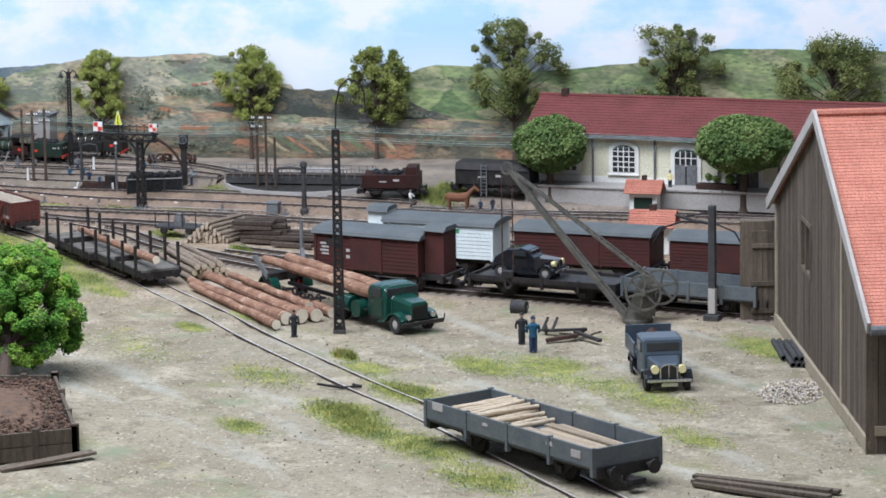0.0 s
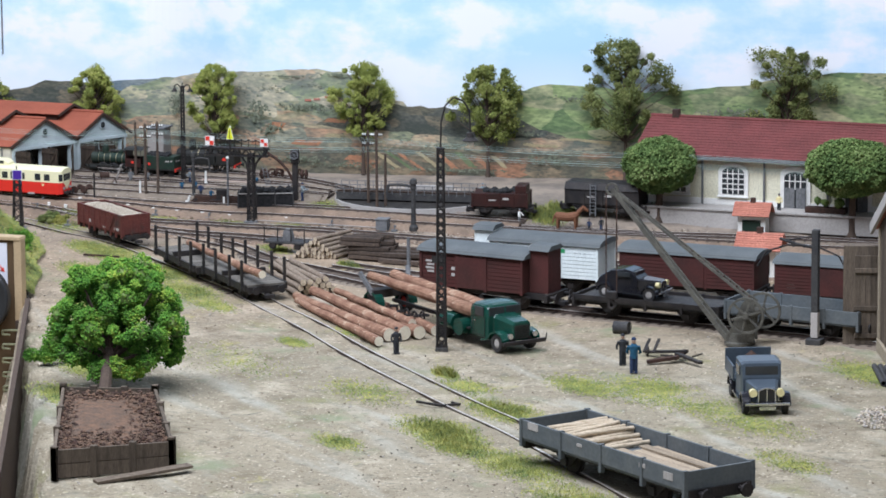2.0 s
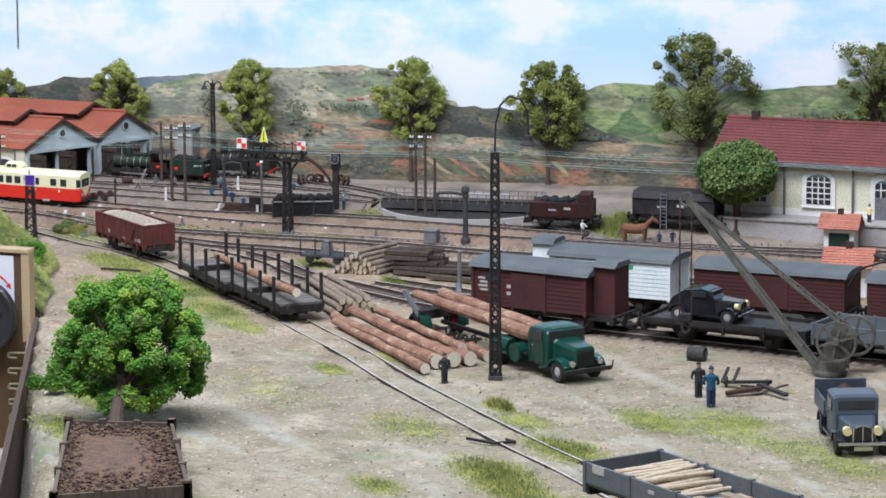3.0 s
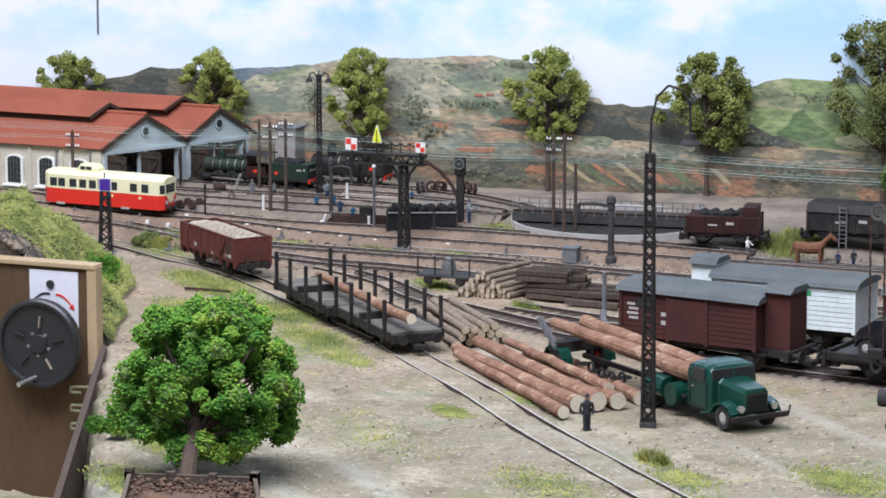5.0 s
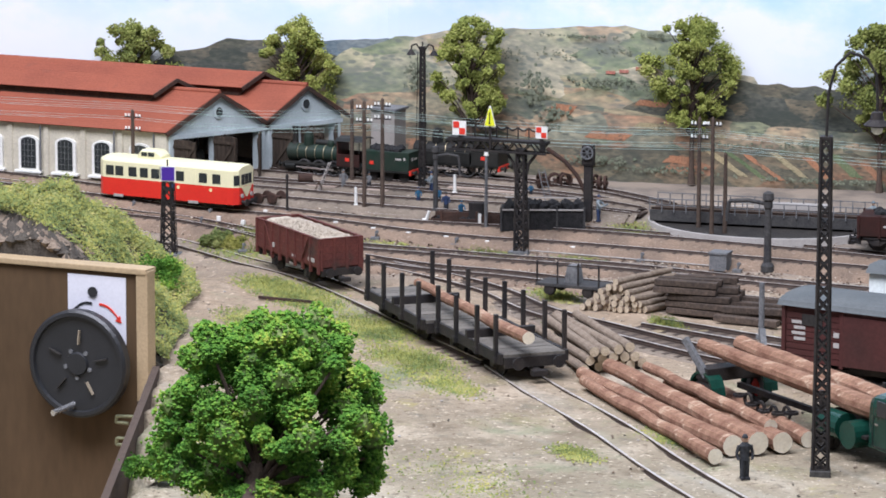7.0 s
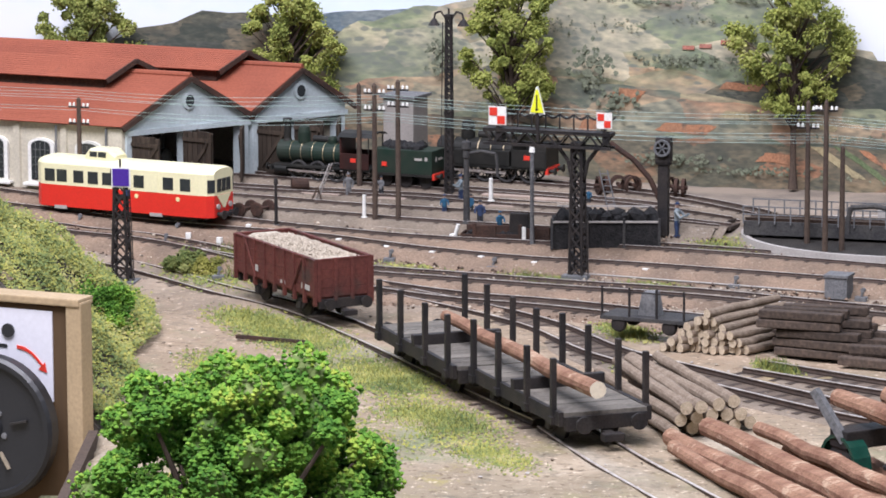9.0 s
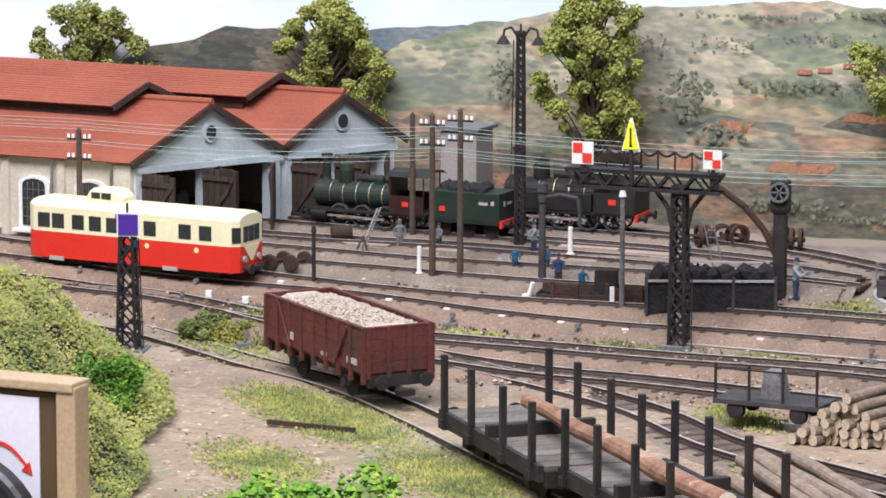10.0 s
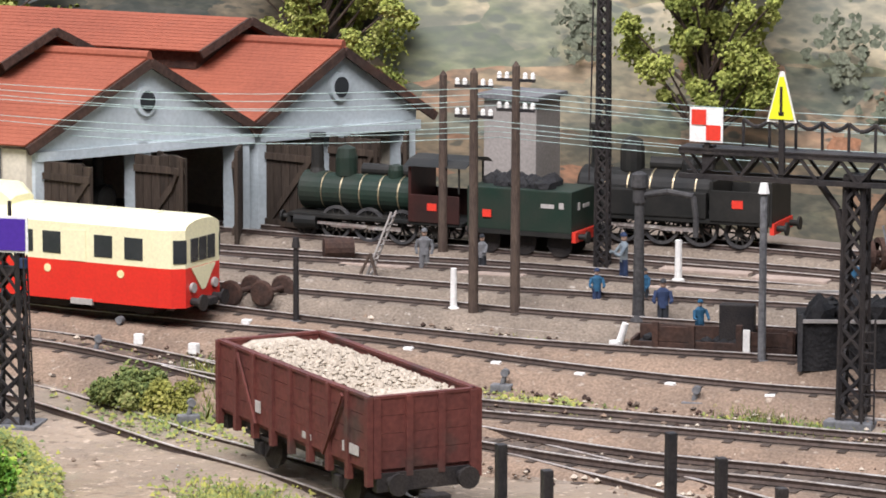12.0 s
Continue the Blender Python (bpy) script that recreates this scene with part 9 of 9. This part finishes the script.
def hedge_place():
    while True:
        x, y = rng.uniform(-76, -43.5), 64.5 + 32.5 * rng.random() ** 1.1
        if y < panel_line(x) + 0.8:
            continue
        h = bank_height(x, y)
        bare = y < panel_line(x) + 3.2 + 1.2 * noise.noise(Vector((x * 0.4, 0, 0))) and x < -48
        if h > 0.12 and not bare:
            lump = 1.5 * max(0, noise.noise(Vector((x * 0.45, y * 0.45, 9)))) + 0.7 * max(0, noise.noise(Vector((x * 1.1, y * 1.1, 5))))
            return x, y, h + abs(rng.gauss(0, 0.2)) + 1.3 * lump * smooth(0.1, 1.2, h)


scatter("hedge", hedge_place, 170000, lambda i: crumb(rng.choice((0.035, 0.05, 0.075))), ["grass", "moss", "grass", "moss"], None, "yellow-green hedge growing over the bank", "hedge", soft_shade=True)


def rock_place():
    while True:
        x = rng.uniform(-68, -45.5)
        y = panel_line(x) + 0.6 + 3.6 * rng.random()
        h = bank_height(x, y)
        if h > 0.4:
            return x, y, h - 0.1


scatter("bank_stones", rock_place, 2600, lambda i: chip(rng.choice((0.12, 0.2, 0.32, 0.45)), 0.8), ["stone_dark", "log_grey", "stone_dark"], None, "dark broken stones on the bank behind the panel", "stones")
tree(-50.2, 80.0, 1.6, 1.5, "small green bush on the bank", 9000, ["leaf_bright"], "", 0.075, 0.1, 9, z=0.6, clear=0.02, seed=31, name="bush")
tree(-36.2, 41.0, 0.9, 1.1, "small green bush at the foot of the bank", 5000, ["leaf_bright"], "", 0.075, 0.1, 8, z=0.3, clear=0.02, seed=37, name="bush")

tree(-52.4, 95.6, 0.75, 0.85, "low yellow-green bush between the tracks", 9000, ["moss"], "", 0.06, 0.06, 10, clear=0.02, seed=41, name="bush")
tree(-51.6, 95.4, 0.6, 0.7, "low yellow-green tuft between the tracks", 5000, ["grass"], "", 0.06, 0.05, 8, clear=0.02, seed=43, name="bush")

GRASS = [(-37.5, 97.4, 1.3, 300, 0.5), (-44.9, 101.8, 1.6, 260, 0.3), (-42.6, 97.4, 2.0, 240, 0.25), (-51.8, 96.1, 2.6, 300, 0.25), (-32.8, 40.4, 2.4, 600, 0.3), (-32.3, 31.8, 2.4, 600, 0.3), (6.9, 39.4, 3.4, 380, 0.16), (11.9, 35.9, 3.6, 380, 0.16),
         (16.2, 30.9, 3.0, 300, 0.16), (-11.7, 36.2, 3.0, 260, 0.16), (-5.0, 39.0, 2.0, 240, 0.2), (21.6, 49.1, 2.6, 300, 0.18), (-23.5, 44.6, 4.0, 200, 0.14), (-36.0, 66.2, 3.0, 300, 0.2), (-40.8, 69.1, 2.6, 500, 0.3), (-39.1, 62.4, 2.4, 500, 0.3),
         (-37.1, 54.3, 2.6, 500, 0.3), (-34.5, 46.5, 2.6, 500, 0.3), (-43.8, 76.6, 2.2, 400, 0.3), (-7.4, 42.7, 0.9, 260, 1.1), (-1.1, 32.0, 2.6, 700, 0.5), (-4.2, 25.3, 2.8, 900, 0.6), (-2.2, 21.3, 2.4, 600, 0.55), (2.8, 16.2, 3.0, 700, 0.45),
         (7.8, 8.3, 3.0, 600, 0.45), (-10.2, 20.9, 1.6, 200, 0.4), (2.8, 40.5, 2.4, 420, 0.28), (-33.4, 69.3, 2.6, 600, 0.4), (-37.5, 76.4, 2.6, 650, 0.4), (-29.9, 64.0, 1.8, 260, 0.3), (-43.3, 83.3, 2.6, 600, 0.4), (-46.0, 86.1, 2.2, 460, 0.4),
         (-20.6, 51.7, 1.2, 200, 0.3), (22.6, 46.9, 2.4, 300, 0.3), (19.8, 20.4, 2.2, 260, 0.35), (-50.4, 96.5, 1.5, 420, 0.8), (-49.3, 96.7, 1.2, 300, 0.7), (-31.5, 96.4, 1.6, 240, 0.35), (-36.3, 96.6, 1.8, 240, 0.35), (-30.7, 87.9, 1.4, 220, 0.5),
         (-23.2, 81.9, 1.0, 200, 0.7), (-28.1, 80.0, 1.4, 160, 0.4), (-10.7, 100.4, 1.6, 400, 0.9), (-9.2, 101.5, 1.4, 380, 0.9), (-29.5, 101.0, 1.6, 160, 0.4), (-63.3, 106.2, 2.6, 240, 0.5), (8.3, 41.1, 2.6, 240, 0.3), (-17.2, 56.0, 1.4, 160, 0.3)]


def grass_shape(i):
    return blade(GRASS_H[i])


spots, GRASS_H = [], []
for gx, gy, gr, n, gh in GRASS:
    for _ in range(n * 4):
        a, d = rng.uniform(0, 6.28), gr * math.sqrt(rng.random()) * rng.uniform(0.5, 1.35)
        ca, sa = math.cos(radians(128)), math.sin(radians(128))
        u, v = d * math.cos(a) * 1.25, d * math.sin(a) * 0.6
        x, y = gx + u * ca - v * sa, gy + u * sa + v * ca
        spots.append((x, y, gz(y) - 0.03))
        GRASS_H.append(gh * rng.uniform(0.2, 0.6))
queue = iter(spots)
scatter("grass", lambda: next(queue), len(spots), grass_shape, ["grass", "moss"], None, "yellow-green model grass in low tufts", "grass")


flock = []
for gx, gy, gr, n, gh in GRASS:
    for _ in range(n * 5):
        a, d = rng.uniform(0, 6.28), gr * rng.random() ** 0.6 * rng.uniform(0.6, 1.7)
        u, v = d * math.cos(a) * 1.3, d * math.sin(a) * 0.6
        x, y = gx + u * ca - v * sa, gy + u * sa + v * ca
        flock.append((x, y, gz(y) - 0.01))
flock_queue = iter(flock)
scatter("turf", lambda: next(flock_queue), len(flock), lambda i: crumb(rng.uniform(0.03, 0.08)), ["grass", "moss", "grass", "moss", "leaf_mid"], None, "fine yellow-green flock strewn on the ground", "grass", soft_shade=True)


def pebble_place():
    while True:
        y = 5 + 95 * rng.random() ** 1.4
        x = rng.uniform(-52, 30)
        if x > -44.2 + (64 - y) * 0.33 or y > panel_line(x) + 2:
            return x, y, gz(y)


scatter("pebbles", pebble_place, 4200, lambda i: chip(rng.choice((0.03, 0.04, 0.06, 0.1)), 0.6), ["gravel_load", "log_grey", "concrete", "log_grey", "stone_dark"], None, "small loose stones on the dusty ground", "pebbles")
